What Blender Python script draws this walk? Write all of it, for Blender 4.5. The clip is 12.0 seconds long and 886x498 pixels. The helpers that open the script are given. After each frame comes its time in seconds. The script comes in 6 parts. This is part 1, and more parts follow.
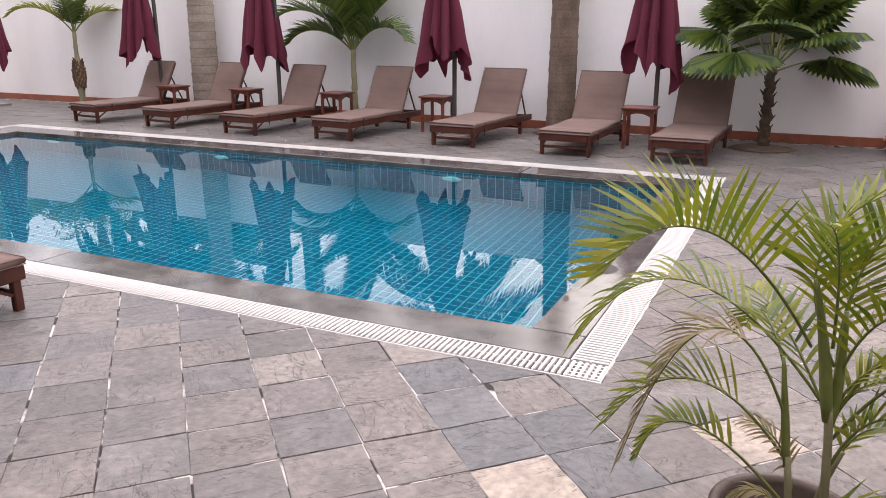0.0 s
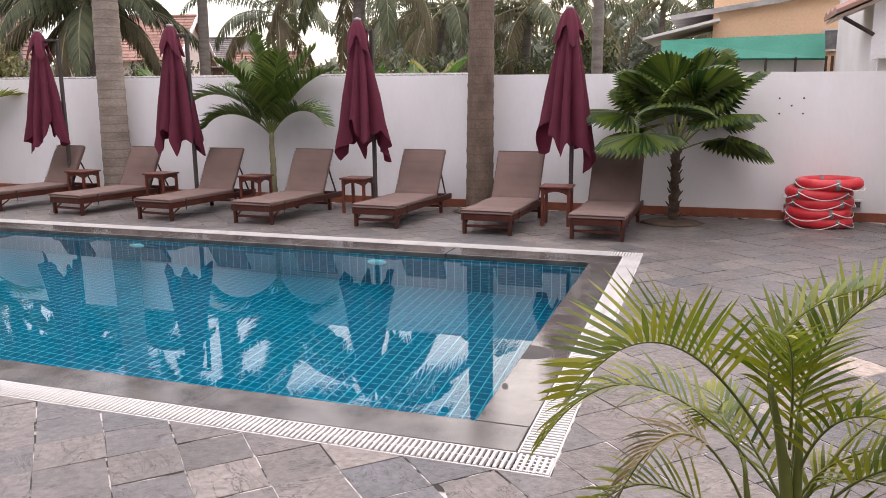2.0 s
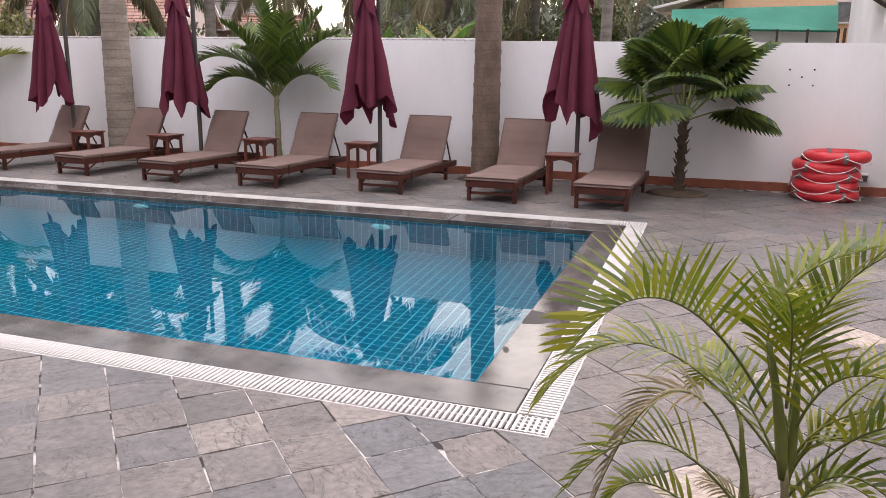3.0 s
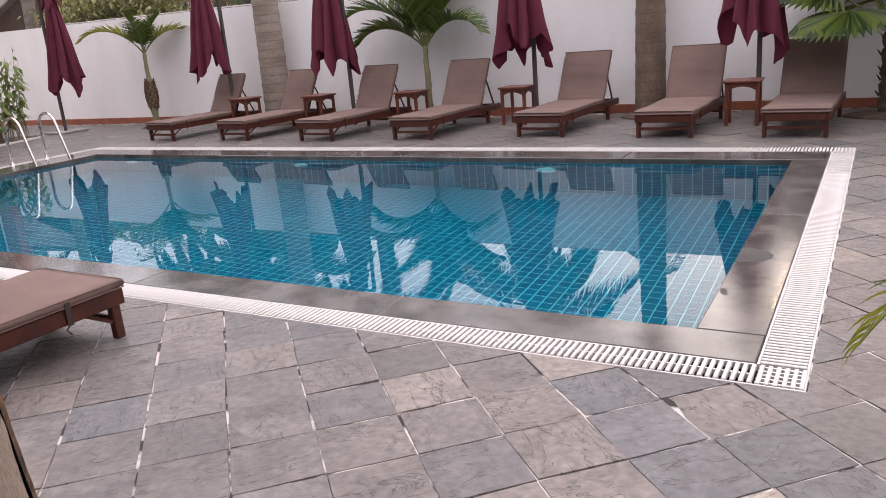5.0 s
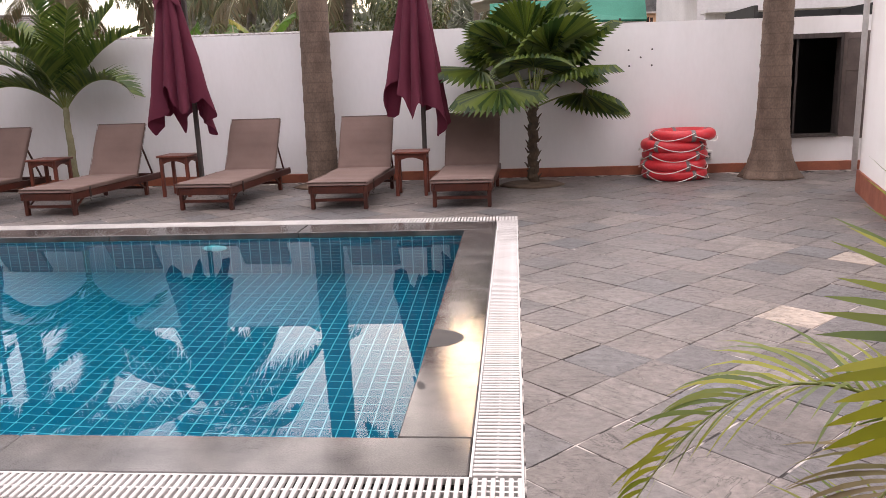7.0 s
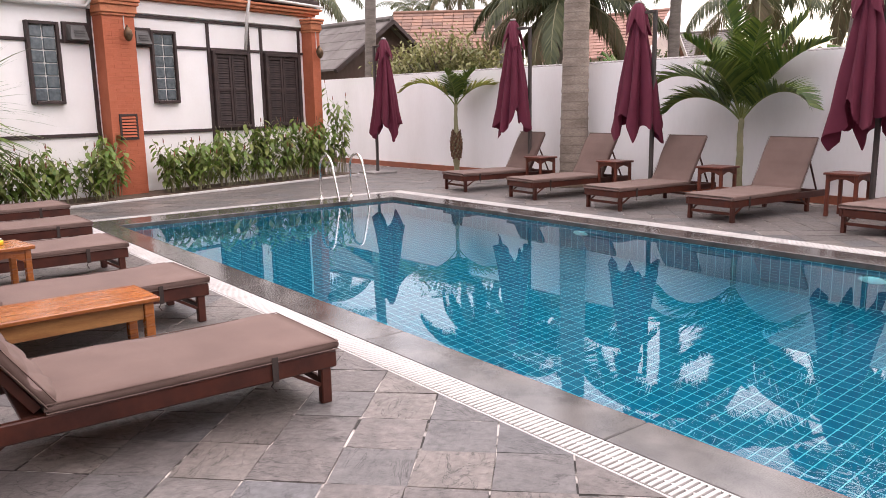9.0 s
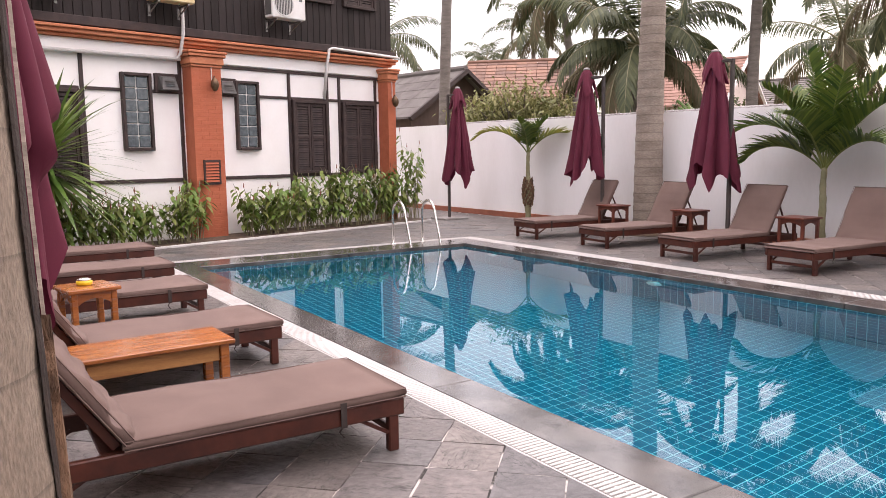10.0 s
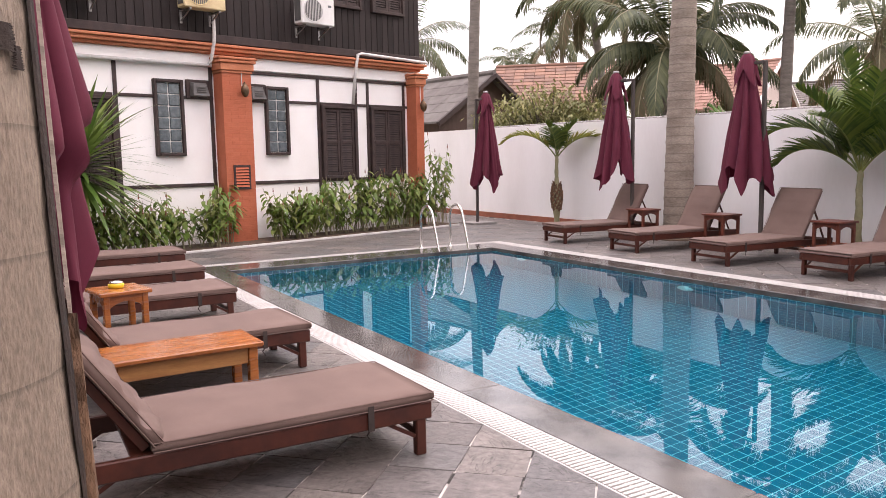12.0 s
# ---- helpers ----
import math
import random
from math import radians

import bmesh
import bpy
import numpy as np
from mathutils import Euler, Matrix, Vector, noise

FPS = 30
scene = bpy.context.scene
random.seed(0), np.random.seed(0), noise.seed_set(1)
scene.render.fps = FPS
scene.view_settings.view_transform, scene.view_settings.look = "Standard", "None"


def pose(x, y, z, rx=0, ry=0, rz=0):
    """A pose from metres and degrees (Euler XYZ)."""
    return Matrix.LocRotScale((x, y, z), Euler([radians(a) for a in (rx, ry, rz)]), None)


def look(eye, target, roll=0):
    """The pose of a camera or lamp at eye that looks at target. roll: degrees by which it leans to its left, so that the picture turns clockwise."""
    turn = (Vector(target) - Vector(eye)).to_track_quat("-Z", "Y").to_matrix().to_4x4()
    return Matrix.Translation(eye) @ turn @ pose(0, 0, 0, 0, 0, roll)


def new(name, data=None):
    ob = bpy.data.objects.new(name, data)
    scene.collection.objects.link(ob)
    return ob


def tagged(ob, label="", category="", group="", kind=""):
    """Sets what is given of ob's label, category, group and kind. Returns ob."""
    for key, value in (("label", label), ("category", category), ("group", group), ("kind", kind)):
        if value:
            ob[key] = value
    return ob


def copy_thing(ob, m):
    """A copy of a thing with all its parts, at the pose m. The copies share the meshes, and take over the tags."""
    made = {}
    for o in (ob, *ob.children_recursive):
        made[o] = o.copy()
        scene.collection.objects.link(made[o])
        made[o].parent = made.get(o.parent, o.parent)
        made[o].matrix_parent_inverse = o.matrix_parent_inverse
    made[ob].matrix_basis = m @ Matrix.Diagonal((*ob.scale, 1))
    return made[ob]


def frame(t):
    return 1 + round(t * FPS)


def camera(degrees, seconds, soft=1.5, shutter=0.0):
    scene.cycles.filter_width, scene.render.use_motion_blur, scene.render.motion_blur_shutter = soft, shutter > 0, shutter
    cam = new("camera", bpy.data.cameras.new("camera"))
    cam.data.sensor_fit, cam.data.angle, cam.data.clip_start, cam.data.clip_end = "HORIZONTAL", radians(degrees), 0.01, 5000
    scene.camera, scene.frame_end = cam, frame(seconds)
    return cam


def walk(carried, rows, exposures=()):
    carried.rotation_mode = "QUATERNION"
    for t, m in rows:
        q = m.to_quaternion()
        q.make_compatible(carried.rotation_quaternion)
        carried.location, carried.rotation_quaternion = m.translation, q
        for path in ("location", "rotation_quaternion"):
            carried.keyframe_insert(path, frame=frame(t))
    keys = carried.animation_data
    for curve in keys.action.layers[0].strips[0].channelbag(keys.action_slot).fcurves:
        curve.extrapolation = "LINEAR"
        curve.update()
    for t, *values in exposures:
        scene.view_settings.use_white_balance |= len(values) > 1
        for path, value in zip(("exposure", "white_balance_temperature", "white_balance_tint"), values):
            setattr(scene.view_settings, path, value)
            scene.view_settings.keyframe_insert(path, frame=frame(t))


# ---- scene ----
cam = camera(59.9, 12.0, 0.85)
PATH = [
    (0, (0.725, -3.24, 1.595), (-0.095, -1.504, 1.033), -0.1),
    (0.5, (0.713, -3.203, 1.608), (-0.024, -1.418, 1.09), -0.5),
    (1, (0.641, -3.263, 1.658), (-0.041, -1.442, 1.191), -0.8),
    (1.5, (0.626, -3.281, 1.684), (-0.031, -1.437, 1.274), -0.6),
    (2, (0.6, -3.253, 1.711), (-0.034, -1.395, 1.328), -0.5),
    (2.5, (0.613, -3.28, 1.682), (-0.015, -1.422, 1.29), 0.0),
    (3, (0.606, -3.261, 1.67), (-0.032, -1.422, 1.21), 0.5),
    (3.5, (0.583, -3.209, 1.556), (-0.149, -1.449, 0.949), 0.7),
    (3.7, (0.551, -3.18, 1.538), (-0.254, -1.473, 0.877), 0.7),
    (5.3, (0.131, -2.85, 1.44), (-0.833, -1.174, 0.926), -5.4),
    (5.5, (0.116, -2.77, 1.456), (-0.787, -1.053, 0.969), -4.9),
    (6, (0.027, -2.639, 1.448), (-0.614, -0.795, 1.011), -3.6),
    (6.5, (-0.01, -2.443, 1.426), (-0.248, -0.507, 0.982), -3.3),
    (6.8, (-0.012, -2.365, 1.419), (-0.158, -0.42, 0.98), -2.6),
    (7, (-0.017, -2.333, 1.415), (-0.207, -0.391, 0.979), -2.1),
    (7.5, (-0.026, -2.313, 1.431), (-0.68, -0.476, 0.985), -2.6),
    (7.7, (-0.015, -2.247, 1.378), (-0.882, -0.502, 0.928), -3.0),
    (9.3, (-0.083, -2.258, 1.439), (-1.689, -1.113, 1.111), -0.8),
    (9.5, (-0.079, -2.257, 1.44), (-1.711, -1.14, 1.144), -0.8),
    (10, (-0.067, -2.262, 1.453), (-1.737, -1.189, 1.208), -0.8),
    (10.5, (-0.075, -2.254, 1.448), (-1.76, -1.2, 1.225), -0.9),
    (11, (-0.077, -2.245, 1.447), (-1.768, -1.201, 1.225), -0.9),
    (11.5, (-0.074, -2.244, 1.445), (-1.77, -1.208, 1.221), -1.0),
    (12, (-0.085, -2.249, 1.44), (-1.795, -1.237, 1.209), -1.0),
]
walk(cam, [(t, look(eye, target, roll)) for t, eye, target, roll in PATH], exposures=((0, 0.97, 6500, 10), (1.5, 0.82, 6500, 10), (3.7, 0.84, 6500, 10), (5.3, 0.72, 6550, 12), (6.8, 0.86, 6750, 12), (7.7, 0.7, 6550, 11), (9.3, 1.03, 6750, 13), (12, 1.03, 6800, 14)))

# ---- world, sun, exposure ----
world = bpy.data.worlds.new("overcast")
scene.world = world
world.use_nodes = True
wn = world.node_tree
wn.nodes.clear()
w_out = wn.nodes.new("ShaderNodeOutputWorld")
w_sky = wn.nodes.new("ShaderNodeTexSky")
w_sky.sky_type = 'NISHITA'
w_sky.sun_disc = False
w_sky.sun_elevation = radians(22.3)
w_sky.sun_rotation = radians(-3.9)
w_sky.dust_density = 1.0
w_sky.ozone_density = 0.5
w_bg = wn.nodes.new("ShaderNodeBackground")
w_bg.inputs[1].default_value = 0.05
w_cloud = wn.nodes.new("ShaderNodeBackground")
w_cloud.inputs[0].default_value = (1.0, 0.905, 0.935, 1)
w_cloud.inputs[1].default_value = 0.85
w_co = wn.nodes.new("ShaderNodeTexCoord")
w_sep = wn.nodes.new("ShaderNodeSeparateXYZ")
w_map = wn.nodes.new("ShaderNodeMapRange")   # overcast sky: the zenith is near three times the horizon
w_map.inputs[1].default_value, w_map.inputs[2].default_value = 0.0, 1.0
w_map.inputs[3].default_value, w_map.inputs[4].default_value = 0.26, 2.3
wn.links.new(w_co.outputs["Generated"], w_sep.inputs[0])
wn.links.new(w_sep.outputs[2], w_map.inputs[0])
w_side = wn.nodes.new("ShaderNodeMath")   # thinner cloud towards the sun
w_side.operation = 'MULTIPLY_ADD'
w_side.inputs[1].default_value, w_side.inputs[2].default_value = 0.3, 1.0
wn.links.new(w_sep.outputs[1], w_side.inputs[0])
w_mul = wn.nodes.new("ShaderNodeMath")
w_mul.operation = 'MULTIPLY'
wn.links.new(w_map.outputs[0], w_mul.inputs[0])
wn.links.new(w_side.outputs[0], w_mul.inputs[1])
wn.links.new(w_mul.outputs[0], w_cloud.inputs[1])
w_add = wn.nodes.new("ShaderNodeAddShader")
wn.links.new(w_sky.outputs[0], w_bg.inputs[0])
wn.links.new(w_bg.outputs[0], w_add.inputs[0])
wn.links.new(w_cloud.outputs[0], w_add.inputs[1])
wn.links.new(w_add.outputs[0], w_out.inputs[0])
sun = new("sun", bpy.data.lights.new("sun", 'SUN'))
sun.data.energy = 0.04
sun.data.angle = radians(1.6)
sun.data.color = (1.0, 0.60, 0.27)
SUN_DIR = Vector((-0.0636, 0.923, 0.38)).normalized()
sun.matrix_world = SUN_DIR.to_track_quat("Z", "Y").to_matrix().to_4x4()


# ---- materials ----
def mat(name, c1, c2=None, rough=0.6, scale=6.0, bump=0.1, bscale=40.0, metal=0.0, rand=None, c3=None, spec=0.5,
        stretch=(1, 1, 1), translucent=0.0, detail=6.0, coat=0.0, fine=0.25):
    """Two-scale noise colour, fine bump. rand: 'object' or 'island' mixes towards c3 piece by piece."""
    m = bpy.data.materials.new(name)
    m.use_nodes = True
    t = m.node_tree
    b = t.nodes["Principled BSDF"]
    L = t.links.new
    co = t.nodes.new("ShaderNodeTexCoord")
    mp = t.nodes.new("ShaderNodeMapping")
    mp.inputs[3].default_value = stretch
    L(co.outputs["Object"], mp.inputs[0])
    vec = mp.outputs[0]
    rnd = None
    if rand == 'object':
        oi = t.nodes.new("ShaderNodeObjectInfo")
        rnd = oi.outputs["Random"]
    elif rand == 'island':
        ge = t.nodes.new("ShaderNodeNewGeometry")
        rnd = ge.outputs["Random Per Island"]
    if rnd is not None:
        sc = t.nodes.new("ShaderNodeVectorMath")
        sc.operation = 'MULTIPLY_ADD'
        sc.inputs[1].default_value = (37.0, 23.0, 11.0)
        L(rnd, sc.inputs[0])
        L(vec, sc.inputs[2])
        vec = sc.outputs[0]
    n1 = t.nodes.new("ShaderNodeTexNoise")
    n1.inputs["Scale"].default_value = scale
    n1.inputs["Detail"].default_value = detail
    n2 = t.nodes.new("ShaderNodeTexNoise")
    n2.inputs["Scale"].default_value = bscale
    n2.inputs["Detail"].default_value = 8.0
    L(vec, n1.inputs[0])
    L(vec, n2.inputs[0])
    c2 = c2 or tuple(x * 0.8 for x in c1)
    rp = t.nodes.new("ShaderNodeValToRGB")
    rp.color_ramp.elements[0].position = 0.35
    rp.color_ramp.elements[1].position = 0.68
    rp.color_ramp.elements[0].color = (*c1, 1)
    rp.color_ramp.elements[1].color = (*c2, 1)
    L(n1.outputs[0], rp.inputs[0])
    col = rp.outputs[0]
    if rnd is not None and c3:
        r2 = t.nodes.new("ShaderNodeValToRGB")
        r2.color_ramp.elements[0].color = (0, 0, 0, 1)
        r2.color_ramp.elements[1].color = (1, 1, 1, 1)
        r2.color_ramp.elements[0].position = 0.15
        r2.color_ramp.elements[1].position = 0.95
        L(rnd, r2.inputs[0])
        mx = t.nodes.new("ShaderNodeMix")
        mx.data_type = 'RGBA'
        L(r2.outputs[0], mx.inputs[0])
        L(col, mx.inputs[6])
        mx.inputs[7].default_value = (*c3, 1)
        col = mx.outputs[2]
    g = t.nodes.new("ShaderNodeMix")
    g.data_type = 'RGBA'
    g.blend_type = 'OVERLAY'
    g.inputs[0].default_value = fine
    L(col, g.inputs[6])
    L(n2.outputs[0], g.inputs[7])
    L(g.outputs[2], b.inputs["Base Color"])
    rr = t.nodes.new("ShaderNodeMapRange")
    rr.inputs[3].default_value = max(0.02, rough - 0.12 * rough)
    rr.inputs[4].default_value = min(1.0, rough + 0.2 * rough)
    L(n1.outputs[0], rr.inputs[0])
    L(rr.outputs[0], b.inputs["Roughness"])
    b.inputs["Metallic"].default_value = metal
    b.inputs["Specular IOR Level"].default_value = spec
    b.inputs["Coat Weight"].default_value = coat
    b.inputs["Coat Roughness"].default_value = 0.15
    if bump:
        bm_ = t.nodes.new("ShaderNodeBump")
        bm_.inputs["Strength"].default_value = bump
        bm_.inputs["Distance"].default_value = 0.01
        ad = t.nodes.new("ShaderNodeMath")
        ad.operation = 'ADD'
        L(n1.outputs[0], ad.inputs[0])
        L(n2.outputs[0], ad.inputs[1])
        L(ad.outputs[0], bm_.inputs["Height"])
        L(bm_.outputs[0], b.inputs["Normal"])
    if translucent:
        tr = t.nodes.new("ShaderNodeBsdfTranslucent")
        L(g.outputs[2], tr.inputs[0])
        ms = t.nodes.new("ShaderNodeMixShader")
        ms.inputs[0].default_value = translucent
        L(b.outputs[0], ms.inputs[1])
        L(tr.outputs[0], ms.inputs[2])
        L(ms.outputs[0], t.nodes["Material Output"].inputs[0])
    return m


def slate_material(name, rand):
    """Riven slate: grey-brown, some pieces bluish, a few cream, cleft relief."""
    m = bpy.data.materials.new(name)
    m.use_nodes = True
    t = m.node_tree
    b = t.nodes["Principled BSDF"]
    L = t.links.new
    co = t.nodes.new("ShaderNodeTexCoord")
    if rand == 'object':
        rnd = t.nodes.new("ShaderNodeObjectInfo").outputs["Random"]
    else:
        rnd = t.nodes.new("ShaderNodeNewGeometry").outputs["Random Per Island"]
    off = t.nodes.new("ShaderNodeVectorMath")
    off.operation = 'MULTIPLY_ADD'
    off.inputs[1].default_value = (91.0, 57.0, 33.0)
    L(rnd, off.inputs[0])
    L(co.outputs["Object"], off.inputs[2])
    rp = t.nodes.new("ShaderNodeValToRGB")
    e = rp.color_ramp.elements
    e[0].position, e[0].color = 0.0, (0.104, 0.094, 0.089, 1)
    e[1].position, e[1].color = 1.0, (0.205, 0.178, 0.16, 1)
    for p, c in ((0.22, (0.141, 0.123, 0.116)), (0.45, (0.119, 0.108, 0.104)), (0.62, (0.098, 0.096, 0.099)), (0.74, (0.172, 0.150, 0.137)), (0.93, (0.126, 0.110, 0.102))):
        k = e.new(p)
        k.color = (*c, 1)
    L(rnd, rp.inputs[0])
    n1 = t.nodes.new("ShaderNodeTexNoise")
    n1.inputs["Scale"].default_value = 3.5
    n1.inputs["Detail"].default_value = 9.0
    n1.inputs["Roughness"].default_value = 0.65
    n1.inputs["Distortion"].default_value = 0.8
    L(off.outputs[0], n1.inputs[0])
    n2 = t.nodes.new("ShaderNodeTexNoise")
    n2.inputs["Scale"].default_value = 26.0
    n2.inputs["Detail"].default_value = 8.0
    L(off.outputs[0], n2.inputs[0])
    # cleft layers: stepped noise
    n3 = t.nodes.new("ShaderNodeTexNoise")
    n3.inputs["Scale"].default_value = 5.0
    n3.inputs["Detail"].default_value = 5.0
    n3.inputs["Distortion"].default_value = 0.8
    g3 = t.nodes.new("ShaderNodeMapping")
    g3.inputs[3].default_value = (0.6, 1.6, 1.0)
    L(off.outputs[0], g3.inputs[0])
    L(g3.outputs[0], n3.inputs[0])

    def stretch_range(socket, lo, hi):
        q = t.nodes.new("ShaderNodeMapRange")
        q.inputs[1].default_value, q.inputs[2].default_value = lo, hi
        L(socket, q.inputs[0])
        return q.outputs[0]
    c_big, c_fine = stretch_range(n1.outputs[0], 0.27, 0.73), stretch_range(n2.outputs[0], 0.3, 0.7)
    st = t.nodes.new("ShaderNodeMath")
    st.operation = 'SNAP'
    st.inputs[1].default_value = 0.09
    L(n3.outputs[0], st.inputs[0])
    mx = t.nodes.new("ShaderNodeMix")
    mx.data_type = 'RGBA'
    mx.blend_type = 'OVERLAY'
    mx.inputs[0].default_value = 0.34
    L(rp.outputs[0], mx.inputs[6])
    L(c_big, mx.inputs[7])
    mx2 = t.nodes.new("ShaderNodeMix")
    mx2.data_type = 'RGBA'
    mx2.blend_type = 'OVERLAY'
    mx2.inputs[0].default_value = 0.28
    L(mx.outputs[2], mx2.inputs[6])
    L(c_fine, mx2.inputs[7])
    vo = t.nodes.new("ShaderNodeTexNoise")     # thin dark clefts along the layers
    vo.inputs["Scale"].default_value = 5.0
    vo.inputs["Detail"].default_value = 7.0
    vo.inputs["Roughness"].default_value = 0.6
    vo.inputs["Distortion"].default_value = 1.0
    grain = t.nodes.new("ShaderNodeMapping")
    grain.inputs[3].default_value = (0.55, 1.7, 1.0)
    L(off.outputs[0], grain.inputs[0])
    L(grain.outputs[0], vo.inputs[0])
    cr_ = t.nodes.new("ShaderNodeValToRGB")
    ce = cr_.color_ramp.elements
    ce[0].position, ce[0].color = 0.488, (1, 1, 1, 1)
    ce[1].position, ce[1].color = 0.512, (1, 1, 1, 1)
    k = ce.new(0.5)
    k.color = (0.14, 0.13, 0.125, 1)
    L(vo.outputs[0], cr_.inputs[0])
    mx3 = t.nodes.new("ShaderNodeMix")
    mx3.data_type = 'RGBA'
    mx3.blend_type = 'MULTIPLY'
    cm = t.nodes.new("ShaderNodeTexNoise")
    cm.inputs["Scale"].default_value = 3.0
    L(off.outputs[0], cm.inputs[0])
    L(stretch_range(cm.outputs[0], 0.41, 0.51), mx3.inputs[0])
    L(mx2.outputs[2], mx3.inputs[6])
    L(cr_.outputs[0], mx3.inputs[7])
    L(mx3.outputs[2], b.inputs["Base Color"])
    mr = t.nodes.new("ShaderNodeMapRange")
    mr.inputs[3].default_value = 0.26
    mr.inputs[4].default_value = 0.66
    L(n1.outputs[0], mr.inputs[0])
    L(mr.outputs[0], b.inputs["Roughness"])
    a1 = t.nodes.new("ShaderNodeMath")
    a1.operation = 'MULTIPLY_ADD'
    a1.inputs[1].default_value = 0.12
    L(n2.outputs[0], a1.inputs[0])
    L(st.outputs[0], a1.inputs[2])
    a2 = t.nodes.new("ShaderNodeMath")
    a2.operation = 'MULTIPLY_ADD'
    a2.inputs[1].default_value = 0.45
    L(n1.outputs[0], a2.inputs[0])
    L(a1.outputs[0], a2.inputs[2])
    bu = t.nodes.new("ShaderNodeBump")
    bu.inputs["Strength"].default_value = 0.9
    bu.inputs["Distance"].default_value = 0.045
    L(a2.outputs[0], bu.inputs["Height"])
    L(bu.outputs[0], b.inputs["Normal"])
    return m


SLATE = slate_material("slate_tile", 'object')
SLATE_FAR = slate_material("slate_tiles", 'island')


def slate_tint(name, colours):
    """The riven slate with other stone colours."""
    m = SLATE.copy()
    m.name = name
    ramp = max((n for n in m.node_tree.nodes if n.type == 'VALTORGB'), key=lambda n: len(n.color_ramp.elements)).color_ramp
    for k, e in enumerate(ramp.elements):
        e.color = (*colours[k % len(colours)], 1)
    return m


SLATE_BLUE = slate_tint("slate_blue_grey", ((0.106, 0.106, 0.111), (0.122, 0.120, 0.124), (0.094, 0.094, 0.099)))
SLATE_CREAM = slate_tint("slate_cream", ((0.36, 0.30, 0.25), (0.30, 0.25, 0.21)))
GROUT = mat("grout", (0.022, 0.02, 0.018), (0.50, 0.46, 0.43), 0.9, 7.0, 0.3, 60, detail=8)
for node in GROUT.node_tree.nodes:   # white cement left in about a third of the joints
    if node.type == 'VALTORGB':
        node.color_ramp.elements[0].position, node.color_ramp.elements[1].position = 0.45, 0.56
SOIL = mat("soil", (0.07, 0.045, 0.03), (0.13, 0.09, 0.06), 0.95, 9, 0.6, 60)
EARTH = mat("earth", (0.14, 0.12, 0.07), (0.09, 0.10, 0.05), 0.95, 0.6, 0.4, 8)
COPING = mat("granite", (0.052, 0.049, 0.048), (0.125, 0.115, 0.108), 0.07, 3.5, 0.05, 160, fine=1.0, spec=0.5, detail=9)
GRATE = mat("white_plastic", (0.58, 0.56, 0.545), (0.47, 0.45, 0.435), 0.5, 4, 0.05, 30)
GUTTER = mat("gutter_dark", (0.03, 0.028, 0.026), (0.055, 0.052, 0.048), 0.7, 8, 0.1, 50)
POOL_TILE = mat("pool_tile", (0.001, 0.092, 0.150), (0.0015, 0.108, 0.171), 0.35, 1.5, 0.0, 30, rand='island', c3=(0.002, 0.128, 0.190), fine=0.05, spec=0.06)
POOL_TILE_ONE = mat("pool_tile_single", (0.001, 0.092, 0.150), (0.0015, 0.108, 0.171), 0.35, 1.5, 0.0, 30, rand='object', c3=(0.002, 0.128, 0.190), fine=0.05, spec=0.06)
POOL_GROUT = mat("pool_grout", (0.25, 0.52, 0.56), (0.20, 0.45, 0.49), 0.8, 3, 0.0, 30, spec=0.06)
WALL = mat("white_wall_paint", (0.87, 0.86, 0.865), (0.79, 0.78, 0.77), 0.85, 1.1, 0.08, 22, fine=0.16, stretch=(1, 1, 0.35))
RED_BASE = mat("terracotta_paint", (0.30, 0.095, 0.05), (0.22, 0.07, 0.04), 0.7, 5, 0.15, 40)
WOOD_DARK = mat("dark_red_wood", (0.082, 0.021, 0.012), (0.042, 0.011, 0.007), 0.42, 5, 0.12, 30, stretch=(1, 1, 1), coat=0.08, spec=0.4)
WOOD_TEAK = mat("varnished_teak", (0.42, 0.15, 0.042), (0.22, 0.065, 0.018), 0.26, 3.0, 0.08, 30, stretch=(9, 1.2, 9), coat=0.3)
WOOD_PALE = mat("pale_varnished_wood", (0.42, 0.21, 0.075), (0.30, 0.13, 0.045), 0.35, 3.0, 0.08, 30, stretch=(9, 1.2, 9), coat=0.2)
WOOD_POST = mat("grey_wood_post", (0.075, 0.06, 0.055), (0.045, 0.038, 0.035), 0.7, 10, 0.3, 60, stretch=(4, 4, 0.5))
WOOD_RED = mat("red_stained_wood", (0.15, 0.040, 0.024), (0.085, 0.024, 0.016), 0.4, 5, 0.12, 30, coat=0.1, spec=0.4)
CUSHION = mat("taupe_canvas", (0.158, 0.104, 0.088), (0.132, 0.088, 0.075), 0.85, 3, 0.12, 300, fine=0.15)
STRAP = mat("dark_strap", (0.05, 0.036, 0.032), (0.035, 0.026, 0.023), 0.8, 6, 0.1, 90)
MAROON = mat("maroon_canvas", (0.125, 0.012, 0.034), (0.10, 0.010, 0.028), 0.8, 2.5, 0.1, 200, fine=0.2, translucent=0.12)
ALU = mat("grey_metal", (0.35, 0.34, 0.33), (0.25, 0.24, 0.23), 0.4, 8, 0.02, 50, metal=0.7)
STEEL = mat("stainless_steel", (0.75, 0.73, 0.70), (0.65, 0.63, 0.60), 0.14, 8, 0.0, 50, metal=1.0)
BARK = mat("palm_bark", (0.30, 0.25, 0.205), (0.20, 0.16, 0.13), 0.9, 2.2, 0.6, 22, stretch=(1, 1, 3.5), fine=0.5)
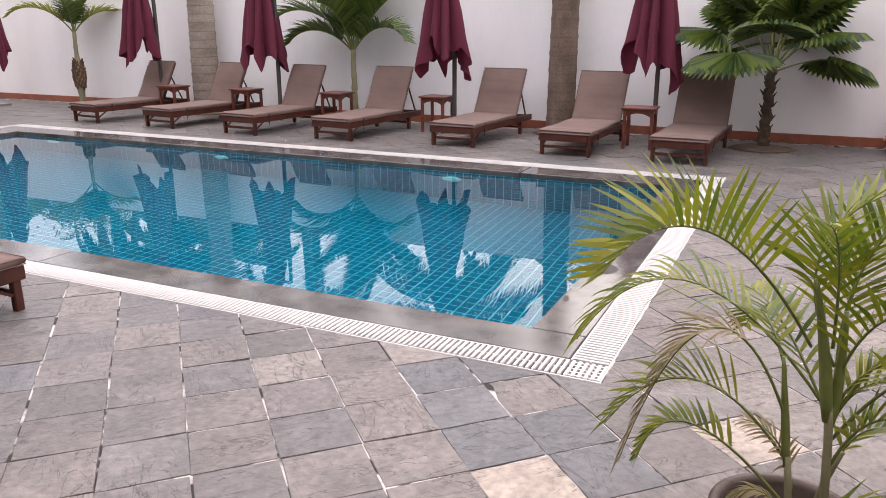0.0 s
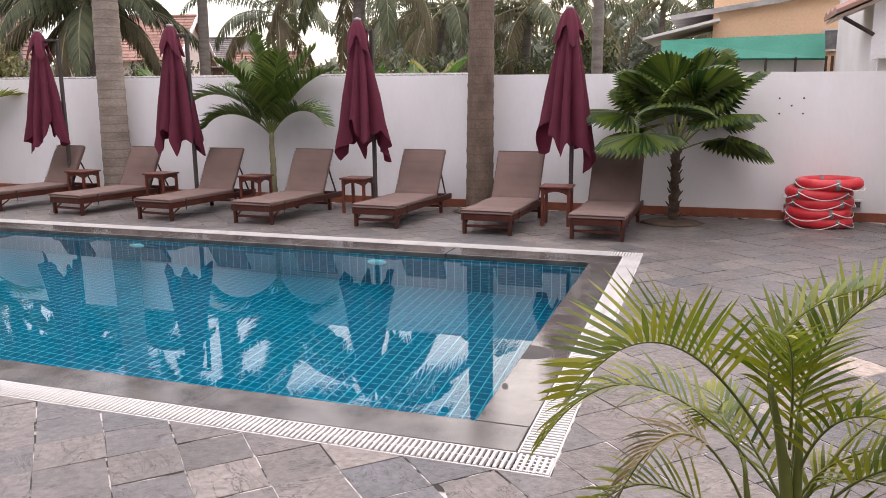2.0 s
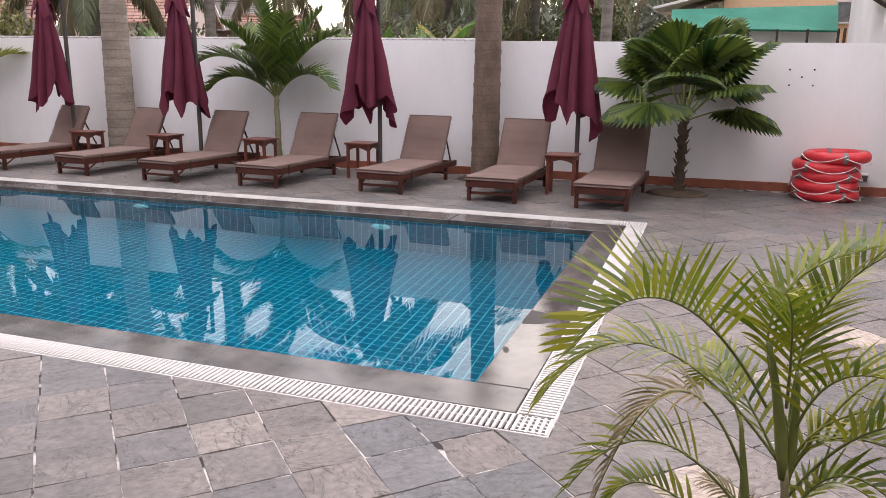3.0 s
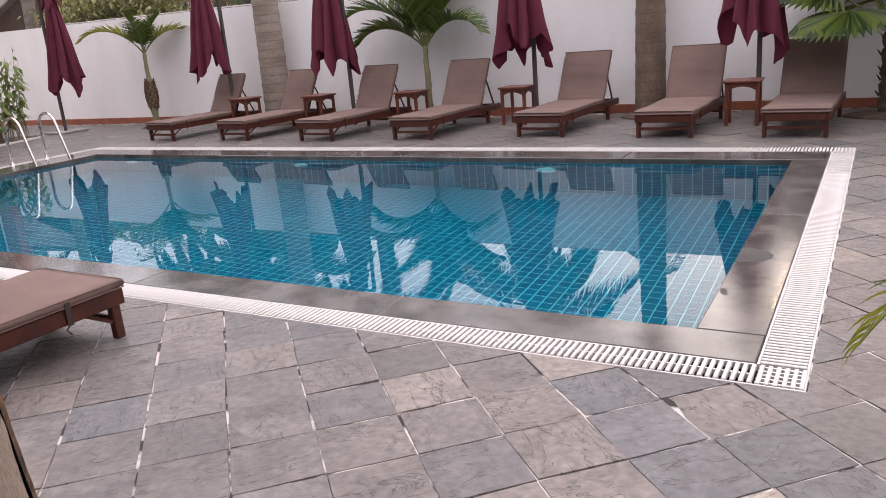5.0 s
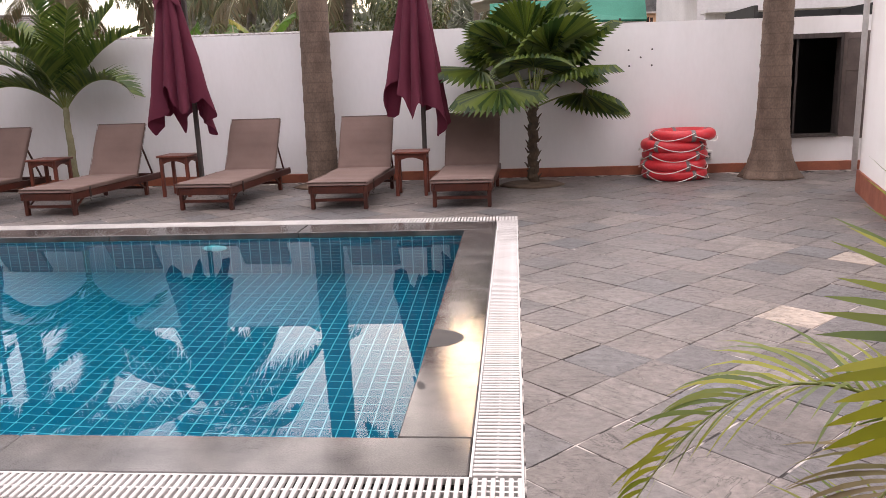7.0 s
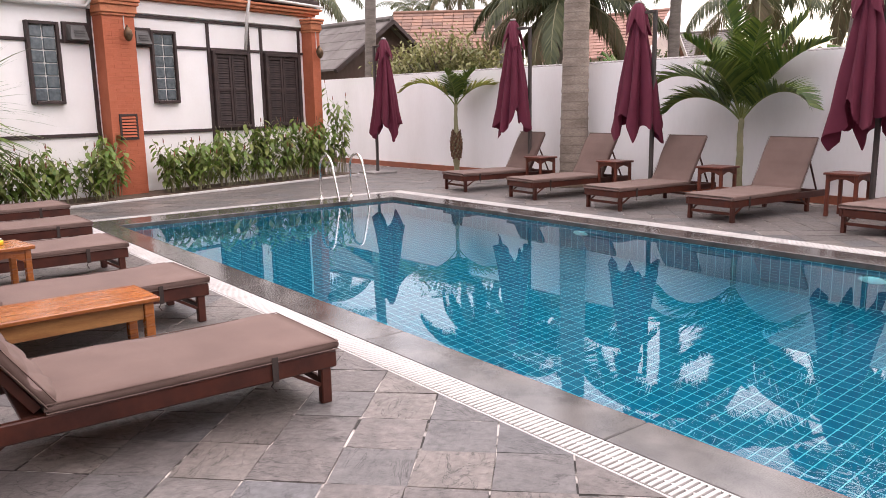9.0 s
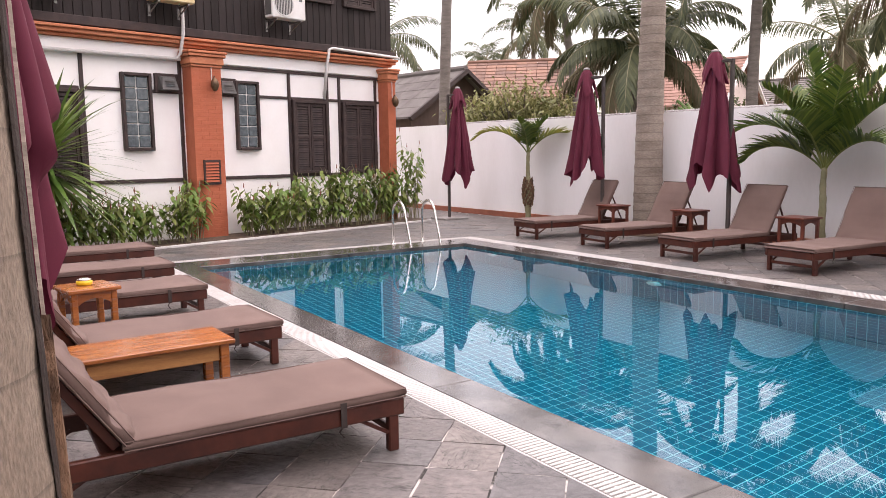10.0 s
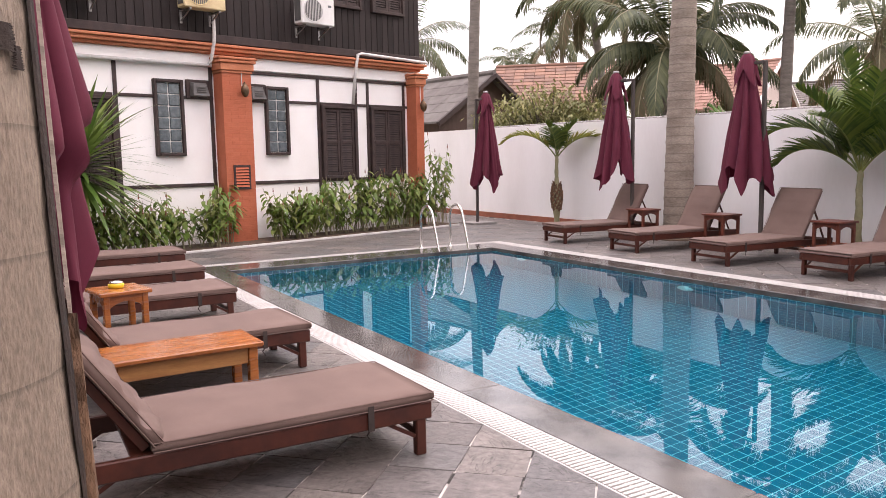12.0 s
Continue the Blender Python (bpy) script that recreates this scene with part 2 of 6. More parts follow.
BARK_MID = mat("brown_palm_bark", (0.175, 0.123, 0.092), (0.105, 0.074, 0.056), 0.9, 2.5, 0.7, 26, stretch=(2, 2, 1.2), fine=0.5)
BARK_NEAR = mat("grey_split_bark", (0.275, 0.218, 0.168), (0.215, 0.168, 0.128), 0.9, 5, 0.6, 75, stretch=(2.4, 2.4, 0.7), fine=0.7)
RAGGED = mat("ragged_brown_fibre", (0.20, 0.11, 0.06), (0.07, 0.042, 0.028), 0.95, 9, 0.8, 60, stretch=(3, 3, 0.8), fine=0.6)
BARK_DARK = mat("coconut_bark", (0.20, 0.175, 0.155), (0.13, 0.11, 0.097), 0.9, 3, 0.5, 20, stretch=(1, 1, 4), fine=0.4)


def ring_scars(m, spacing, strength, soft=0.06):
    """Thin dark leaf scars round a palm trunk."""
    t = m.node_tree
    sock = t.nodes["Principled BSDF"].inputs["Base Color"]
    old = sock.links[0].from_socket
    co = t.nodes.new("ShaderNodeTexCoord")
    wv = t.nodes.new("ShaderNodeTexWave")
    wv.bands_direction, wv.wave_profile = 'Z', 'SAW'
    wv.inputs["Scale"].default_value = 0.314 / spacing
    wv.inputs["Distortion"].default_value = 0.4
    wv.inputs["Detail"].default_value = 3.0
    wv.inputs["Detail Scale"].default_value = 1.6
    t.links.new(co.outputs["Object"], wv.inputs[0])
    rp = t.nodes.new("ShaderNodeValToRGB")
    rp.color_ramp.elements[0].position, rp.color_ramp.elements[0].color = 1 - 2 * soft, (1, 1, 1, 1)
    rp.color_ramp.elements[1].position, rp.color_ramp.elements[1].color = 1 - 0.5 * soft, (1 - strength, 1 - strength, 1 - strength, 1)
    t.links.new(wv.outputs[0], rp.inputs[0])
    mx = t.nodes.new("ShaderNodeMix")
    mx.data_type, mx.blend_type = 'RGBA', 'MULTIPLY'
    mx.inputs[0].default_value = 1.0
    t.links.new(old, mx.inputs[6])
    t.links.new(rp.outputs[0], mx.inputs[7])
    t.links.new(mx.outputs[2], sock)


ring_scars(BARK, 0.15, 0.32, 0.08)
ring_scars(BARK_MID, 0.13, 0.2, 0.08)
ring_scars(BARK_NEAR, 0.19, 0.3, 0.03)
SPLIT = mat("dark_split", (0.035, 0.022, 0.016), (0.018, 0.012, 0.01), 0.95, 12, 0.5, 60)
FIBRE = mat("palm_fibre", (0.10, 0.07, 0.045), (0.05, 0.035, 0.025), 0.95, 10, 0.8, 60)
LEAF_FAR = mat("coconut_leaf", (0.068, 0.086, 0.042), (0.045, 0.06, 0.03), 0.6, 0.8, 0, 5, rand='island', c3=(0.125, 0.135, 0.062), translucent=0.22)
LEAF_OLIVE = mat("olive_leaf", (0.22, 0.23, 0.085), (0.14, 0.16, 0.055), 0.6, 1, 0, 9, rand='island', c3=(0.30, 0.28, 0.12), translucent=0.3)
LEAF_DRY = mat("dry_coconut_leaf", (0.17, 0.125, 0.07), (0.11, 0.085, 0.05), 0.8, 1, 0, 5, rand='island', c3=(0.10, 0.10, 0.05), translucent=0.2)
LEAF_PALM = mat("palm_leaf", (0.05, 0.10, 0.018), (0.024, 0.056, 0.013), 0.42, 2, 0, 9, rand='island', c3=(0.13, 0.175, 0.03), translucent=0.25)
LEAF_ARECA = mat("areca_leaf", (0.135, 0.19, 0.012), (0.05, 0.095, 0.008), 0.36, 3, 0, 9, rand='island', c3=(0.28, 0.285, 0.02), translucent=0.4)
LEAF_BROWN = mat("areca_leaf_dry", (0.25, 0.17, 0.075), (0.16, 0.15, 0.05), 0.6, 3, 0, 9, rand='island', c3=(0.30, 0.24, 0.14), translucent=0.3)
LEAF_YELLOW = mat("yellow_leaf", (0.34, 0.28, 0.04), (0.16, 0.20, 0.03), 0.5, 3, 0, 9, rand='island', c3=(0.15, 0.2, 0.03), translucent=0.3)
LEAF_FAN = mat("fan_leaf", (0.036, 0.076, 0.016), (0.02, 0.048, 0.013), 0.4, 2, 0, 9, rand='island', c3=(0.14, 0.19, 0.03), translucent=0.3)
LEAF_SPEAR = mat("spear_leaf", (0.11, 0.19, 0.035), (0.06, 0.12, 0.025), 0.4, 6, 0, 9, rand='island', c3=(0.17, 0.22, 0.05), translucent=0.2)
LEAF_SHRUB = mat("shrub_leaf", (0.135, 0.225, 0.032), (0.075, 0.14, 0.022), 0.5, 6, 0, 9, rand='island', c3=(0.24, 0.27, 0.075), translucent=0.3)
LEAF_BUSH = mat("bush_leaf", (0.07, 0.10, 0.03), (0.045, 0.075, 0.028), 0.6, 1, 0, 9, rand='island', c3=(0.15, 0.15, 0.05), translucent=0.25)
# distance haze is put into this leaf colour: paler and greyer than the leaves
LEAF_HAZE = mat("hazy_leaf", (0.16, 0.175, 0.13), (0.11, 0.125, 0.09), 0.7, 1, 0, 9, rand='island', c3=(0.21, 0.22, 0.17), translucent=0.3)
LEAF_BANANA = mat("banana_leaf", (0.10, 0.20, 0.03), (0.07, 0.15, 0.03), 0.4, 4, 0, 9, translucent=0.35)
STEM_GREEN = mat("green_stem", (0.16, 0.185, 0.045), (0.10, 0.125, 0.032), 0.45, 6, 0.05, 30)
STEM_PALE = mat("pale_stem", (0.26, 0.24, 0.14), (0.18, 0.17, 0.09), 0.6, 8, 0.1, 40)
COCONUT = mat("coconut", (0.16, 0.15, 0.05), (0.11, 0.09, 0.04), 0.5, 8, 0, 20)
FLOWER = mat("red_flower", (0.22, 0.05, 0.03), None, 0.6, 9, 0, 20)
POT = mat("clay_pot", (0.12, 0.085, 0.07), (0.075, 0.055, 0.048), 0.6, 5, 0.3, 40)
RING_RED = mat("red_vinyl", (0.62, 0.028, 0.04), (0.52, 0.022, 0.032), 0.38, 6, 0.1, 40)
RING_GREY = mat("grey_tape", (0.20, 0.17, 0.165), None, 0.4, 9, 0, 30)
ROPE = mat("white_rope", (0.78, 0.74, 0.72), (0.66, 0.60, 0.58), 0.8, 30, 0.3, 120)
STUCCO = mat("white_stucco", (0.87, 0.85, 0.83), (0.81, 0.785, 0.76), 0.85, 1.2, 0.1, 25, fine=0.1)
TIMBER = mat("dark_timber", (0.044, 0.025, 0.022), (0.026, 0.016, 0.015), 0.65, 6, 0.15, 40)
BOARD = mat("dark_boards", (0.024, 0.018, 0.017), (0.017, 0.013, 0.012), 0.7, 3, 0.2, 30, rand='object', c3=(0.034, 0.026, 0.025), spec=0.25, stretch=(3, 3, 0.4))
ORANGE = mat("orange_paint", (0.50, 0.18, 0.085), (0.42, 0.14, 0.065), 0.65, 3, 0.12, 30)
BRICK = mat("orange_brick", (0.44, 0.125, 0.06), (0.38, 0.105, 0.05), 0.75, 5, 0.3, 50, rand='object', c3=(0.42, 0.115, 0.055))
GLASS_BLOCK = mat("glass_block", (0.07, 0.09, 0.10), (0.13, 0.155, 0.165), 0.08, 12, 0.25, 30, spec=0.8)
PVC = mat("white_pipe", (0.62, 0.60, 0.58), (0.52, 0.50, 0.48), 0.45, 4, 0.02, 30)
AC_WHITE = mat("white_enamel", (0.72, 0.71, 0.69), (0.64, 0.62, 0.60), 0.4, 4, 0.03, 40)
AC_YELLOW = mat("yellowed_enamel", (0.66, 0.53, 0.30), (0.58, 0.45, 0.25), 0.45, 4, 0.03, 40)
# near-black that stands for shade in the room, wall holes and slat gaps
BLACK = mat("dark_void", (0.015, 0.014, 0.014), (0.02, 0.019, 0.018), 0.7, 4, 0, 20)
GREY_PLASTIC = mat("grey_plastic", (0.10, 0.095, 0.09), (0.075, 0.07, 0.068), 0.5, 6, 0.05, 40)
BRONZE = mat("bronze_shade", (0.16, 0.10, 0.055), (0.08, 0.05, 0.03), 0.45, 14, 0.2, 60, metal=0.6)
ROOF_GREY = mat("weathered_sheet_roof", (0.16, 0.145, 0.135), (0.10, 0.085, 0.08), 0.85, 1.5, 0.3, 14)
PALE_SHEET = mat("pale_sheet", (0.45, 0.43, 0.42), (0.28, 0.26, 0.25), 0.7, 3, 0.1, 30)
ROOF_BROWN = mat("brown_roof_tile", (0.18, 0.105, 0.08), (0.12, 0.07, 0.055), 0.8, 1.5, 0.2, 14, rand='island', c3=(0.24, 0.13, 0.09))
ROOF_RED = mat("red_roof_tile", (0.27, 0.15, 0.115), (0.20, 0.11, 0.085), 0.8, 1.5, 0.2, 14, rand='island', c3=(0.32, 0.19, 0.15))
PLANK_BROWN = mat("weathered_planks", (0.085, 0.05, 0.04), (0.055, 0.035, 0.03), 0.8, 2, 0.3, 20, rand='island', c3=(0.11, 0.07, 0.055), stretch=(4, 4, 0.5))
PINK_WALL = mat("pale_pink_wall", (0.62, 0.53, 0.49), (0.55, 0.46, 0.42), 0.85, 1, 0.05, 20)
OCHRE_WALL = mat("ochre_wall", (0.80, 0.56, 0.36), (0.74, 0.50, 0.31), 0.85, 1, 0.05, 20)
GREEN_AWNING = mat("green_awning", (0.025, 0.22, 0.15), (0.02, 0.18, 0.12), 0.6, 2, 0.1, 30)
WHITE_FAR = mat("white_far_wall", (0.70, 0.68, 0.68), (0.62, 0.60, 0.60), 0.85, 1, 0.05, 20)
LOUVRE = mat("louvre_glass", (0.12, 0.13, 0.135), (0.20, 0.21, 0.215), 0.2, 6, 0, 20)
YELLOW = mat("yellow_enamel", (0.75, 0.55, 0.03), None, 0.3, 9, 0, 20)


def water_material():
    m = bpy.data.materials.new("pool_water")
    m.use_nodes = True
    t = m.node_tree
    b = t.nodes["Principled BSDF"]
    b.inputs["Base Color"].default_value = (0.11, 0.84, 0.98, 1)
    b.inputs["Transmission Weight"].default_value = 1.0
    b.inputs["IOR"].default_value = 1.28
    b.inputs["Roughness"].default_value = 0.0
    co = t.nodes.new("ShaderNodeTexCoord")
    n = t.nodes.new("ShaderNodeTexNoise")
    n.inputs["Scale"].default_value = 1.1
    n.inputs["Detail"].default_value = 0.6
    t.links.new(co.outputs["Object"], n.inputs[0])
    bu = t.nodes.new("ShaderNodeBump")
    bu.inputs["Strength"].default_value = 0.0017
    bu.inputs["Distance"].default_value = 0.02
    t.links.new(n.outputs[0], bu.inputs["Height"])
    t.links.new(bu.outputs[0], b.inputs["Normal"])
    return m


WATER = water_material()


# ---- mesh helpers ----
class Mesh:
    def __init__(self):
        self.v, self.f = [], []

    def add(self, vs, fs, m=None):
        k = len(self.v)
        self.v += [tuple(m @ Vector(p)) if m else tuple(p) for p in vs]
        self.f += [tuple(k + i for i in q) for q in fs]
        return self

    def box(self, c, s, m=None, bevel=0.0):
        hx, hy, hz = s[0] / 2, s[1] / 2, s[2] / 2
        b = min(bevel, hx * 0.9, hy * 0.9, hz * 0.9)
        if b <= 0:
            vs = [(c[0] + i * hx, c[1] + j * hy, c[2] + k * hz) for k in (-1, 1) for j in (-1, 1) for i in (-1, 1)]
            fs = [(0, 2, 3, 1), (4, 5, 7, 6), (0, 1, 5, 4), (2, 6, 7, 3), (0, 4, 6, 2), (1, 3, 7, 5)]
            return self.add(vs, fs, m)
        idx, vs = {}, []
        for i in (-1, 1):
            for j in (-1, 1):
                for k in (-1, 1):
                    for ax in range(3):
                        d = [hx - b, hy - b, hz - b]
                        d[ax] += b
                        idx[i, j, k, ax] = len(vs)
                        vs.append((c[0] + i * d[0], c[1] + j * d[1], c[2] + k * d[2]))
        fs = []
        for s_ in (-1, 1):
            o = [(-1, -1), (1, -1), (1, 1), (-1, 1)]
            q0 = [idx[s_, a, d, 0] for a, d in o]
            q1 = [idx[a, s_, d, 1] for a, d in o]
            q2 = [idx[a, d, s_, 2] for a, d in o]
            fs += [tuple(q0 if s_ > 0 else q0[::-1]), tuple(q1[::-1] if s_ > 0 else q1), tuple(q2 if s_ > 0 else q2[::-1])]
        for i in (-1, 1):
            for j in (-1, 1):
                a = (idx[i, j, -1, 0], idx[i, j, 1, 0], idx[i, j, 1, 1], idx[i, j, -1, 1])
                fs.append(a if i * j < 0 else a[::-1])
                a = (idx[i, -1, j, 0], idx[i, 1, j, 0], idx[i, 1, j, 2], idx[i, -1, j, 2])
                fs.append(a if i * j > 0 else a[::-1])
                a = (idx[-1, i, j, 1], idx[1, i, j, 1], idx[1, i, j, 2], idx[-1, i, j, 2])
                fs.append(a if i * j < 0 else a[::-1])
                for k in (-1, 1):
                    q = (idx[i, j, k, 0], idx[i, j, k, 1], idx[i, j, k, 2])
                    fs.append(q if i * j * k > 0 else q[::-1])
        return self.add(vs, fs, m)

    def tube(self, pts, radii, n=10, caps=True, m=None):
        pts = [Vector(p) for p in pts]
        if not isinstance(radii, (list, tuple)):
            radii = [radii] * len(pts)
        vs, fs = [], []
        ref = None
        for i, p in enumerate(pts):
            d = (pts[min(i + 1, len(pts) - 1)] - pts[max(i - 1, 0)]).normalized()
            if ref is None:
                ref = d.orthogonal().normalized()
            ref = (ref - d * ref.dot(d)).normalized()
            w = d.cross(ref)
            for k in range(n):
                a = 2 * math.pi * k / n
                vs.append(p + (ref * math.cos(a) + w * math.sin(a)) * radii[i])
        for i in range(len(pts) - 1):
            for k in range(n):
                k2 = (k + 1) % n
                fs.append((i * n + k, i * n + k2, (i + 1) * n + k2, (i + 1) * n + k))
        if caps:
            fs.append(tuple(range(n - 1, -1, -1)))
            fs.append(tuple((len(pts) - 1) * n + k for k in range(n)))
        return self.add(vs, fs, m)

    def lathe(self, prof, n=24, m=None, caps=True):
        vs, fs = [], []
        for r, z in prof:
            for k in range(n):
                a = 2 * math.pi * k / n
                vs.append((r * math.cos(a), r * math.sin(a), z))
        for i in range(len(prof) - 1):
            for k in range(n):
                k2 = (k + 1) % n
                fs.append((i * n + k, i * n + k2, (i + 1) * n + k2, (i + 1) * n + k))
        if caps:
            fs.append(tuple(range(n - 1, -1, -1)))
            fs.append(tuple((len(prof) - 1) * n + k for k in range(n)))
        return self.add(vs, fs, m)

    def torus(self, c, R, r, n=32, k=12, a0=0.0, a1=2 * math.pi, m=None):
        pts = [(c[0] + R * math.cos(a0 + (a1 - a0) * i / n), c[1] + R * math.sin(a0 + (a1 - a0) * i / n), c[2]) for i in range(n + 1)]
        return self.tube(pts, r, k, a1 - a0 < 6.2, m)

    def data(self, name, material, smooth=False):
        d = bpy.data.meshes.new(name)
        d.from_pydata(self.v, [], self.f)
        d.materials.append(material)
        if smooth:
            d.shade_smooth()
        d.update()
        return d


def part(name, ms, material, parent=None, label="", smooth=False, m=None):
    d = ms if isinstance(ms, bpy.types.Mesh) else ms.data(name, material, smooth)
    ob = new(name, d)
    ob.parent = parent
    if m is not None:
        ob.matrix_basis = m
    if label:
        ob["label"] = label
    return ob


def thing(name, label, category, m=None, group="", kind=""):
    e = new(name)
    e.empty_display_size = 0.1
    if m is not None:
        e.matrix_basis = m
    return tagged(e, label, category, group, kind)


def solid(name, ms, material, label, category, kind="structure", smooth=False, m=None):
    ob = part(name, ms, material, None, "", smooth, m)
    return tagged(ob, label, category, "", kind)


def spot(bearing, d):
    """A place at a bearing (degrees to the left of +y) and distance from the near pool corner's deck."""
    a = radians(bearing)
    return 0.3 - d * math.sin(a), -2.7 + d * math.cos(a)


def arc(p0, p1, p2, n):
    p0, p1, p2 = Vector(p0), Vector(p1), Vector(p2)
    return [p0 * (1 - t) ** 2 + p1 * 2 * t * (1 - t) + p2 * t * t for t in (i / n for i in range(n + 1))]

# ---- setting: ground, deck, pool ----
POOL_L, POOL_R, POOL_N, POOL_F = -10.42, -0.508, 0.505, 4.80
DECK_L, DECK_R, DECK_N, DECK_F = -11.2, 0.0, 0.0, 5.45
GW = 0.2
WATER_Z, FLOOR_Z = -0.05, -1.32


def ring_plate(x0, x1, y0, y1, X0, X1, Y0, Y1, z0, z1):
    """A rectangular sheet with a rectangular hole, as four slabs."""
    ms = Mesh()
    for a, b, c, d in ((X0, X1, Y0, y0), (X0, X1, y1, Y1), (X0, x0, y0, y1), (x1, X1, y0, y1)):
        ms.box(((a + b) / 2, (c + d) / 2, (z0 + z1) / 2), (b - a, d - c, z1 - z0))
    return ms


solid("ground", ring_plate(DECK_L, DECK_R, DECK_N, DECK_F, -400, 400, -400, 400, -1.6, -0.03), EARTH, "earth ground reaching to the horizon", "ground")
deck = solid("pavement", ring_plate(DECK_L, DECK_R, DECK_N, DECK_F, -21.0, 7.0, -8.0, 8.9, -0.03, -0.004), GROUT, "pale and dark grout bed under the slate paving", "pavement")

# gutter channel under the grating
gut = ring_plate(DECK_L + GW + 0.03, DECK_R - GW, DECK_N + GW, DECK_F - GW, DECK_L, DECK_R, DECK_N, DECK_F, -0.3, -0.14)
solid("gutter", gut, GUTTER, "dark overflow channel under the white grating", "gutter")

# coping slabs
coping = thing("coping", "polished dark grey granite coping round the pool", "coping", kind="structure")


def slabs(along, c0, c1, cuts):
    """Slabs side by side along one axis, cut at the given places; c0 to c1 is their width."""
    for a, b in zip(cuts, cuts[1:]):
        a, b = a + 0.003, b - 0.003
        ms = Mesh()
        if along == 'x':
            ms.box(((a + b) / 2, (c0 + c1) / 2, -0.05), (b - a, c1 - c0, 0.1), bevel=0.006)
        else:
            ms.box(((c0 + c1) / 2, (a + b) / 2, -0.05), (c1 - c0, b - a, 0.1), bevel=0.006)
        part("slab", ms, COPING, coping)


SLAB_X = [DECK_L + GW, -9.80, -7.88, -5.96, -4.04, -2.12, DECK_R - GW - 0.003]
slabs('x', DECK_N + GW + 0.002, POOL_N, SLAB_X)
slabs('x', POOL_F, DECK_F - GW - 0.05, SLAB_X)
slabs('y', POOL_R, DECK_R - GW - 0.003, [POOL_N, 2.72, POOL_F])
slabs('y', DECK_L + GW, POOL_L, [POOL_N, 2.72, POOL_F])
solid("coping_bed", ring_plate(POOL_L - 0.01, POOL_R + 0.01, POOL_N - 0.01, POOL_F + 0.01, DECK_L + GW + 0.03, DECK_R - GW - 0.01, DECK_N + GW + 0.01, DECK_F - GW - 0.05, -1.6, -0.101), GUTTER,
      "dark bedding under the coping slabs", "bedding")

# pool basin
basin = thing("pool_basin", "tiled swimming pool basin in turquoise with pale joints", "pool", kind="structure")
sh = Mesh()
T = 0.2
sh.box(((POOL_L + POOL_R) / 2, (POOL_N + POOL_F) / 2, FLOOR_Z - T / 2), (POOL_R - POOL_L + 2 * T, POOL_F - POOL_N + 2 * T, T))
D = -0.101 - FLOOR_Z
zc = FLOOR_Z + D / 2
sh.box((POOL_L - T / 2, (POOL_N + POOL_F) / 2, zc), (T, POOL_F - POOL_N + 2 * T, D))
sh.box((POOL_R + T / 2, (POOL_N + POOL_F) / 2, zc), (T, POOL_F - POOL_N + 2 * T, D))
sh.box(((POOL_L + POOL_R) / 2, POOL_N - T / 2, zc), (POOL_R - POOL_L, T, D))
sh.box(((POOL_L + POOL_R) / 2, POOL_F + T / 2, zc), (POOL_R - POOL_L, T, D))
part("shell", sh, POOL_GROUT, basin, "pale grouted shell")
water = solid("water", Mesh().add([(POOL_L, POOL_N, WATER_Z), (POOL_R, POOL_N, WATER_Z), (POOL_R, POOL_F, WATER_Z), (POOL_L, POOL_F, WATER_Z)], [(0, 1, 2, 3)]), WATER, "calm clear pool water mirroring palms and sky", "water")
water.visible_shadow = False

# ---- setting: walls ----
WY = 8.55


def wall_top(x):
    return 2.05 - 0.0085 * x


def slanted_wall(x0, x1, y0, y1, z0=-0.03):
    vs = [(x0, y0, z0), (x1, y0, z0), (x1, y1, z0), (x0, y1, z0), (x0, y0, wall_top(x0)), (x1, y0, wall_top(x1)), (x1, y1, wall_top(x1)), (x0, y1, wall_top(x0))]
    return Mesh().add(vs, [(0, 3, 2, 1), (4, 5, 6, 7), (0, 1, 5, 4), (2, 3, 7, 6), (1, 2, 6, 5), (0, 4, 7, 3)])


WIN_X0, WIN_X1, WIN_Z0, WIN_Z1 = 3.56, 4.32, 0.45, 1.80
wn_ = slanted_wall(-20.6, WIN_X0, WY, WY + 0.16)
wn_.add(slanted_wall(WIN_X1, 6.2, WY, WY + 0.16).v, slanted_wall(WIN_X1, 6.2, WY, WY + 0.16).f)
wn_.box(((WIN_X0 + WIN_X1) / 2, WY + 0.08, (WIN_Z0 - 0.03) / 2), (WIN_X1 - WIN_X0, 0.16, WIN_Z0 + 0.03))
wn_.box(((WIN_X0 + WIN_X1) / 2, WY + 0.08, (WIN_Z1 + 2.018) / 2), (WIN_X1 - WIN_X0, 0.16, 2.018 - WIN_Z1))
solid("wall_north", wn_, WALL, "long white painted garden wall with faint grey stains", "wall")
bb = Mesh()
bb.box((-8.7, WY - 0.012, 0.055), (23.8, 0.03, 0.13), bevel=0.006)
bb.box((4.75, WY - 0.012, 0.055), (2.6, 0.03, 0.13), bevel=0.006)
solid("baseboard", bb, RED_BASE, "terracotta red painted skirting along the garden wall", "skirting")
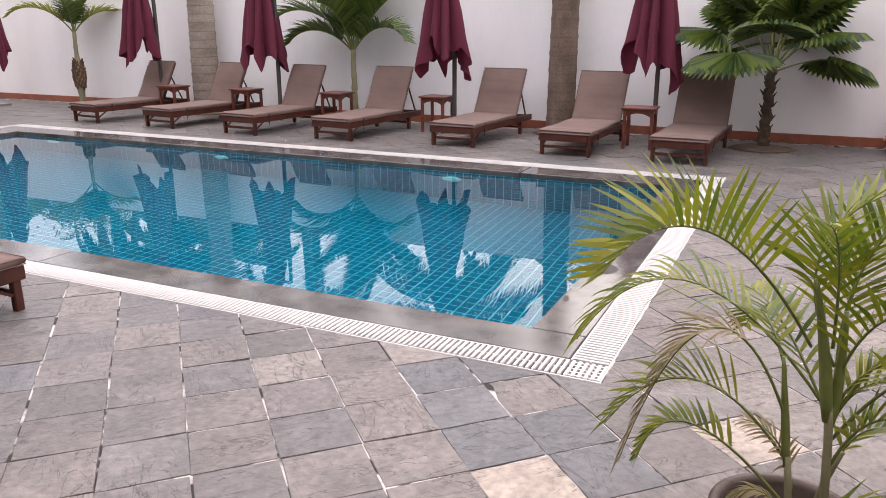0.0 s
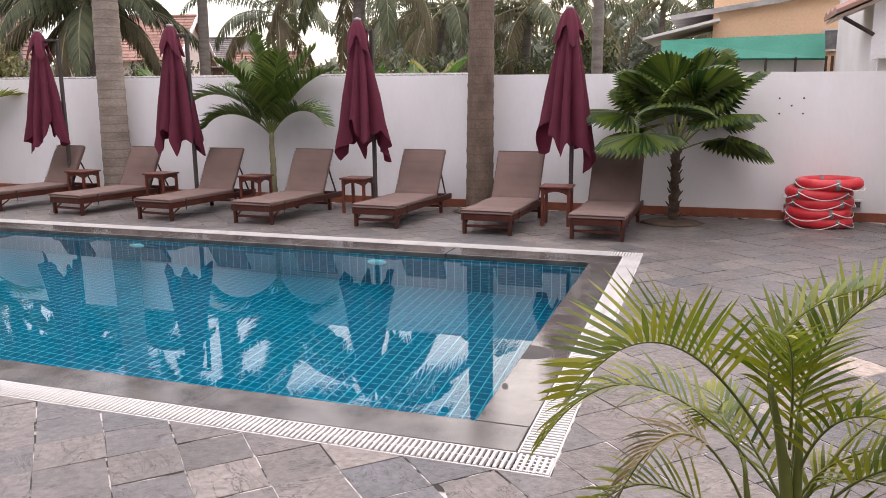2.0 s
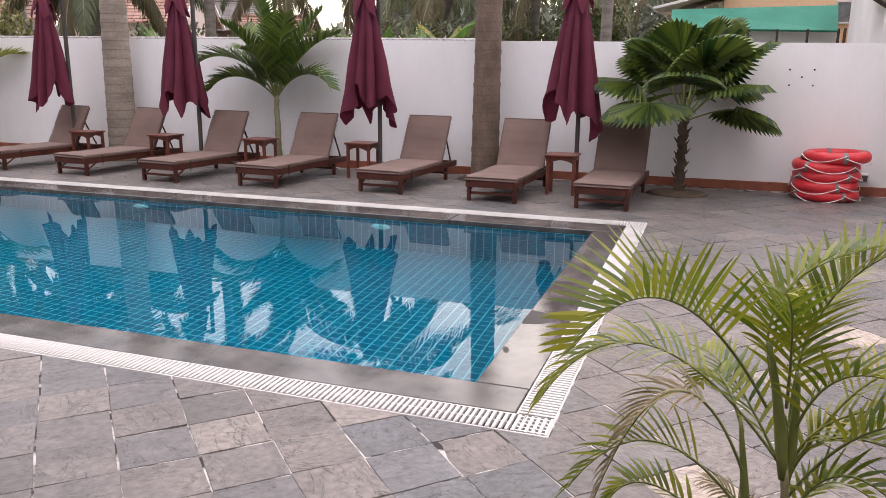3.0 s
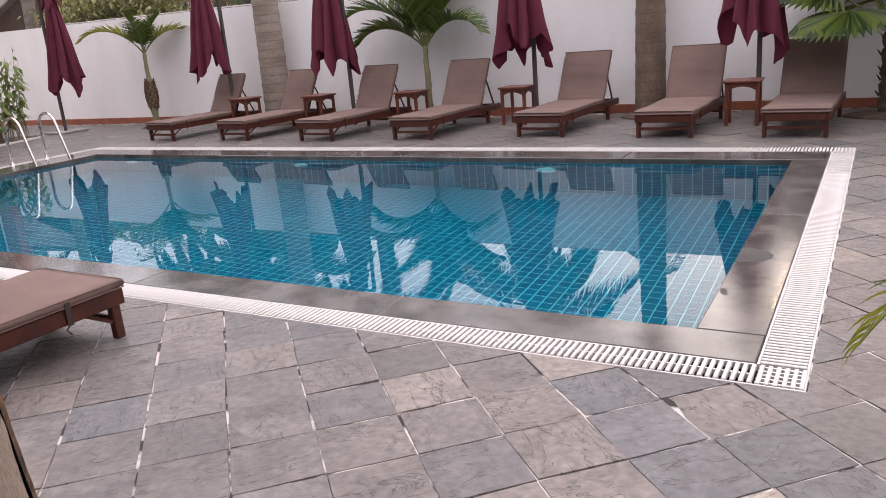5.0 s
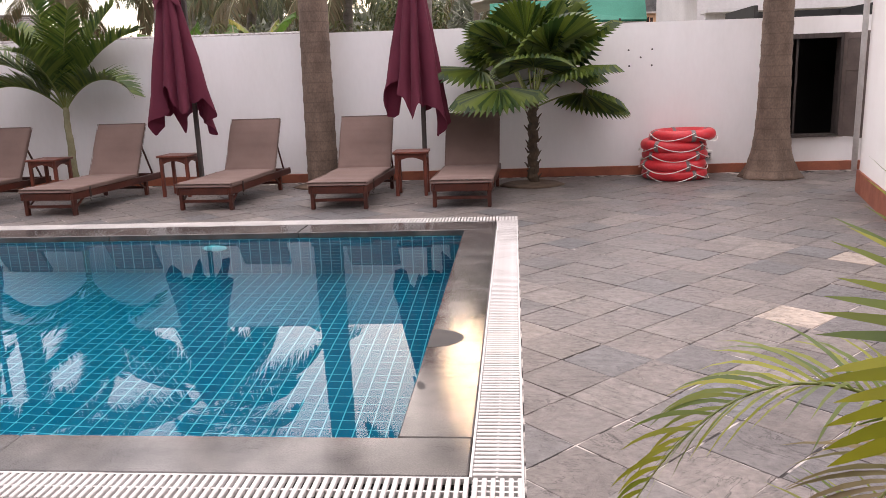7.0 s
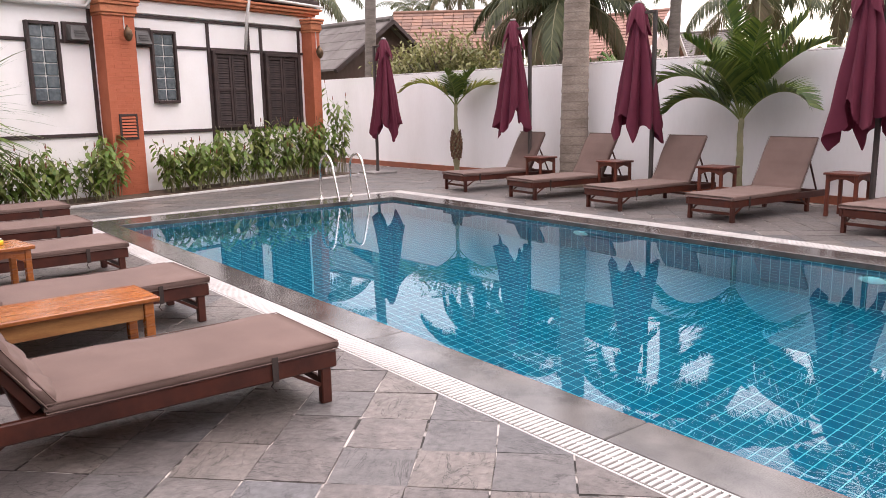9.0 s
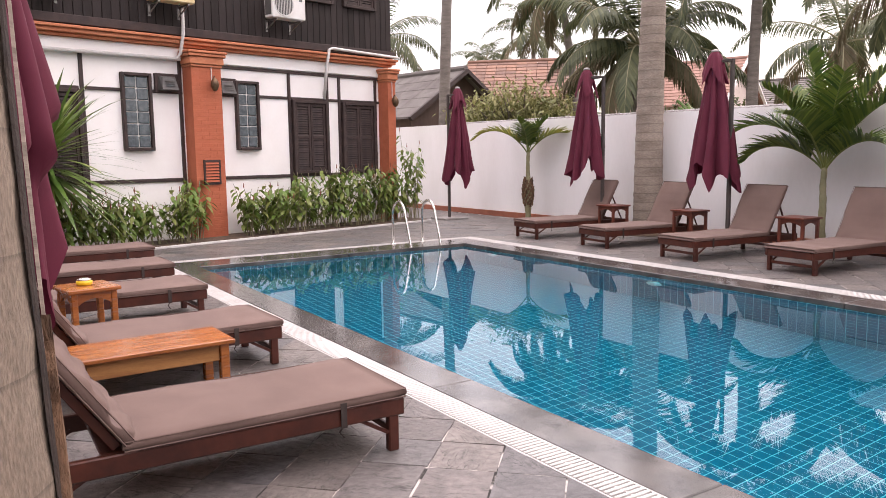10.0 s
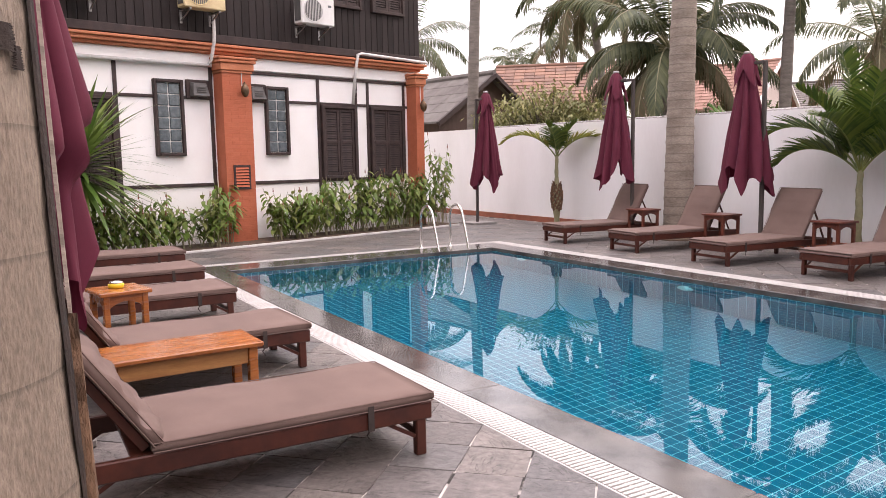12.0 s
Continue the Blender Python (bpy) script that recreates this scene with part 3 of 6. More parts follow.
# room behind the shuttered opening, its darkness put into near-black walls
room = Mesh()
room.box((4.05, WY + 1.6, 1.1), (1.6, 0.05, 2.2)).box((3.22, WY + 0.9, 1.1), (0.05, 1.45, 2.2)).box((4.88, WY + 0.9, 1.1), (0.05, 1.45, 2.2)).box((4.05, WY + 0.9, 2.02), (1.6, 1.45, 0.05)).box((4.05, WY + 0.9, 0.2), (1.6, 1.45, 0.05))
solid("wall_room", room, BLACK, "unlit room behind the open shutter", "room")
win = thing("window_1", "dark opening with a grey wooden casement and an open shutter leaf", "window", kind="structure")
fr = Mesh()
for x in (WIN_X0 + 0.03, WIN_X1 - 0.03):
    fr.box((x, WY + 0.03, (WIN_Z0 + WIN_Z1) / 2), (0.06, 0.16, WIN_Z1 - WIN_Z0), bevel=0.006)
fr.box(((WIN_X0 + WIN_X1) / 2, WY + 0.03, WIN_Z1 - 0.03), (WIN_X1 - WIN_X0 - 0.124, 0.15, 0.06)).box(((WIN_X0 + WIN_X1) / 2, WY + 0.02, WIN_Z0 + 0.02), (WIN_X1 - WIN_X0 + 0.06, 0.2, 0.04), bevel=0.005)
part("window_frame", fr, WOOD_POST, win)
leaf = Mesh()
LM = pose(WIN_X1 - 0.02, WY - 0.06, 0, 0, 0, -62)
for a in (0.03, 0.36, 0.68):
    leaf.box((a, 0, (WIN_Z0 + WIN_Z1) / 2), (0.06, 0.035, WIN_Z1 - WIN_Z0), LM, 0.005)
for z in (WIN_Z0 + 0.05, 0.95, 1.35, WIN_Z1 - 0.05):
    leaf.box((0.355, 0, z), (0.6, 0.034, 0.08), LM, 0.005)
leaf.box((0.355, 0.0, (WIN_Z0 + WIN_Z1) / 2), (0.6, 0.014, WIN_Z1 - WIN_Z0 - 0.02), LM)
part("shutter", leaf, mat("grey_shutter", (0.16, 0.125, 0.11), (0.12, 0.095, 0.085), 0.7, 5, 0.2, 40), win, "weathered grey-brown panelled shutter leaf")
glz = Mesh().box(((WIN_X0 + WIN_X1) / 2 - 0.2, WY + 0.05, (WIN_Z0 + WIN_Z1) / 2), (0.03, 0.03, WIN_Z1 - WIN_Z0 - 0.1))
part("mullion", glz, WOOD_POST, win)

# white building at the east side
bld = thing("east_building", "white rendered building with a terracotta red plinth", "building", kind="structure")


def prism(poly, z0, z1):
    n = len(poly)
    return Mesh().add([(*p, z0) for p in poly] + [(*p, z1) for p in poly], [tuple(range(n - 1, -1, -1)), tuple(range(n, 2 * n))] + [(i, (i + 1) % n, n + (i + 1) % n, n + i) for i in range(n)])


part("wall", prism([(3.07, 3.85), (7.0, 3.3), (7.0, 6.6), (3.80, 6.6)], 0.0, 5.0), STUCCO, bld)
part("plinth", prism([(3.05, 3.83), (7.0, 3.28), (7.0, 6.62), (3.78, 6.62)], 0.0, 0.24), RED_BASE, bld, "terracotta red plinth")
dp = Mesh().tube([(3.72, 6.55, 0.25), (3.72, 6.55, 4.8)], 0.03, 12)
part("downpipe", dp, PVC, bld, "white downpipe", True)
# unseen walls added behind the camera: they close the place and block fill light
solid("wall_south", Mesh().box((-5.5, -5.3, 2.6), (25, 0.2, 5.2)), PLANK_BROWN, "unseen brown wall added to close the deck and cut fill light", "wall")
solid("wall_east", Mesh().box((6.9, -1.0, 2.6), (0.2, 8.4, 5.2)), PLANK_BROWN, "unseen brown wall added to close the deck and cut fill light", "wall")

for x, z in ((1.53, 1.68), (1.84, 1.68), (1.69, 1.58), (1.54, 1.47), (1.84, 1.47)):
    tagged(part("wall_hole", Mesh().tube([(x, WY + 0.004, z), (x, WY - 0.006, z)], 0.013, 8), BLACK), "small dark fixing hole in the white wall", "hole", "fixing holes")
sk = thing("socket_box", "small grey outdoor socket box on the garden wall", "socket", pose(2.60, WY, 0.24))
part("box", Mesh().box((0, -0.03, 0), (0.14, 0.06, 0.13), bevel=0.01), AC_WHITE, sk)
part("cover", Mesh().box((0.01, -0.063, 0), (0.07, 0.008, 0.08), bevel=0.003), GREY_PLASTIC, sk, "dark cover")


# ---- palms and leaves ----
def leaflet(ms, p, d, wdir, length, width, droop, seg=3):
    """A narrow tapered blade from p along d that sags with its length."""
    pts = []
    q = Vector(p)
    d = d.normalized()
    for i in range(seg + 1):
        pts.append(q.copy())
        d = (d + Vector((0, 0, -droop / seg))).normalized()
        q = q + d * (length / seg)
    vs, fs = [], []
    for i in range(seg):
        t = i / seg
        w = width * (0.45 + 1.5 * t) if t < 0.35 else width * (1.0 - 0.75 * (t - 0.35) / 0.65)
        vs += [pts[i] - wdir * w / 2, pts[i] + wdir * w / 2]
    vs.append(pts[seg])
    for i in range(seg - 1):
        fs.append((2 * i, 2 * i + 1, 2 * i + 3, 2 * i + 2))
    fs.append((2 * seg - 2, 2 * seg - 1, 2 * seg))
    ms.add(vs, fs)


def feather(ms, pts, n, length, width, droop, rng, lift=0.35, forward=0.55, start=0.15, seg=3, gap=0.0):
    """Leaflets on both sides of a rachis given by its points."""
    m = len(pts) - 1
    for i in range(n):
        t = start + (1 - start) * (i + 0.5) / n
        if gap and rng.random() < gap:
            continue
        k = min(int(t * m), m - 1)
        f = t * m - k
        p = pts[k].lerp(pts[k + 1], f)
        T_ = (pts[k + 1] - pts[k]).normalized()
        S = T_.cross(Vector((0, 0, 1)))
        S = S.normalized() if S.length > 0.05 else Vector((1, 0, 0))
        U = S.cross(T_).normalized()
        prof = (0.55 + 1.3 * t) if t < 0.35 else 1.0 - 0.65 * ((t - 0.35) / 0.65) ** 1.6
        for s in (-1, 1):
            fw = forward + 0.5 * t + rng.uniform(-0.1, 0.1)
            d = S * s + T_ * fw + U * (lift + rng.uniform(-0.15, 0.15))
            leaflet(ms, p, d, (T_ - d.normalized() * T_.dot(d.normalized())).normalized(), length * prof * rng.uniform(0.9, 1.08), width, droop * rng.uniform(0.7, 1.3), seg)


def frond_points(base, az, elev, length, sag, n=12):
    p, pts = Vector(base), []
    e = elev
    for i in range(n + 1):
        pts.append(p.copy())
        d = Vector((math.cos(az) * math.cos(e), math.sin(az) * math.cos(e), math.sin(e)))
        p = p + d * (length / n)
        e -= sag / n * (0.5 + 1.0 * i / n)
    return pts


def coconut_palm(x, y, h, lean=(0, 0), seed=1, size=3.0, fronds=22, r=0.15, dry=4, nuts=True, leaflets=46, wide=0.055):
    rng = random.Random(seed)
    tree = thing("coconut_palm", "tall coconut palm with ringed grey trunk and drooping fronds", "palm tree", pose(x, y, -0.03), "coconut palms behind the wall")
    top = Vector((lean[0], lean[1], h))
    pts = arc((0, 0, -0.05), (lean[0] * 0.3, lean[1] * 0.3, h * 0.55), top, 26)
    rad = [r * (1.5 - 1.0 * min(1, i / 4) * 0.35 - 0.35 * i / 26) * (1 + 0.05 * (i % 2)) for i in range(27)]
    part("trunk", Mesh().tube(pts, rad, 12), BARK_DARK, tree, "", True)
    crown, old, rac = Mesh(), Mesh(), Mesh()
    for i in range(fronds):
        t = i / fronds
        az = i * 2.399 + rng.uniform(-0.2, 0.2)
        el = 1.25 - 1.75 * t + rng.uniform(-0.12, 0.12)
        pts = frond_points(top + Vector((0, 0, 0.1)), az, el, size * rng.uniform(0.85, 1.08), 1.5 + 0.5 * rng.random(), 10)
        target = old if i >= fronds - dry else crown
        rac.tube(pts, [0.03 - 0.0024 * k for k in range(11)], 4, False)
        feather(target, pts, leaflets, size * 0.24, wide, 0.9 + 0.7 * t, rng, 0.1 - 0.3 * t, 0.5, 0.16, 2)
    cr = part("crown", crown, LEAF_FAR, tree, "grey-green feathery crown")
    part("rachis", rac, STEM_PALE, cr)
    if dry:
        part("dry_fronds", old, LEAF_DRY, cr, "hanging dry fronds")
    if nuts:
        nu = Mesh()
        for i in range(12):
            a, b = rng.uniform(0, 6.28), rng.uniform(0.12, 0.4)
            c = top + Vector((math.cos(a) * b, math.sin(a) * b, -0.15 - rng.random() * 0.3))
            nu.tube([c + Vector((0, 0, z)) for z in (-0.11, -0.07, 0, 0.07, 0.11)], [0.02, 0.085, 0.11, 0.085, 0.02], 8)
        part("coconuts", nu, COCONUT, tree, "cluster of green-brown coconuts", True)
    return tree


# ---- sun loungers ----
def lounger_parts(tree, back_deg, seat_len=1.42, back_len=0.74):
    """Local frame: foot end at y=0, runs to +y; x across."""
    W2, Z = 0.34, 0.235
    L = 1.98
    for s in (-1, 1):
        part("rail", Mesh().box((s * (W2 - 0.02), L / 2, Z - 0.01), (0.035, L, 0.085), bevel=0.006), WOOD_DARK, tree)
    fr_ = Mesh().box((0, 0.018, Z - 0.01), (2 * W2 - 0.08, 0.035, 0.085), bevel=0.006)
    part("end_rail", fr_, WOOD_DARK, tree)
    part("end_rail", Mesh().box((0, L - 0.05, Z - 0.01), (2 * W2 - 0.08, 0.035, 0.07), bevel=0.006), WOOD_DARK, tree)
    for y in (0.055, 1.62):
        for s in (-1, 1):
            lg = Mesh()
            lg.box((s * (W2 - 0.035), y, (Z - 0.045) / 2), (0.045, 0.055, Z - 0.045), bevel=0.006)
            lb = part("leg", lg, WOOD_DARK, tree)
            br = Mesh()
            d = 1 if y < 1 else -1
            br.tube([(s * (W2 - 0.03), y + 0.03 * d, 0.1), (s * (W2 - 0.03), y + 0.19 * d, Z - 0.04)], 0.013, 4)
            part("brace", br, WOOD_DARK, lb)
        part("stretcher", Mesh().box((0, y, 0.105), (2 * W2 - 0.1, 0.022, 0.035), bevel=0.004), WOOD_DARK, tree)
    for i in range(14):
        part("slat", Mesh().box((0, 0.085 + i * 0.096, Z + 0.02), (2 * W2 - 0.082, 0.088, 0.018), bevel=0.003), WOOD_DARK, tree)
    # cushion: seat pad
    def pad(length, m, seed, wrinkle=0.0):
        n_ = 16 if seed == 1 else 30
        th = 0.052
        ms = Mesh()
        wv = W2 + 0.005
        rng = random.Random(seed)
        vs, fs = [], []
        sect = [(-1, 0.35), (-1, 0.75), (-0.96, 0.97), (-0.75, 1.02), (-0.45, 1.06), (-0.15, 1.07), (0.15, 1.07), (0.45, 1.06), (0.75, 1.02), (0.96, 0.97), (1, 0.75), (1, 0.35), (0.97, 0.03), (0, 0), (-0.97, 0.03)]
        for i in range(n_ + 1):
            t = i / n_
            e = min(t, 1 - t) * length
            f = min(1.0, 0.55 + e / 0.03 * 0.45) if e < 0.03 else 1.0
            sag = 0.006 * math.sin(t * 9 + seed) + rng.uniform(-0.002, 0.002) + wrinkle * math.sin(t * 19 + 2 * math.sin(t * 7))
            for a, b in sect:
                cr = 0.0 if seed == 1 or b < 0.9 else 1.2 * wrinkle * math.sin(a * 5 + t * 23) * math.sin(a * 3 - t * 11)
                vs.append((a * wv * (0.985 + 0.015 * f), t * length, th * (0.5 + (b - 0.5) * f) + (sag + cr if b > 0.5 else 0)))
        q = len(sect)
        for i in range(n_):
            for k in range(q):
                fs.append((i * q + k, i * q + (k + 1) % q, (i + 1) * q + (k + 1) % q, (i + 1) * q + k))
        fs += [tuple(range(q)), tuple(n_ * q + k for k in range(q - 1, -1, -1))]
        ms.add(vs, fs, m)
        pipe = Mesh()
        for z in (0.16, 0.9):
            lo = [(-wv, 0.006, th * z), (wv, 0.006, th * z), (wv, length - 0.006, th * z), (-wv, length - 0.006, th * z), (-wv, 0.006, th * z)]
            pipe.tube([m @ Vector(p) for p in lo], 0.0035, 4, False)
        return ms, pipe
    b, p = pad(seat_len, pose(0, -0.01, Z + 0.032), 1)
    cu = part("seat_cushion", b, CUSHION, tree, "taupe canvas seat pad", True)
    part("piping", p, CUSHION, cu)
    BM = pose(0, seat_len - 0.0, Z + 0.04, back_deg)
    b, p = pad(back_len, BM @ pose(0, 0, 0.024), 2, 0.012 if back_deg < 60 else 0.001)
    cu = part("back_cushion", b, CUSHION, tree, "taupe canvas back pad", True)
    part("piping", p, CUSHION, cu)
    for s in (-1, 1):
        bk = Mesh().box((s * (W2 - 0.055), back_len / 2, 0.0), (0.03, back_len - 0.02, 0.04), BM, 0.004)
        part("backrest_rail", bk, WOOD_DARK, tree)
    for i in range(6):
        part("slat", Mesh().box((0, 0.08 + i * 0.13, 0.0), (2 * W2 - 0.145, 0.05, 0.016), BM, 0.003), WOOD_DARK, tree)
    if back_deg > 8:
        q = BM @ Vector((0, back_len * 0.62, -0.02))
        for s in (-1, 1):
            part("prop", Mesh().tube([(s * (W2 - 0.06), q.y, q.z), (s * (W2 - 0.06), min(L - 0.1, q.y + 0.22), Z)], 0.013, 4), WOOD_DARK, tree)
    for s in (-1, 1):
        st = Mesh()
        st.box((s * (W2 + 0.006), 0.33, Z + 0.005), (0.006, 0.03, 0.12))
        st.tube([(s * (W2 + 0.004), 0.335, Z - 0.05), (s * (W2 - 0.015), 0.345, Z - 0.08), (s * (W2 + 0.0), 0.33, Z - 0.105)], 0.004, 4)
        part("strap", st, STRAP, tree, "dark tie strap")
    return tree


north = [(-10.38, 6.03, -7), (-8.72, 6.02, -7), (-7.01, 5.92, -5.5), (-5.41, 6.01, -4), (-3.60, 6.18, -3.8), (-2.00, 6.06, -2), (-0.61, 6.04, -2)]
proto = None
for x, y, a in north:
    m_ = pose(x, y, 0, 0, 0, a)
    if proto is None:
        proto = lounger_parts(thing("sun_lounger", "dark red wooden sun lounger with taupe cushion and raised back", "sun lounger", m_, "loungers along the garden wall"), 62)
    else:
        copy_thing(proto, m_)
south = [(-3.60, -0.44, 179), (-5.48, -0.36, 181), (-7.34, -0.35, 180), (-8.97, -0.24, 180), (-10.80, -0.05, 180)]
proto = None
for x, y, a in south:
    m_ = pose(x, y, 0, 0, 0, a)
    if proto is None:
        proto = lounger_parts(thing("sun_lounger", "dark red wooden sun lounger with taupe cushion at the pool edge", "sun lounger", m_, "loungers on the near deck"), 56, 1.31)
    else:
        copy_thing(proto, m_)


# ---- tables ----
def side_table(m, wood, label, w=0.40, d=0.36, h=0.46, group=""):
    t = thing("side_table", label, "side table", m, group)
    part("tabletop", Mesh().box((0, 0, h - 0.014), (w, d, 0.028), bevel=0.005), wood, t)
    for sx in (-1, 1):
        for sy in (-1, 1):
            part("leg", Mesh().box((sx * (w / 2 - 0.045), sy * (d / 2 - 0.045), (h - 0.028) / 2), (0.042, 0.042, h - 0.028), bevel=0.005), wood, t)
    def apron(length, m):
        n = 10
        vs, fs = [], []
        for i in range(n + 1):
            f = i / n - 0.5
            lo = h - 0.028 - (0.045 + 0.045 * (abs(f) * 2) ** 2)
            for y, z in ((-0.009, h - 0.028), (0.009, h - 0.028), (0.009, lo), (-0.009, lo)):
                vs.append((f * length, y, z))
        for i in range(n):
            for k in range(4):
                fs.append((4 * i + k, 4 * i + (k + 1) % 4, 4 * i + 4 + (k + 1) % 4, 4 * i + 4 + k))
        return Mesh().add(vs, fs, m)
    for s in (-1, 1):
        part("apron", apron(w - 0.13, pose(0, s * (d / 2 - 0.04), 0)), wood, t)
        part("apron", apron(d - 0.13, pose(s * (w / 2 - 0.04), 0, 0, 0, 0, 90)), wood, t)
    return t


t0 = side_table(pose(-1.29, 7.14, 0, 0, 0, 2), WOOD_RED, "dark red wooden side table with arched aprons between loungers", 0.44, 0.40, 0.545, group="side tables along the wall")
for x, y, a in ((-4.44, 7.5, -3), (-6.20, 7.42, -3), (-8.02, 7.42, -4), (-9.66, 7.42, -4)):
    copy_thing(t0, pose(x, y, 0, 0, 0, a))
side_table(pose(-6.06, -1.47, 0, 0, 0, 10), WOOD_TEAK, "varnished orange-brown wooden side table with arched aprons", 0.38, 0.36, 0.55)
ct = thing("coffee_table", "low varnished orange-brown wooden table between loungers", "coffee table", pose(-4.88, -1.31, 0, 0, 0, 2))
part("tabletop", Mesh().box((0, 0, 0.325), (0.44, 0.94, 0.03), bevel=0.006), WOOD_TEAK, ct)
for sx in (-1, 1):
    for sy in (-1, 1):
        part("leg", Mesh().box((sx * 0.165, sy * 0.41, 0.155), (0.055, 0.055, 0.31), bevel=0.005), WOOD_TEAK, ct)
    part("apron", Mesh().box((sx * 0.165, 0, 0.255), (0.02, 0.76, 0.10), bevel=0.004), WOOD_PALE, ct)
    part("apron", Mesh().box((0, sx * 0.41, 0.255), (0.27, 0.02, 0.10), bevel=0.004), WOOD_TEAK, ct)
ash = thing("ashtray", "small yellow ashtray with a metal lid on the side table", "ashtray", pose(-6.08, -1.48, 0.55))
part("bowl", Mesh().lathe([(0.045, 0.0), (0.055, 0.008), (0.056, 0.03), (0.05, 0.034)], 20), YELLOW, ash, "", True)
part("lid", Mesh().lathe([(0.05, 0.034), (0.048, 0.046), (0.02, 0.054), (0.0, 0.055)], 20), STEEL, ash, "metal lid", True)


# ---- umbrellas ----
def umbrella(x, y, seed, pole_dx, pole_dy, top=2.93, hem=1.12, turn=0.0, slab=True, slant=0.0, waist=0.0, wide=0.27, group="closed maroon umbrellas"):
    rng = random.Random(seed)
    u = thing("parasol", "closed maroon canvas parasol hanging beside its dark post", "parasol", pose(x, y, 0, 0, 0, turn), group)
    n, rows = 120, 26
    ms = Mesh()
    ph = [rng.uniform(0, 6.28) for _ in range(8)]
    corner = [rng.uniform(0, 0.4) for _ in range(8)]
    vs, fs = [], []
    for j in range(rows + 1):
        t = j / rows
        for k in range(n):
            a = 2 * math.pi * k / n
            lobe = 2.2 * abs(math.cos(4 * a + ph[0] + 0.5 * math.sin(t * 3 + ph[1]))) - 1.3
            lobe2 = 1.8 * abs(math.sin(2.5 * a + ph[2] + 0.8 * t)) - 1.0 if 0.0 < a < 6.2 else 0.0
            big = math.cos(2 * a + ph[3])
            R = 0.055 + wide * t ** 0.8
            r = R * (1 + (0.26 * lobe + 0.16 * lobe2 + 0.08 * big) * min(1, 0.25 + 1.3 * t))
            if waist:   # the outer cloth ends in a bunch, the rest hangs straight below it
                r *= 1 - waist * min(1, max(0, (t - 0.66 - 0.03 * math.sin(3 * a)) / 0.05))
            if t > 0.8:
                r *= 1 + 0.10 * (t - 0.8) / 0.2 * math.cos(13 * a + ph[4])
            hz = hem - 0.40 * (0.5 - abs(((4 * a + ph[5]) / math.pi) % 2 - 1)) - 0.10 * math.cos(a + ph[6]) + 0.04 * math.cos(9 * a + ph[7]) + 0.07 * math.tanh(7 * math.sin(2 * a + ph[1]))
            z = top - 0.05 + (hz - (top - 0.05)) * t
            sq = 0.9 + 0.1 * math.cos(2 * a)
            vs.append((r * math.cos(a) * sq + slant * t, r * math.sin(a) * 0.8, z))
    for j in range(rows):
        for k in range(n):
            k2 = (k + 1) % n
            fs.append((j * n + k, (j + 1) * n + k, (j + 1) * n + k2, j * n + k2))
    ms.add(vs, fs)
    c = part("canopy", ms, MAROON, u, "maroon folded canvas", True)
    fl, vs, fs = Mesh(), [], []
    for j in range(9):
        t = j / 8
        for k in range(72):
            a = 2 * math.pi * k / 72
            hz = top - 0.36 - 0.13 * math.cos(4 * a + ph[5] + 0.4) + 0.03 * math.cos(7 * a + ph[2])
            r = 0.052 + (0.125 * t ** 0.6) * (1 + 0.3 * math.cos(4 * a + ph[5] + 0.4)) + 0.02 * t * math.cos(9 * a + ph[1])
            vs.append((r * math.cos(a), r * math.sin(a) * 0.9, top + (hz - top) * t))
    for j in range(8):
        for k in range(72):
            fs.append((j * 72 + k, (j + 1) * 72 + k, (j + 1) * 72 + (k + 1) % 72, j * 72 + (k + 1) % 72))
    fl.add(vs, fs)
    part("vent_flap", fl, MAROON, c, "", True)
    part("cap", Mesh().lathe([(0.05, top - 0.01), (0.055, top + 0.01), (0.05, top + 0.03), (0.012, top + 0.04)], 16), ALU, c, "grey metal cap", True)
    part("mast", Mesh().tube([(slant * 0.6, 0, hem + 0.3), (0, 0, top)], 0.018, 10), ALU, u)
    part("post", Mesh().box((pole_dx, pole_dy, (top - 0.12) / 2 + 0.02), (0.055, 0.055, top - 0.16), bevel=0.008), WOOD_POST, u, "dark square post")
    part("arm", Mesh().box((pole_dx / 2, pole_dy / 2, top - 0.14), (max(abs(pole_dx), 0.05), max(abs(pole_dy), 0.035), 0.04), bevel=0.004), WOOD_POST, u)
    if slab:
        part("base_plate", Mesh().box((pole_dx, pole_dy, 0.02), (0.62, 0.62, 0.04), bevel=0.006), mat("base_concrete", (0.30, 0.28, 0.27), (0.22, 0.2, 0.19), 0.8, 4, 0.2, 40) if "base_concrete" not in bpy.data.materials else bpy.data.materials["base_concrete"], u, "grey concrete base plate")
    return u


umbrella(-14.35, 7.35, 11, -0.20, -0.12, 2.88, 1.0)
umbrella(-10.33, 7.4, 12, 0.30, 0.12, 2.89, 1.15, slab=False)
umbrella(-7.58, 7.35, 13, 0.27, 0.05, 2.88, 1.1, slab=False, slant=0.05)
umbrella(-4.33, 7.4, 14, 0.16, 0.14, 2.85, 1.06, slab=False, slant=0.06)
umbrella(-1.22, 7.4, 25, 0.06, 0.05, 2.88, 1.08, slab=False, slant=0.0)
umbrella(-4.40, -2.06, 16, -0.2, -0.1, 2.90, 0.80, slab=True, waist=0.40, wide=0.36, group="closed maroon umbrellas on the near deck")

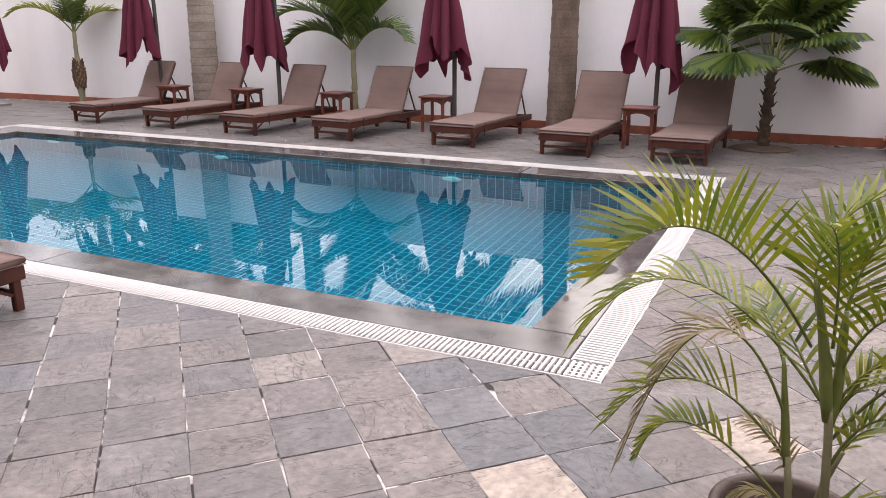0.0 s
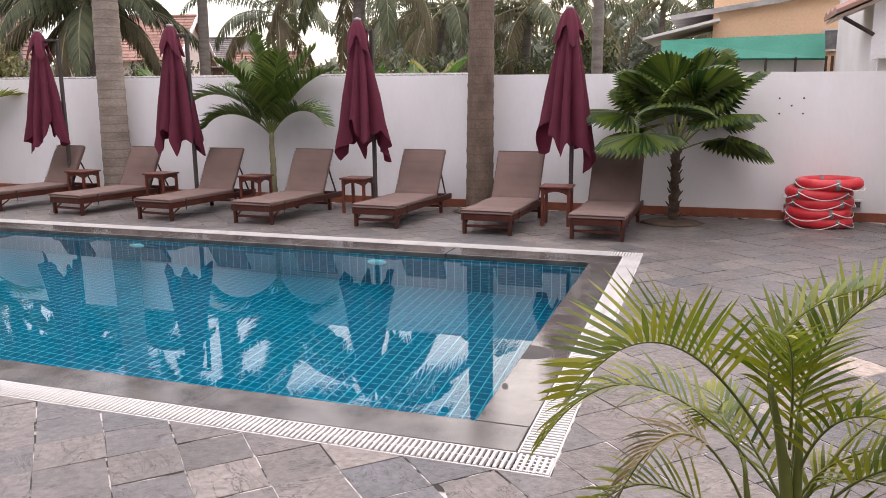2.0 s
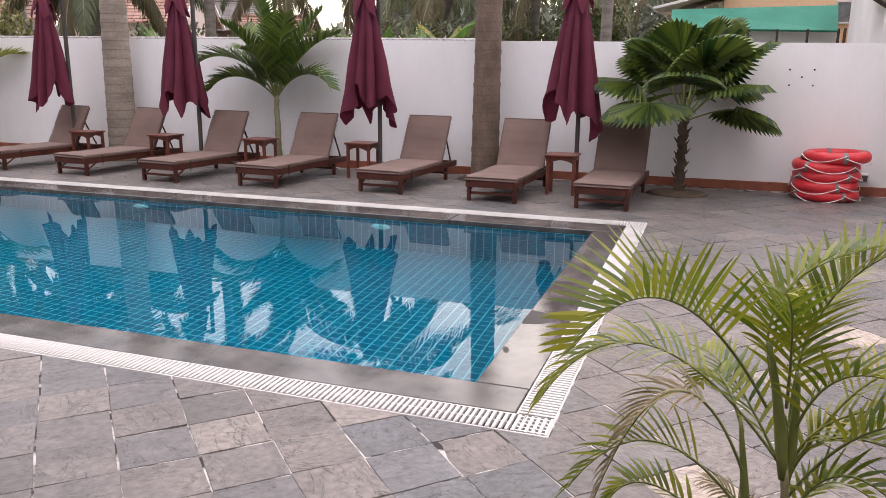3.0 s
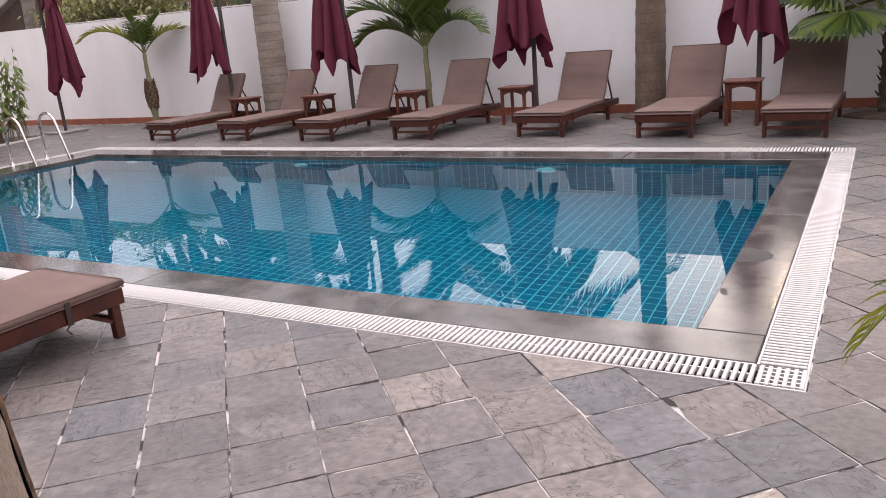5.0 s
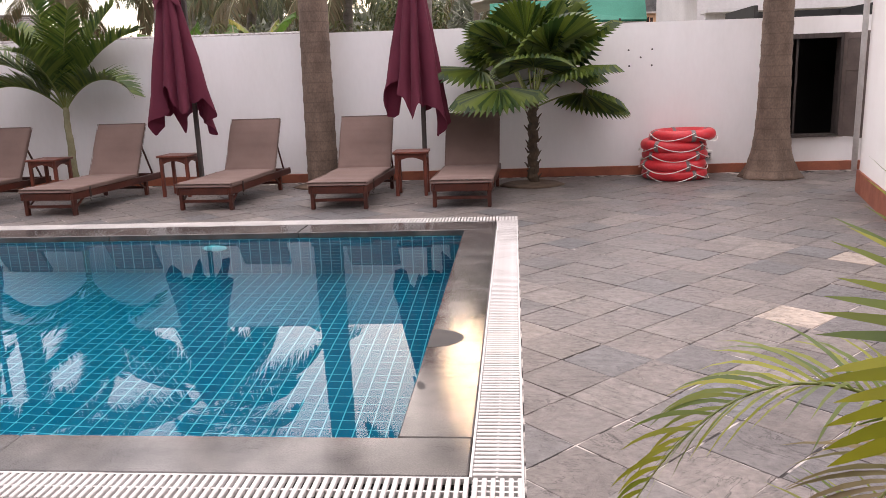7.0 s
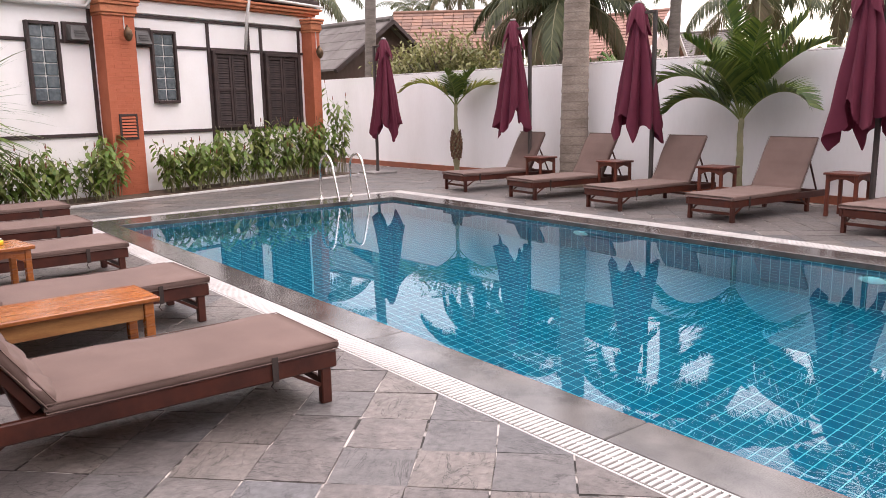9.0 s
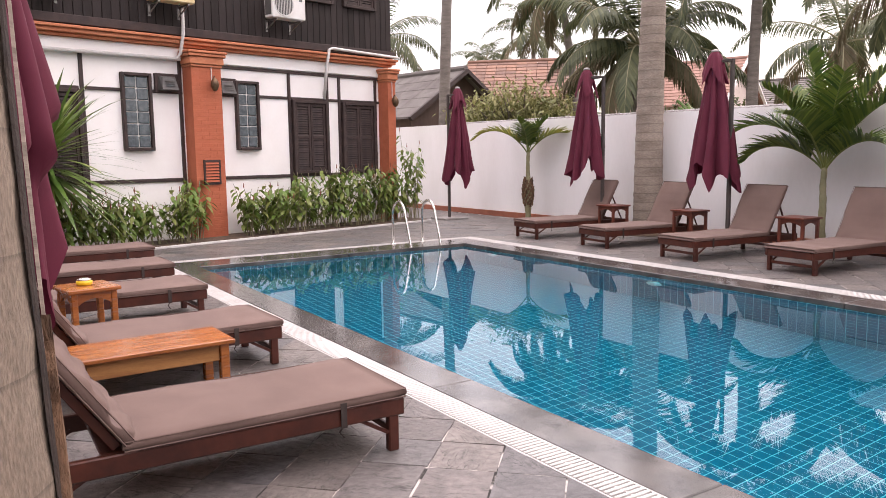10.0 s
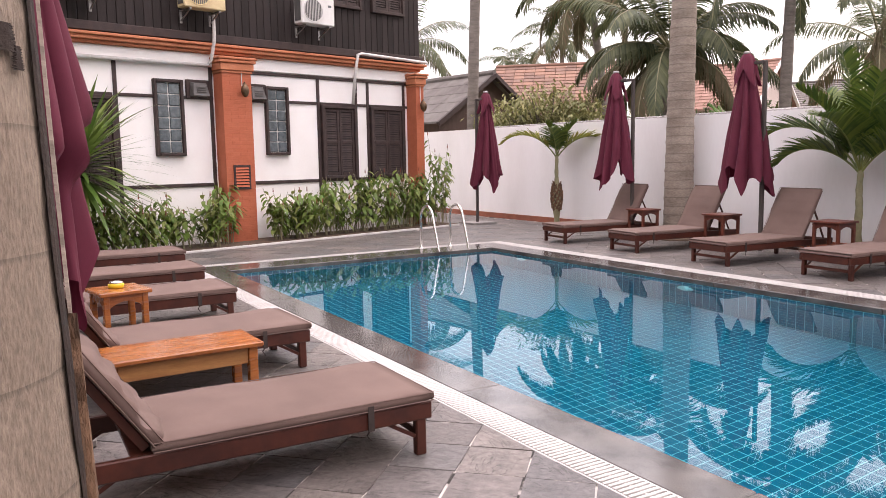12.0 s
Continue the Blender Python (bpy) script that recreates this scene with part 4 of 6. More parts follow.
# ---- garden palms on the deck ----
def ringed_trunk(name_label, x, y, h, r0, r1, lean, seed, flare=0.0, flare_h=0.5, bark=None):
    rng = random.Random(seed)
    tree = thing("royal_palm", name_label, "palm tree", pose(x, y, -0.02), "tall palms on the deck")
    n = int(h / 0.06)
    pts, rad = [], []
    for i in range(n + 1):
        t = i / n
        z = h * t
        pts.append((lean[0] * t * t, lean[1] * t * t, z))
        ring = 0.014 * (1 if i % 4 == 0 else -0.3) * (0.45 if seed == 6 else 1.0) + rng.uniform(-0.003, 0.003)
        rad.append(r0 + (r1 - r0) * min(1, t * 1.6) + flare * math.exp(-z / flare_h) + ring * r0 * 2)
    ms = Mesh().tube(pts, rad, 28)
    if flare > 0.1:   # buttress-like roots at the foot
        out = []
        for x_, y_, z_ in ms.v:
            a = math.atan2(y_, x_)
            k = 1 + math.exp(-z_ / 0.28) * (0.13 * math.sin(6 * a + seed) + 0.08 * math.sin(13 * a + 2.0 + z_ * 9) + rng.uniform(-0.05, 0.05))
            out.append((x_ * k, y_ * k, z_))
        ms.v = out
    part("trunk", ms, bark or BARK, tree, "ringed trunk", True)
    crown, rac = Mesh(), Mesh()
    top = Vector(pts[-1])
    for i in range(15):
        az = i * 2.399 + seed
        el = 1.2 - 1.4 * i / 15
        q = frond_points(top, az, el, 2.4, 1.6, 10)
        rac.tube(q, [0.035 - 0.003 * k for k in range(11)], 4, False)
        feather(crown, q, 40, 0.6, 0.05, 0.9, rng, 0.1, 0.5, 0.15, 2)
    cr = part("crown", crown, LEAF_FAR, tree, "feathery green crown")
    part("rachis", rac, STEM_GREEN, cr)
    return tree


ringed_trunk("tall palm with a smooth pale ringed trunk beside the loungers", -9.52, 8.12, 8.2, 0.255, 0.192, (0.12, 0.1), 3)
ringed_trunk("tall palm with a smooth grey-brown ringed trunk beside the loungers", -2.67, 8.12, 8.6, 0.215, 0.165, (0.2, 0.1), 4, bark=BARK_MID)
ringed_trunk("tall palm with a flared rooty base near the shuttered window", 3.28, 7.98, 8.0, 0.20, 0.155, (-0.05, 0.1), 5, 0.17, 0.28, BARK_MID)
near = ringed_trunk("thick palm trunk with a peeling dark split near the loungers", -1.52, -2.397, 7.5, 0.255, 0.205, (0.0, -0.1), 6, 0.105, 0.5, BARK_NEAR)


def ribbon(a0, z0, z1, w0, w1, proud, seed, ragged=0.006):
    """A ragged upright strip lying on the near trunk at the angle a0 (degrees)."""
    rng = random.Random(seed)
    vs, fs = [], []
    n = 40
    for i in range(n + 1):
        z = z0 + (z1 - z0) * i / n
        t = z / 7.5
        r = 0.255 - 0.05 * min(1, t * 1.6) + 0.105 * math.exp(-z / 0.5) + 0.006
        w = w0 + (w1 - w0) * i / n + rng.uniform(-ragged, ragged)
        c = radians(a0) + 0.02 * math.sin(z * 5 + seed) + rng.uniform(-0.01, 0.01)
        h = w / r / 2
        for a, q in ((c - h, 0.0), (c - h * 0.5, proud), (c + h * 0.5, proud), (c + h, 0.0)):
            vs.append((math.cos(a) * (r + q), math.sin(a) * (r + q) - 0.1 * t * t, z))
    for i in range(n):
        for k in range(3):
            fs.append((4 * i + k, 4 * i + k + 1, 4 * i + k + 5, 4 * i + k + 4))
    return Mesh().add(vs, fs)


part("split", ribbon(72, 0.05, 4.0, 0.04, 0.03, 0.002, 3), SPLIT, near, "dark fibrous split")
part("peeling_bark", ribbon(83, 1.2, 4.0, 0.026, 0.04, 0.005, 4), BARK, near, "peeling grey strip")
part("ragged_fibre", ribbon(78, 0.02, 1.22, 0.065, 0.012, 0.014, 7, 0.022), RAGGED, near, "ragged brown fibre")
part("scar", ribbon(51, 1.625, 1.665, 0.055, 0.045, 0.002, 8), SPLIT, near, "dark scar")
part("scar", ribbon(58, 1.60, 1.635, 0.03, 0.02, 0.002, 9), SPLIT, near, "dark scar")


def feather_palm(name, label, x, y, stem_h, r, fronds, length, leaf_l, leaf_w, seed, bulge=0.0, el0=1.35, el1=0.1, sag=1.5, leaf=None, droop=0.7, dead=0, spec=None):
    rng = random.Random(seed)
    t = thing(name, label, "palm", pose(x, y, -0.02))
    ms = Mesh()
    k = 14
    ms.tube([(0.006 * math.sin(i), 0.0, stem_h * i / k) for i in range(k + 1)], [r * (1.2 - 0.5 * i / k) + (bulge * math.exp(-((i / k - 0.40) / 0.17) ** 2)) * 0.6 + 0.006 * (i % 2) for i in range(k + 1)], 12)
    part("trunk", ms, STEM_PALE, t, "", True)
    if bulge:
        for i in range(60):
            a, z = i * 2.4, stem_h * (0.24 + 0.36 * i / 60)
            r_ = r + 0.01 + bulge * 0.5 * math.exp(-((z / stem_h - 0.40) / 0.17) ** 2)
            fb = Mesh().tube([(r_ * math.cos(a), r_ * math.sin(a), z), (r_ * 1.15 * math.cos(a), r_ * 1.15 * math.sin(a), z + 0.05), (r_ * 1.4 * math.cos(a + 0.2), r_ * 1.4 * math.sin(a + 0.2), z + 0.1)], [0.03, 0.022, 0.006], 4)
            part("leaf_base", fb, RAGGED, t, "ragged brown leaf base")
    crown, rac, dry = Mesh(), Mesh(), Mesh()
    for az, el, ln, old, bend in spec or ():
        q = frond_points((0, 0, stem_h - 0.05), az, el, ln, bend, 14)
        rac.tube(q, [r * 0.35 - (r * 0.33) * j / 14 for j in range(15)], 5, False)
        feather(dry if old else crown, q, 52, leaf_l, leaf_w, droop, rng, 0.8, 0.6, 0.2, 4)
        dead = max(dead, old)
    for i in range(0 if spec else fronds):
        f = i / max(1, fronds - 1)
        az = i * 2.399 + seed
        el = el0 + (el1 - el0) * f + rng.uniform(-0.1, 0.1)
        q = frond_points((0, 0, stem_h - 0.05), az, el, length * rng.uniform(0.85, 1.1), sag * rng.uniform(0.8, 1.2), 14)
        rac.tube(q, [r * 0.35 - (r * 0.33) * j / 14 for j in range(15)], 5, False)
        feather(dry if i >= fronds - dead else crown, q, 34, leaf_l, leaf_w, droop, rng, 0.25, 0.6, 0.2, 4)
    cr = part("crown", crown, leaf or LEAF_PALM, t, "glossy green arching fronds")
    part("rachis", rac, STEM_GREEN, cr)
    if dead:
        part("yellow_fronds", dry, LEAF_YELLOW, cr, "yellowing fronds")
    return t


feather_palm("garden_palm", "green feather palm with slim pale trunk against the white wall", -6.19, 7.95, 1.22, 0.05, 14, 1.7, 0.50, 0.038, 21, 0, droop=0.5,
             spec=[(3.25, 1.02, 1.75, 0, 1.9), (3.5, 0.85, 1.25, 0, 2.0), (6.1, 0.9, 1.3, 0, 2.0), (0.15, 1.12, 1.55, 0, 1.0), (4.6, 1.45, 1.65, 0, 0.4), (0.5, 1.25, 1.6, 0, 0.5),
                   (2.8, 1.22, 1.4, 0, 0.6), (4.7, 1.1, 1.3, 0, 1.2), (1.5, 1.2, 1.2, 0, 0.9), (5.5, 1.3, 1.5, 0, 0.7), (3.9, 1.25, 1.45, 0, 0.8)])
feather_palm("garden_palm", "small palm with fibrous swollen trunk and yellow-tipped fronds", -12.58, 7.9, 1.5, 0.045, 7, 1.2, 0.40, 0.030, 22, 0.085, spec=[(0.95, 0.95, 1.25, 1, 1.9), (3.95, 1.0, 1.35, 1, 2.0), (4.3, 1.45, 0.75, 0, 0.5), (0.6, 1.3, 0.85, 0, 0.7), (2.3, 1.2, 0.9, 0, 1.2), (5.4, 1.15, 0.95, 0, 1.2)])


def fan_leaf(ms, hub, direction, up, R, spread=2.5, n=32, cup=0.12, split=0.17):
    d = Vector(direction).normalized()
    up = (Vector(up) - d * Vector(up).dot(d)).normalized()
    s = d.cross(up)
    hub = Vector(hub)
    ring = []
    for i in range(2 * n + 1):
        a = -spread + 2 * spread * i / (2 * n)
        fold = (0.035 if i % 2 else -0.02)
        ray = d * math.cos(a) + s * math.sin(a)
        rr = R * (0.82 + 0.18 * math.cos(a * 0.7))
        ring.append((hub + ray * rr * 0.3 + up * (fold * 0.4), hub + ray * rr * (1 - split) + up * (fold - cup * 0.6), hub + ray * rr * (1.0 if i % 2 else 0.88) + up * (fold - cup - 0.03) + Vector((0, 0, -0.05 * R))))
    for i in range(2 * n):
        a, b = ring[i], ring[i + 1]
        ms.add([hub, a[0], b[0], a[1], b[1]], [(0, 1, 2), (1, 3, 4, 2)])
        if i % 2 == 0 and i + 2 <= 2 * n:
            c = ring[i + 2]
            ms.add([a[1], b[1], c[1], b[2]], [(0, 1, 3), (1, 2, 3)])


def fan_palm(label, x, y, stem_h, n, R, pet, seed, rough=True, el0=1.35, el1=-0.25):
    rng = random.Random(seed)
    t = thing("fan_palm", label, "palm", pose(x, y, -0.02))
    ms = Mesh()
    k = 26
    ms.tube([(0.015 * math.sin(i * 1.3), 0.01 * math.cos(i), stem_h * i / k) for i in range(k + 1)], [0.064 - 0.012 * i / k + 0.012 * (i % 2) for i in range(k + 1)], 11)
    for i in range(26):
        a, z = i * 2.4, 0.1 + (stem_h - 0.1) * i / 26
        ms.tube([(0.06 * math.cos(a), 0.06 * math.sin(a), z), (0.115 * math.cos(a), 0.115 * math.sin(a), z + 0.07)], [0.02, 0.006], 4)
    part("trunk", ms, FIBRE, t, "rough fibrous trunk")
    lv = Mesh()
    for i in range(n):
        f = i / (n - 1)
        az = i * 2.399 + seed
        el = el0 + (el1 - el0) * f + rng.uniform(-0.1, 0.1)
        q = frond_points((0, 0, stem_h - 0.05), az, min(1.5, el), pet * (1.05 - 0.2 * f) * rng.uniform(0.85, 1.1), 0.1 + 0.4 * f, 6)
        part("petiole", Mesh().tube(q, [0.014 - 0.001 * j for j in range(7)], 5, False), STEM_GREEN, t)
        d = (q[-1] - q[-2]).normalized()
        tw = rng.uniform(-0.5, 0.5)
        fan_leaf(lv, q[-1], d + Vector((0, 0, -0.1 - 0.3 * f)), Vector((0, 0, 1)) + Vector((math.cos(az + tw), math.sin(az + tw), 0)) * (0.5 * f - 0.1), R * rng.uniform(0.85, 1.12), 1.9)
    part("fan_leaves", lv, LEAF_FAN, t, "pleated glossy fan leaves")
    return t


fan_palm("fan palm with pleated dark green leaves and rough brown trunk", 0.22, 7.78, 1.05, 17, 0.66, 0.86, 31, True, 1.5, 0.48)


def spear_palm(label, x, y, stem_h, n, length, seed):
    rng = random.Random(seed)
    t = thing("screw_pine", label, "palm", pose(x, y, -0.02))
    part("trunk", Mesh().tube([(0, 0, 0), (0.03, 0.0, stem_h * 0.5), (0.0, 0.02, stem_h)], [0.07, 0.055, 0.05], 10), FIBRE, t, "", True)
    lv = Mesh()
    for i in range(n):
        az, el = i * 2.399, 1.1 - 1.6 * (i / n) + rng.uniform(-0.15, 0.15)
        d = Vector((math.cos(az) * math.cos(el), math.sin(az) * math.cos(el), math.sin(el)))
        p = Vector((0, 0, stem_h - 0.45 * i / n))
        leaflet(lv, p, d, d.cross(Vector((0, 0, 1))).normalized(), length * rng.uniform(0.8, 1.15), 0.085, rng.uniform(0.2, 0.7), 5)
    part("leaves", lv, LEAF_SPEAR, t, "long pointed green leaves")
    return t


spear_palm("spiky green screw pine with long pointed leaves by the house", -12.35, -1.05, 1.65, 170, 1.3, 33)
# planting holes round the trunks
for x, y, r in ((0.2, 7.78, 0.42), (-2.67, 8.12, 0.42), (3.28, 7.98, 0.4), (-6.19, 7.95, 0.3), (-12.58, 7.9, 0.3), (-9.52, 8.12, 0.45)):
    rng = random.Random(int(x * 10))
    ms = Mesh()
    prof = [(r, 0.002), (r * 0.8, 0.02), (r * 0.4, 0.035), (0.02, 0.04)]
    ms.lathe(prof, 18, pose(x, min(y, WY - r - 0.02), 0))
    ms.v = [(a + rng.uniform(-.02, .02), b + rng.uniform(-.02, .0), c) for a, b, c in ms.v]
    tagged(part("soil_patch", ms, SOIL, None, "", True), "patch of dark soil round a palm trunk", "soil", "soil patches", "stuff")

# ---- potted areca palm ----
pot_m = pose(0.80, -1.23, 0)
pl = thing("plant_pot", "round brown clay planter on the slate deck", "plant pot", pot_m)
part("bowl", Mesh().lathe([(0.13, 0.0), (0.17, 0.05), (0.198, 0.15), (0.20, 0.25), (0.188, 0.29), (0.20, 0.30), (0.204, 0.325), (0.182, 0.33), (0.172, 0.31), (0.168, 0.26)], 36), POT, pl, "", True)
part("soil", Mesh().lathe([(0.17, 0.255), (0.10, 0.265), (0.01, 0.268)], 24), SOIL, pl, "dark soil", True)
areca = thing("areca_palm", "potted areca palm with arching green and yellowing fronds", "potted palm", pose(0.85, -1.27, 0.30))
rng = random.Random(77)
for p0, p1, p2, r0 in (((0.04, 0.07, -0.05), (0.02, 0.08, 0.26), (0.01, 0.08, 0.34), 0.0125), ((-0.04, 0.04, -0.05), (-0.06, 0.04, 0.12), (-0.07, 0.04, 0.20), 0.011), ((0.0, 0.11, -0.05), (0.03, 0.12, 0.1), (0.06, 0.12, 0.2), 0.010)):
    part("cane", Mesh().tube([p0, Vector(p0).lerp(Vector(p1), 0.5), p1, p2], [r0, r0 * 0.95, r0 * 0.9, r0 * 0.85], 10), STEM_PALE, areca, "ringed grey-green cane", True)
for p0, p1, p2, r0 in (((0.01, 0.08, 0.30), (-0.01, 0.08, 0.48), (-0.06, 0.08, 0.68), 0.017), ((0.02, 0.09, 0.28), (0.03, 0.10, 0.44), (0.02, 0.10, 0.60), 0.015), ((-0.07, 0.04, 0.17), (-0.09, 0.05, 0.32), (-0.11, 0.08, 0.46), 0.012)):
    part("crownshaft", Mesh().tube(arc(p0, p1, p2, 8), [r0 * (0.68, 0.9, 1.0, 0.95, 0.85, 0.74, 0.62, 0.5, 0.38)[k] for k in range(9)], 9), STEM_GREEN, areca, "smooth green crownshaft", True)


def areca_frond(base, apex, tip, colour=0, lift=1.0, long=1.0, width=0.0145, droop=0.5):
    """A frond that leaves the cane at base and arches over apex to tip; colour: green, browning, yellow."""
    mid = [2 * apex[k] - 0.5 * (base[k] + tip[k]) for k in range(3)]
    q = arc(base, mid, tip, 22)
    lv, rc = Mesh(), Mesh()
    ln = sum((q[i + 1] - q[i]).length for i in range(22))
    rc.tube(q, [0.0048 - 0.00016 * j for j in range(23)], 6, False)
    feather(lv, q, max(13, int(ln * 34)), (0.11 + 0.13 * ln) * long, width if colour == 0 else 0.010, droop if colour == 0 else 0.9, rng, lift, 0.85, 0.24 if ln > 0.5 else 0.15, 5)
    fr1 = part("frond", rc, STEM_GREEN if colour != 2 else LEAF_YELLOW, areca, "", True)
    part("blade", lv, (LEAF_ARECA, LEAF_BROWN, LEAF_YELLOW)[colour], fr1, ("green leaflets", "browning leaflets", "yellowing leaflets")[colour])


areca_frond((-0.05, 0.08, 0.50), (-0.30, -0.18, 0.84), (-0.50, -0.36, 0.76), 0, 1.2, 1.1, 0.0155, 0.2)
areca_frond((0.00, 0.08, 0.34), (-0.38, 0.15, 0.61), (-0.68, 0.15, 0.38), 0, 0.8, 1.1, 0.0105, 1.1)
areca_frond((-0.09, 0.05, 0.31), (-0.30, 0.01, 0.53), (-0.50, -0.01, 0.10), 1, 0.5)
areca_frond((-0.07, 0.04, 0.18), (-0.33, 0.06, 0.36), (-0.56, 0.06, 0.17), 0, 0.7, 1.1, 0.010, 0.6)
areca_frond((-0.05, 0.04, 0.04), (-0.33, 0.11, 0.20), (-0.47, 0.11, 0.05), 0, 0.7, 0.7)
areca_frond((0.01, 0.09, 0.45), (-0.05, 0.13, 0.76), (0.17, 0.18, 0.93), 0, 0.6)
areca_frond((0.02, 0.11, 0.40), (0.09, 0.16, 0.80), (0.40, 0.20, 0.99), 0, 0.8)
areca_frond((0.02, 0.12, 0.34), (0.05, 0.25, 0.66), (0.18, 0.42, 0.82), 0, 0.6)
areca_frond((0.012, 0.085, 0.31), (-0.12, 0.22, 0.50), (-0.22, 0.34, 0.55), 0, 0.6)
areca_frond((0.03, 0.10, 0.34), (0.14, 0.14, 0.47), (0.36, 0.12, 0.55), 2, 0.5)
areca_frond((0.03, 0.095, 0.31), (0.15, 0.13, 0.42), (0.38, 0.08, 0.38), 0, 0.7)
areca_frond((0.03, 0.085, 0.25), (0.25, -0.04, 0.55), (0.48, -0.14, 0.40), 0, 0.9)
areca_frond((0.03, 0.09, 0.33), (0.28, 0.26, 0.58), (0.52, 0.40, 0.40), 2, 0.6)
areca_frond((0.035, 0.078, 0.18), (0.14, 0.03, 0.36), (0.30, 0.00, 0.28), 0, 0.7, 0.8)
areca_frond((0.035, 0.12, 0.12), (0.13, 0.17, 0.26), (0.28, 0.20, 0.20), 0, 0.6, 0.8)
areca_frond((-0.05, 0.05, 0.10), (-0.10, 0.07, 0.22), (-0.19, 0.08, 0.26), 1, 0.4, 0.8)
areca_frond((0.00, -0.02, 0.02), (0.04, -0.12, 0.12), (0.12, -0.20, 0.06), 1, 0.4, 0.7)
areca_frond((-0.06, 0.03, 0.02), (-0.14, 0.02, 0.09), (-0.22, 0.01, 0.02), 1, 0.3, 0.5)
areca_frond((-0.10, 0.075, 0.42), (-0.17, 0.19, 0.53), (-0.22, 0.29, 0.45), 0, 0.6)
areca_frond((0.00, 0.09, 0.50), (-0.02, 0.00, 0.76), (-0.06, -0.13, 0.87), 0, 0.7)
areca_frond((0.02, 0.10, 0.40), (0.10, 0.02, 0.62), (0.24, -0.10, 0.66), 0, 0.8)
areca_frond((0.02, 0.05, 0.02), (0.10, 0.00, 0.12), (0.20, -0.05, 0.05), 0, 0.6, 0.7)

# ---- life rings ----
rings = [(2.08, 8.08, 0.073, 4), (2.06, 8.07, 0.197, -6), (2.08, 8.09, 0.32, 10), (2.06, 8.08, 0.442, 25), (2.17, 8.07, 0.569, -14)]
for i, (x, y, z, a) in enumerate(rings):
    g = thing("life_ring", "red vinyl life ring with grey bands and white rope", "life ring", pose(x, y, z, 1.5 * (i % 2), -1.5 * (i == 4), a), "stack of life rings")
    part("ring", Mesh().torus((0, 0, 0), 0.345, 0.075, 44, 14), RING_RED, g, "", True)
    for k in range(4):
        c = k * math.pi / 2 + 0.4
        part("band", Mesh().torus((0, 0, 0), 0.345, 0.0775, 5, 14, c - 0.07, c + 0.07), RING_GREY, g, "grey tape band", True)
        pts = []
        for j in range(15):
            t = j / 14
            aa = c + t * math.pi / 2
            sag = math.sin(t * math.pi)
            pts.append(((0.425 + 0.012 * sag) * math.cos(aa), (0.425 + 0.012 * sag) * math.sin(aa), 0.02 - 0.085 * sag + 0.02 * math.sin(k * 2.1 + i)))
        part("rope", Mesh().tube(pts, 0.0062, 6), ROPE, g, "white grab rope", True)

# ---- pool ladder ----
lad = thing("pool_ladder", "polished stainless steel pool ladder handrails", "pool ladder", pose(-10.95, 4.12, 0))
for s in (-0.28, 0.28):
    pts = [(-0.12, s, 0.0), (-0.12, s, 0.45)]
    for k in range(9):
        a = math.pi - k * math.pi * 0.86 / 8
        pts.append((0.08 + 0.20 * math.cos(a), s, 0.5 + 0.20 * math.sin(a)))
    pts += [(0.45, s, 0.0), (0.50, s, -0.2), (0.52, s, -1.1)]
    rl = part("handrail", Mesh().tube(pts, 0.021, 12), STEEL, lad, "", True)
    part("flange", Mesh().lathe([(0.05, 0.0), (0.05, 0.01), (0.025, 0.018)], 18, pose(-0.12, s, 0.0)), STEEL, rl, "", True)
for z in (-0.35, -0.65, -0.95):
    part("step", Mesh().box((0.51, 0, z), (0.08, 0.54, 0.025), bevel=0.006), STEEL, lad)

# underwater lamps on the far pool wall
for x in (-9.6, -6.35, -2.95):
    g = thing("pool_lamp", "round pale underwater lamp on the pool wall", "pool lamp", pose(x, POOL_F - 0.005, -0.42, 90), "underwater lamps")
    part("lens", Mesh().lathe([(0.12, 0.0), (0.115, 0.03), (0.06, 0.045), (0.01, 0.048)], 24), WHITE_FAR, g, "pale lens", True)
    part("bezel", Mesh().torus((0, 0, 0.012), 0.125, 0.014, 28, 8), STEEL, g, "steel bezel", True)
# dry matt patches on the wet coping
DRY = mat("dry_granite", (0.045, 0.042, 0.04), (0.07, 0.065, 0.06), 0.85, 5, 0.1, 240, fine=0.5)
pts = [(POOL_R + 0.004, 1.56, 0.0015)] + [(POOL_R + 0.004 + 0.19 * math.sin(a), 1.71 - 0.15 * math.cos(a), 0.0015) for a in [math.pi * k / 14 for k in range(1, 14)]] + [(POOL_R + 0.004, 1.86, 0.0015)]
tagged(part("dry_patch", Mesh().add(pts, [tuple(range(len(pts)))]), DRY), "dark dry patch on the wet granite coping", "stain", "dry patches", "stuff")
pts = [(-0.475 + 0.02 * math.cos(a) - 0.012 * math.sin(a), 1.04 + 0.05 * math.sin(a), 0.0015) for a in [2 * math.pi * k / 12 for k in range(12)]]
tagged(part("dry_patch", Mesh().add(pts, [tuple(range(12))]), DRY), "small dark dry patch on the wet granite coping", "stain", "dry patches", "stuff")


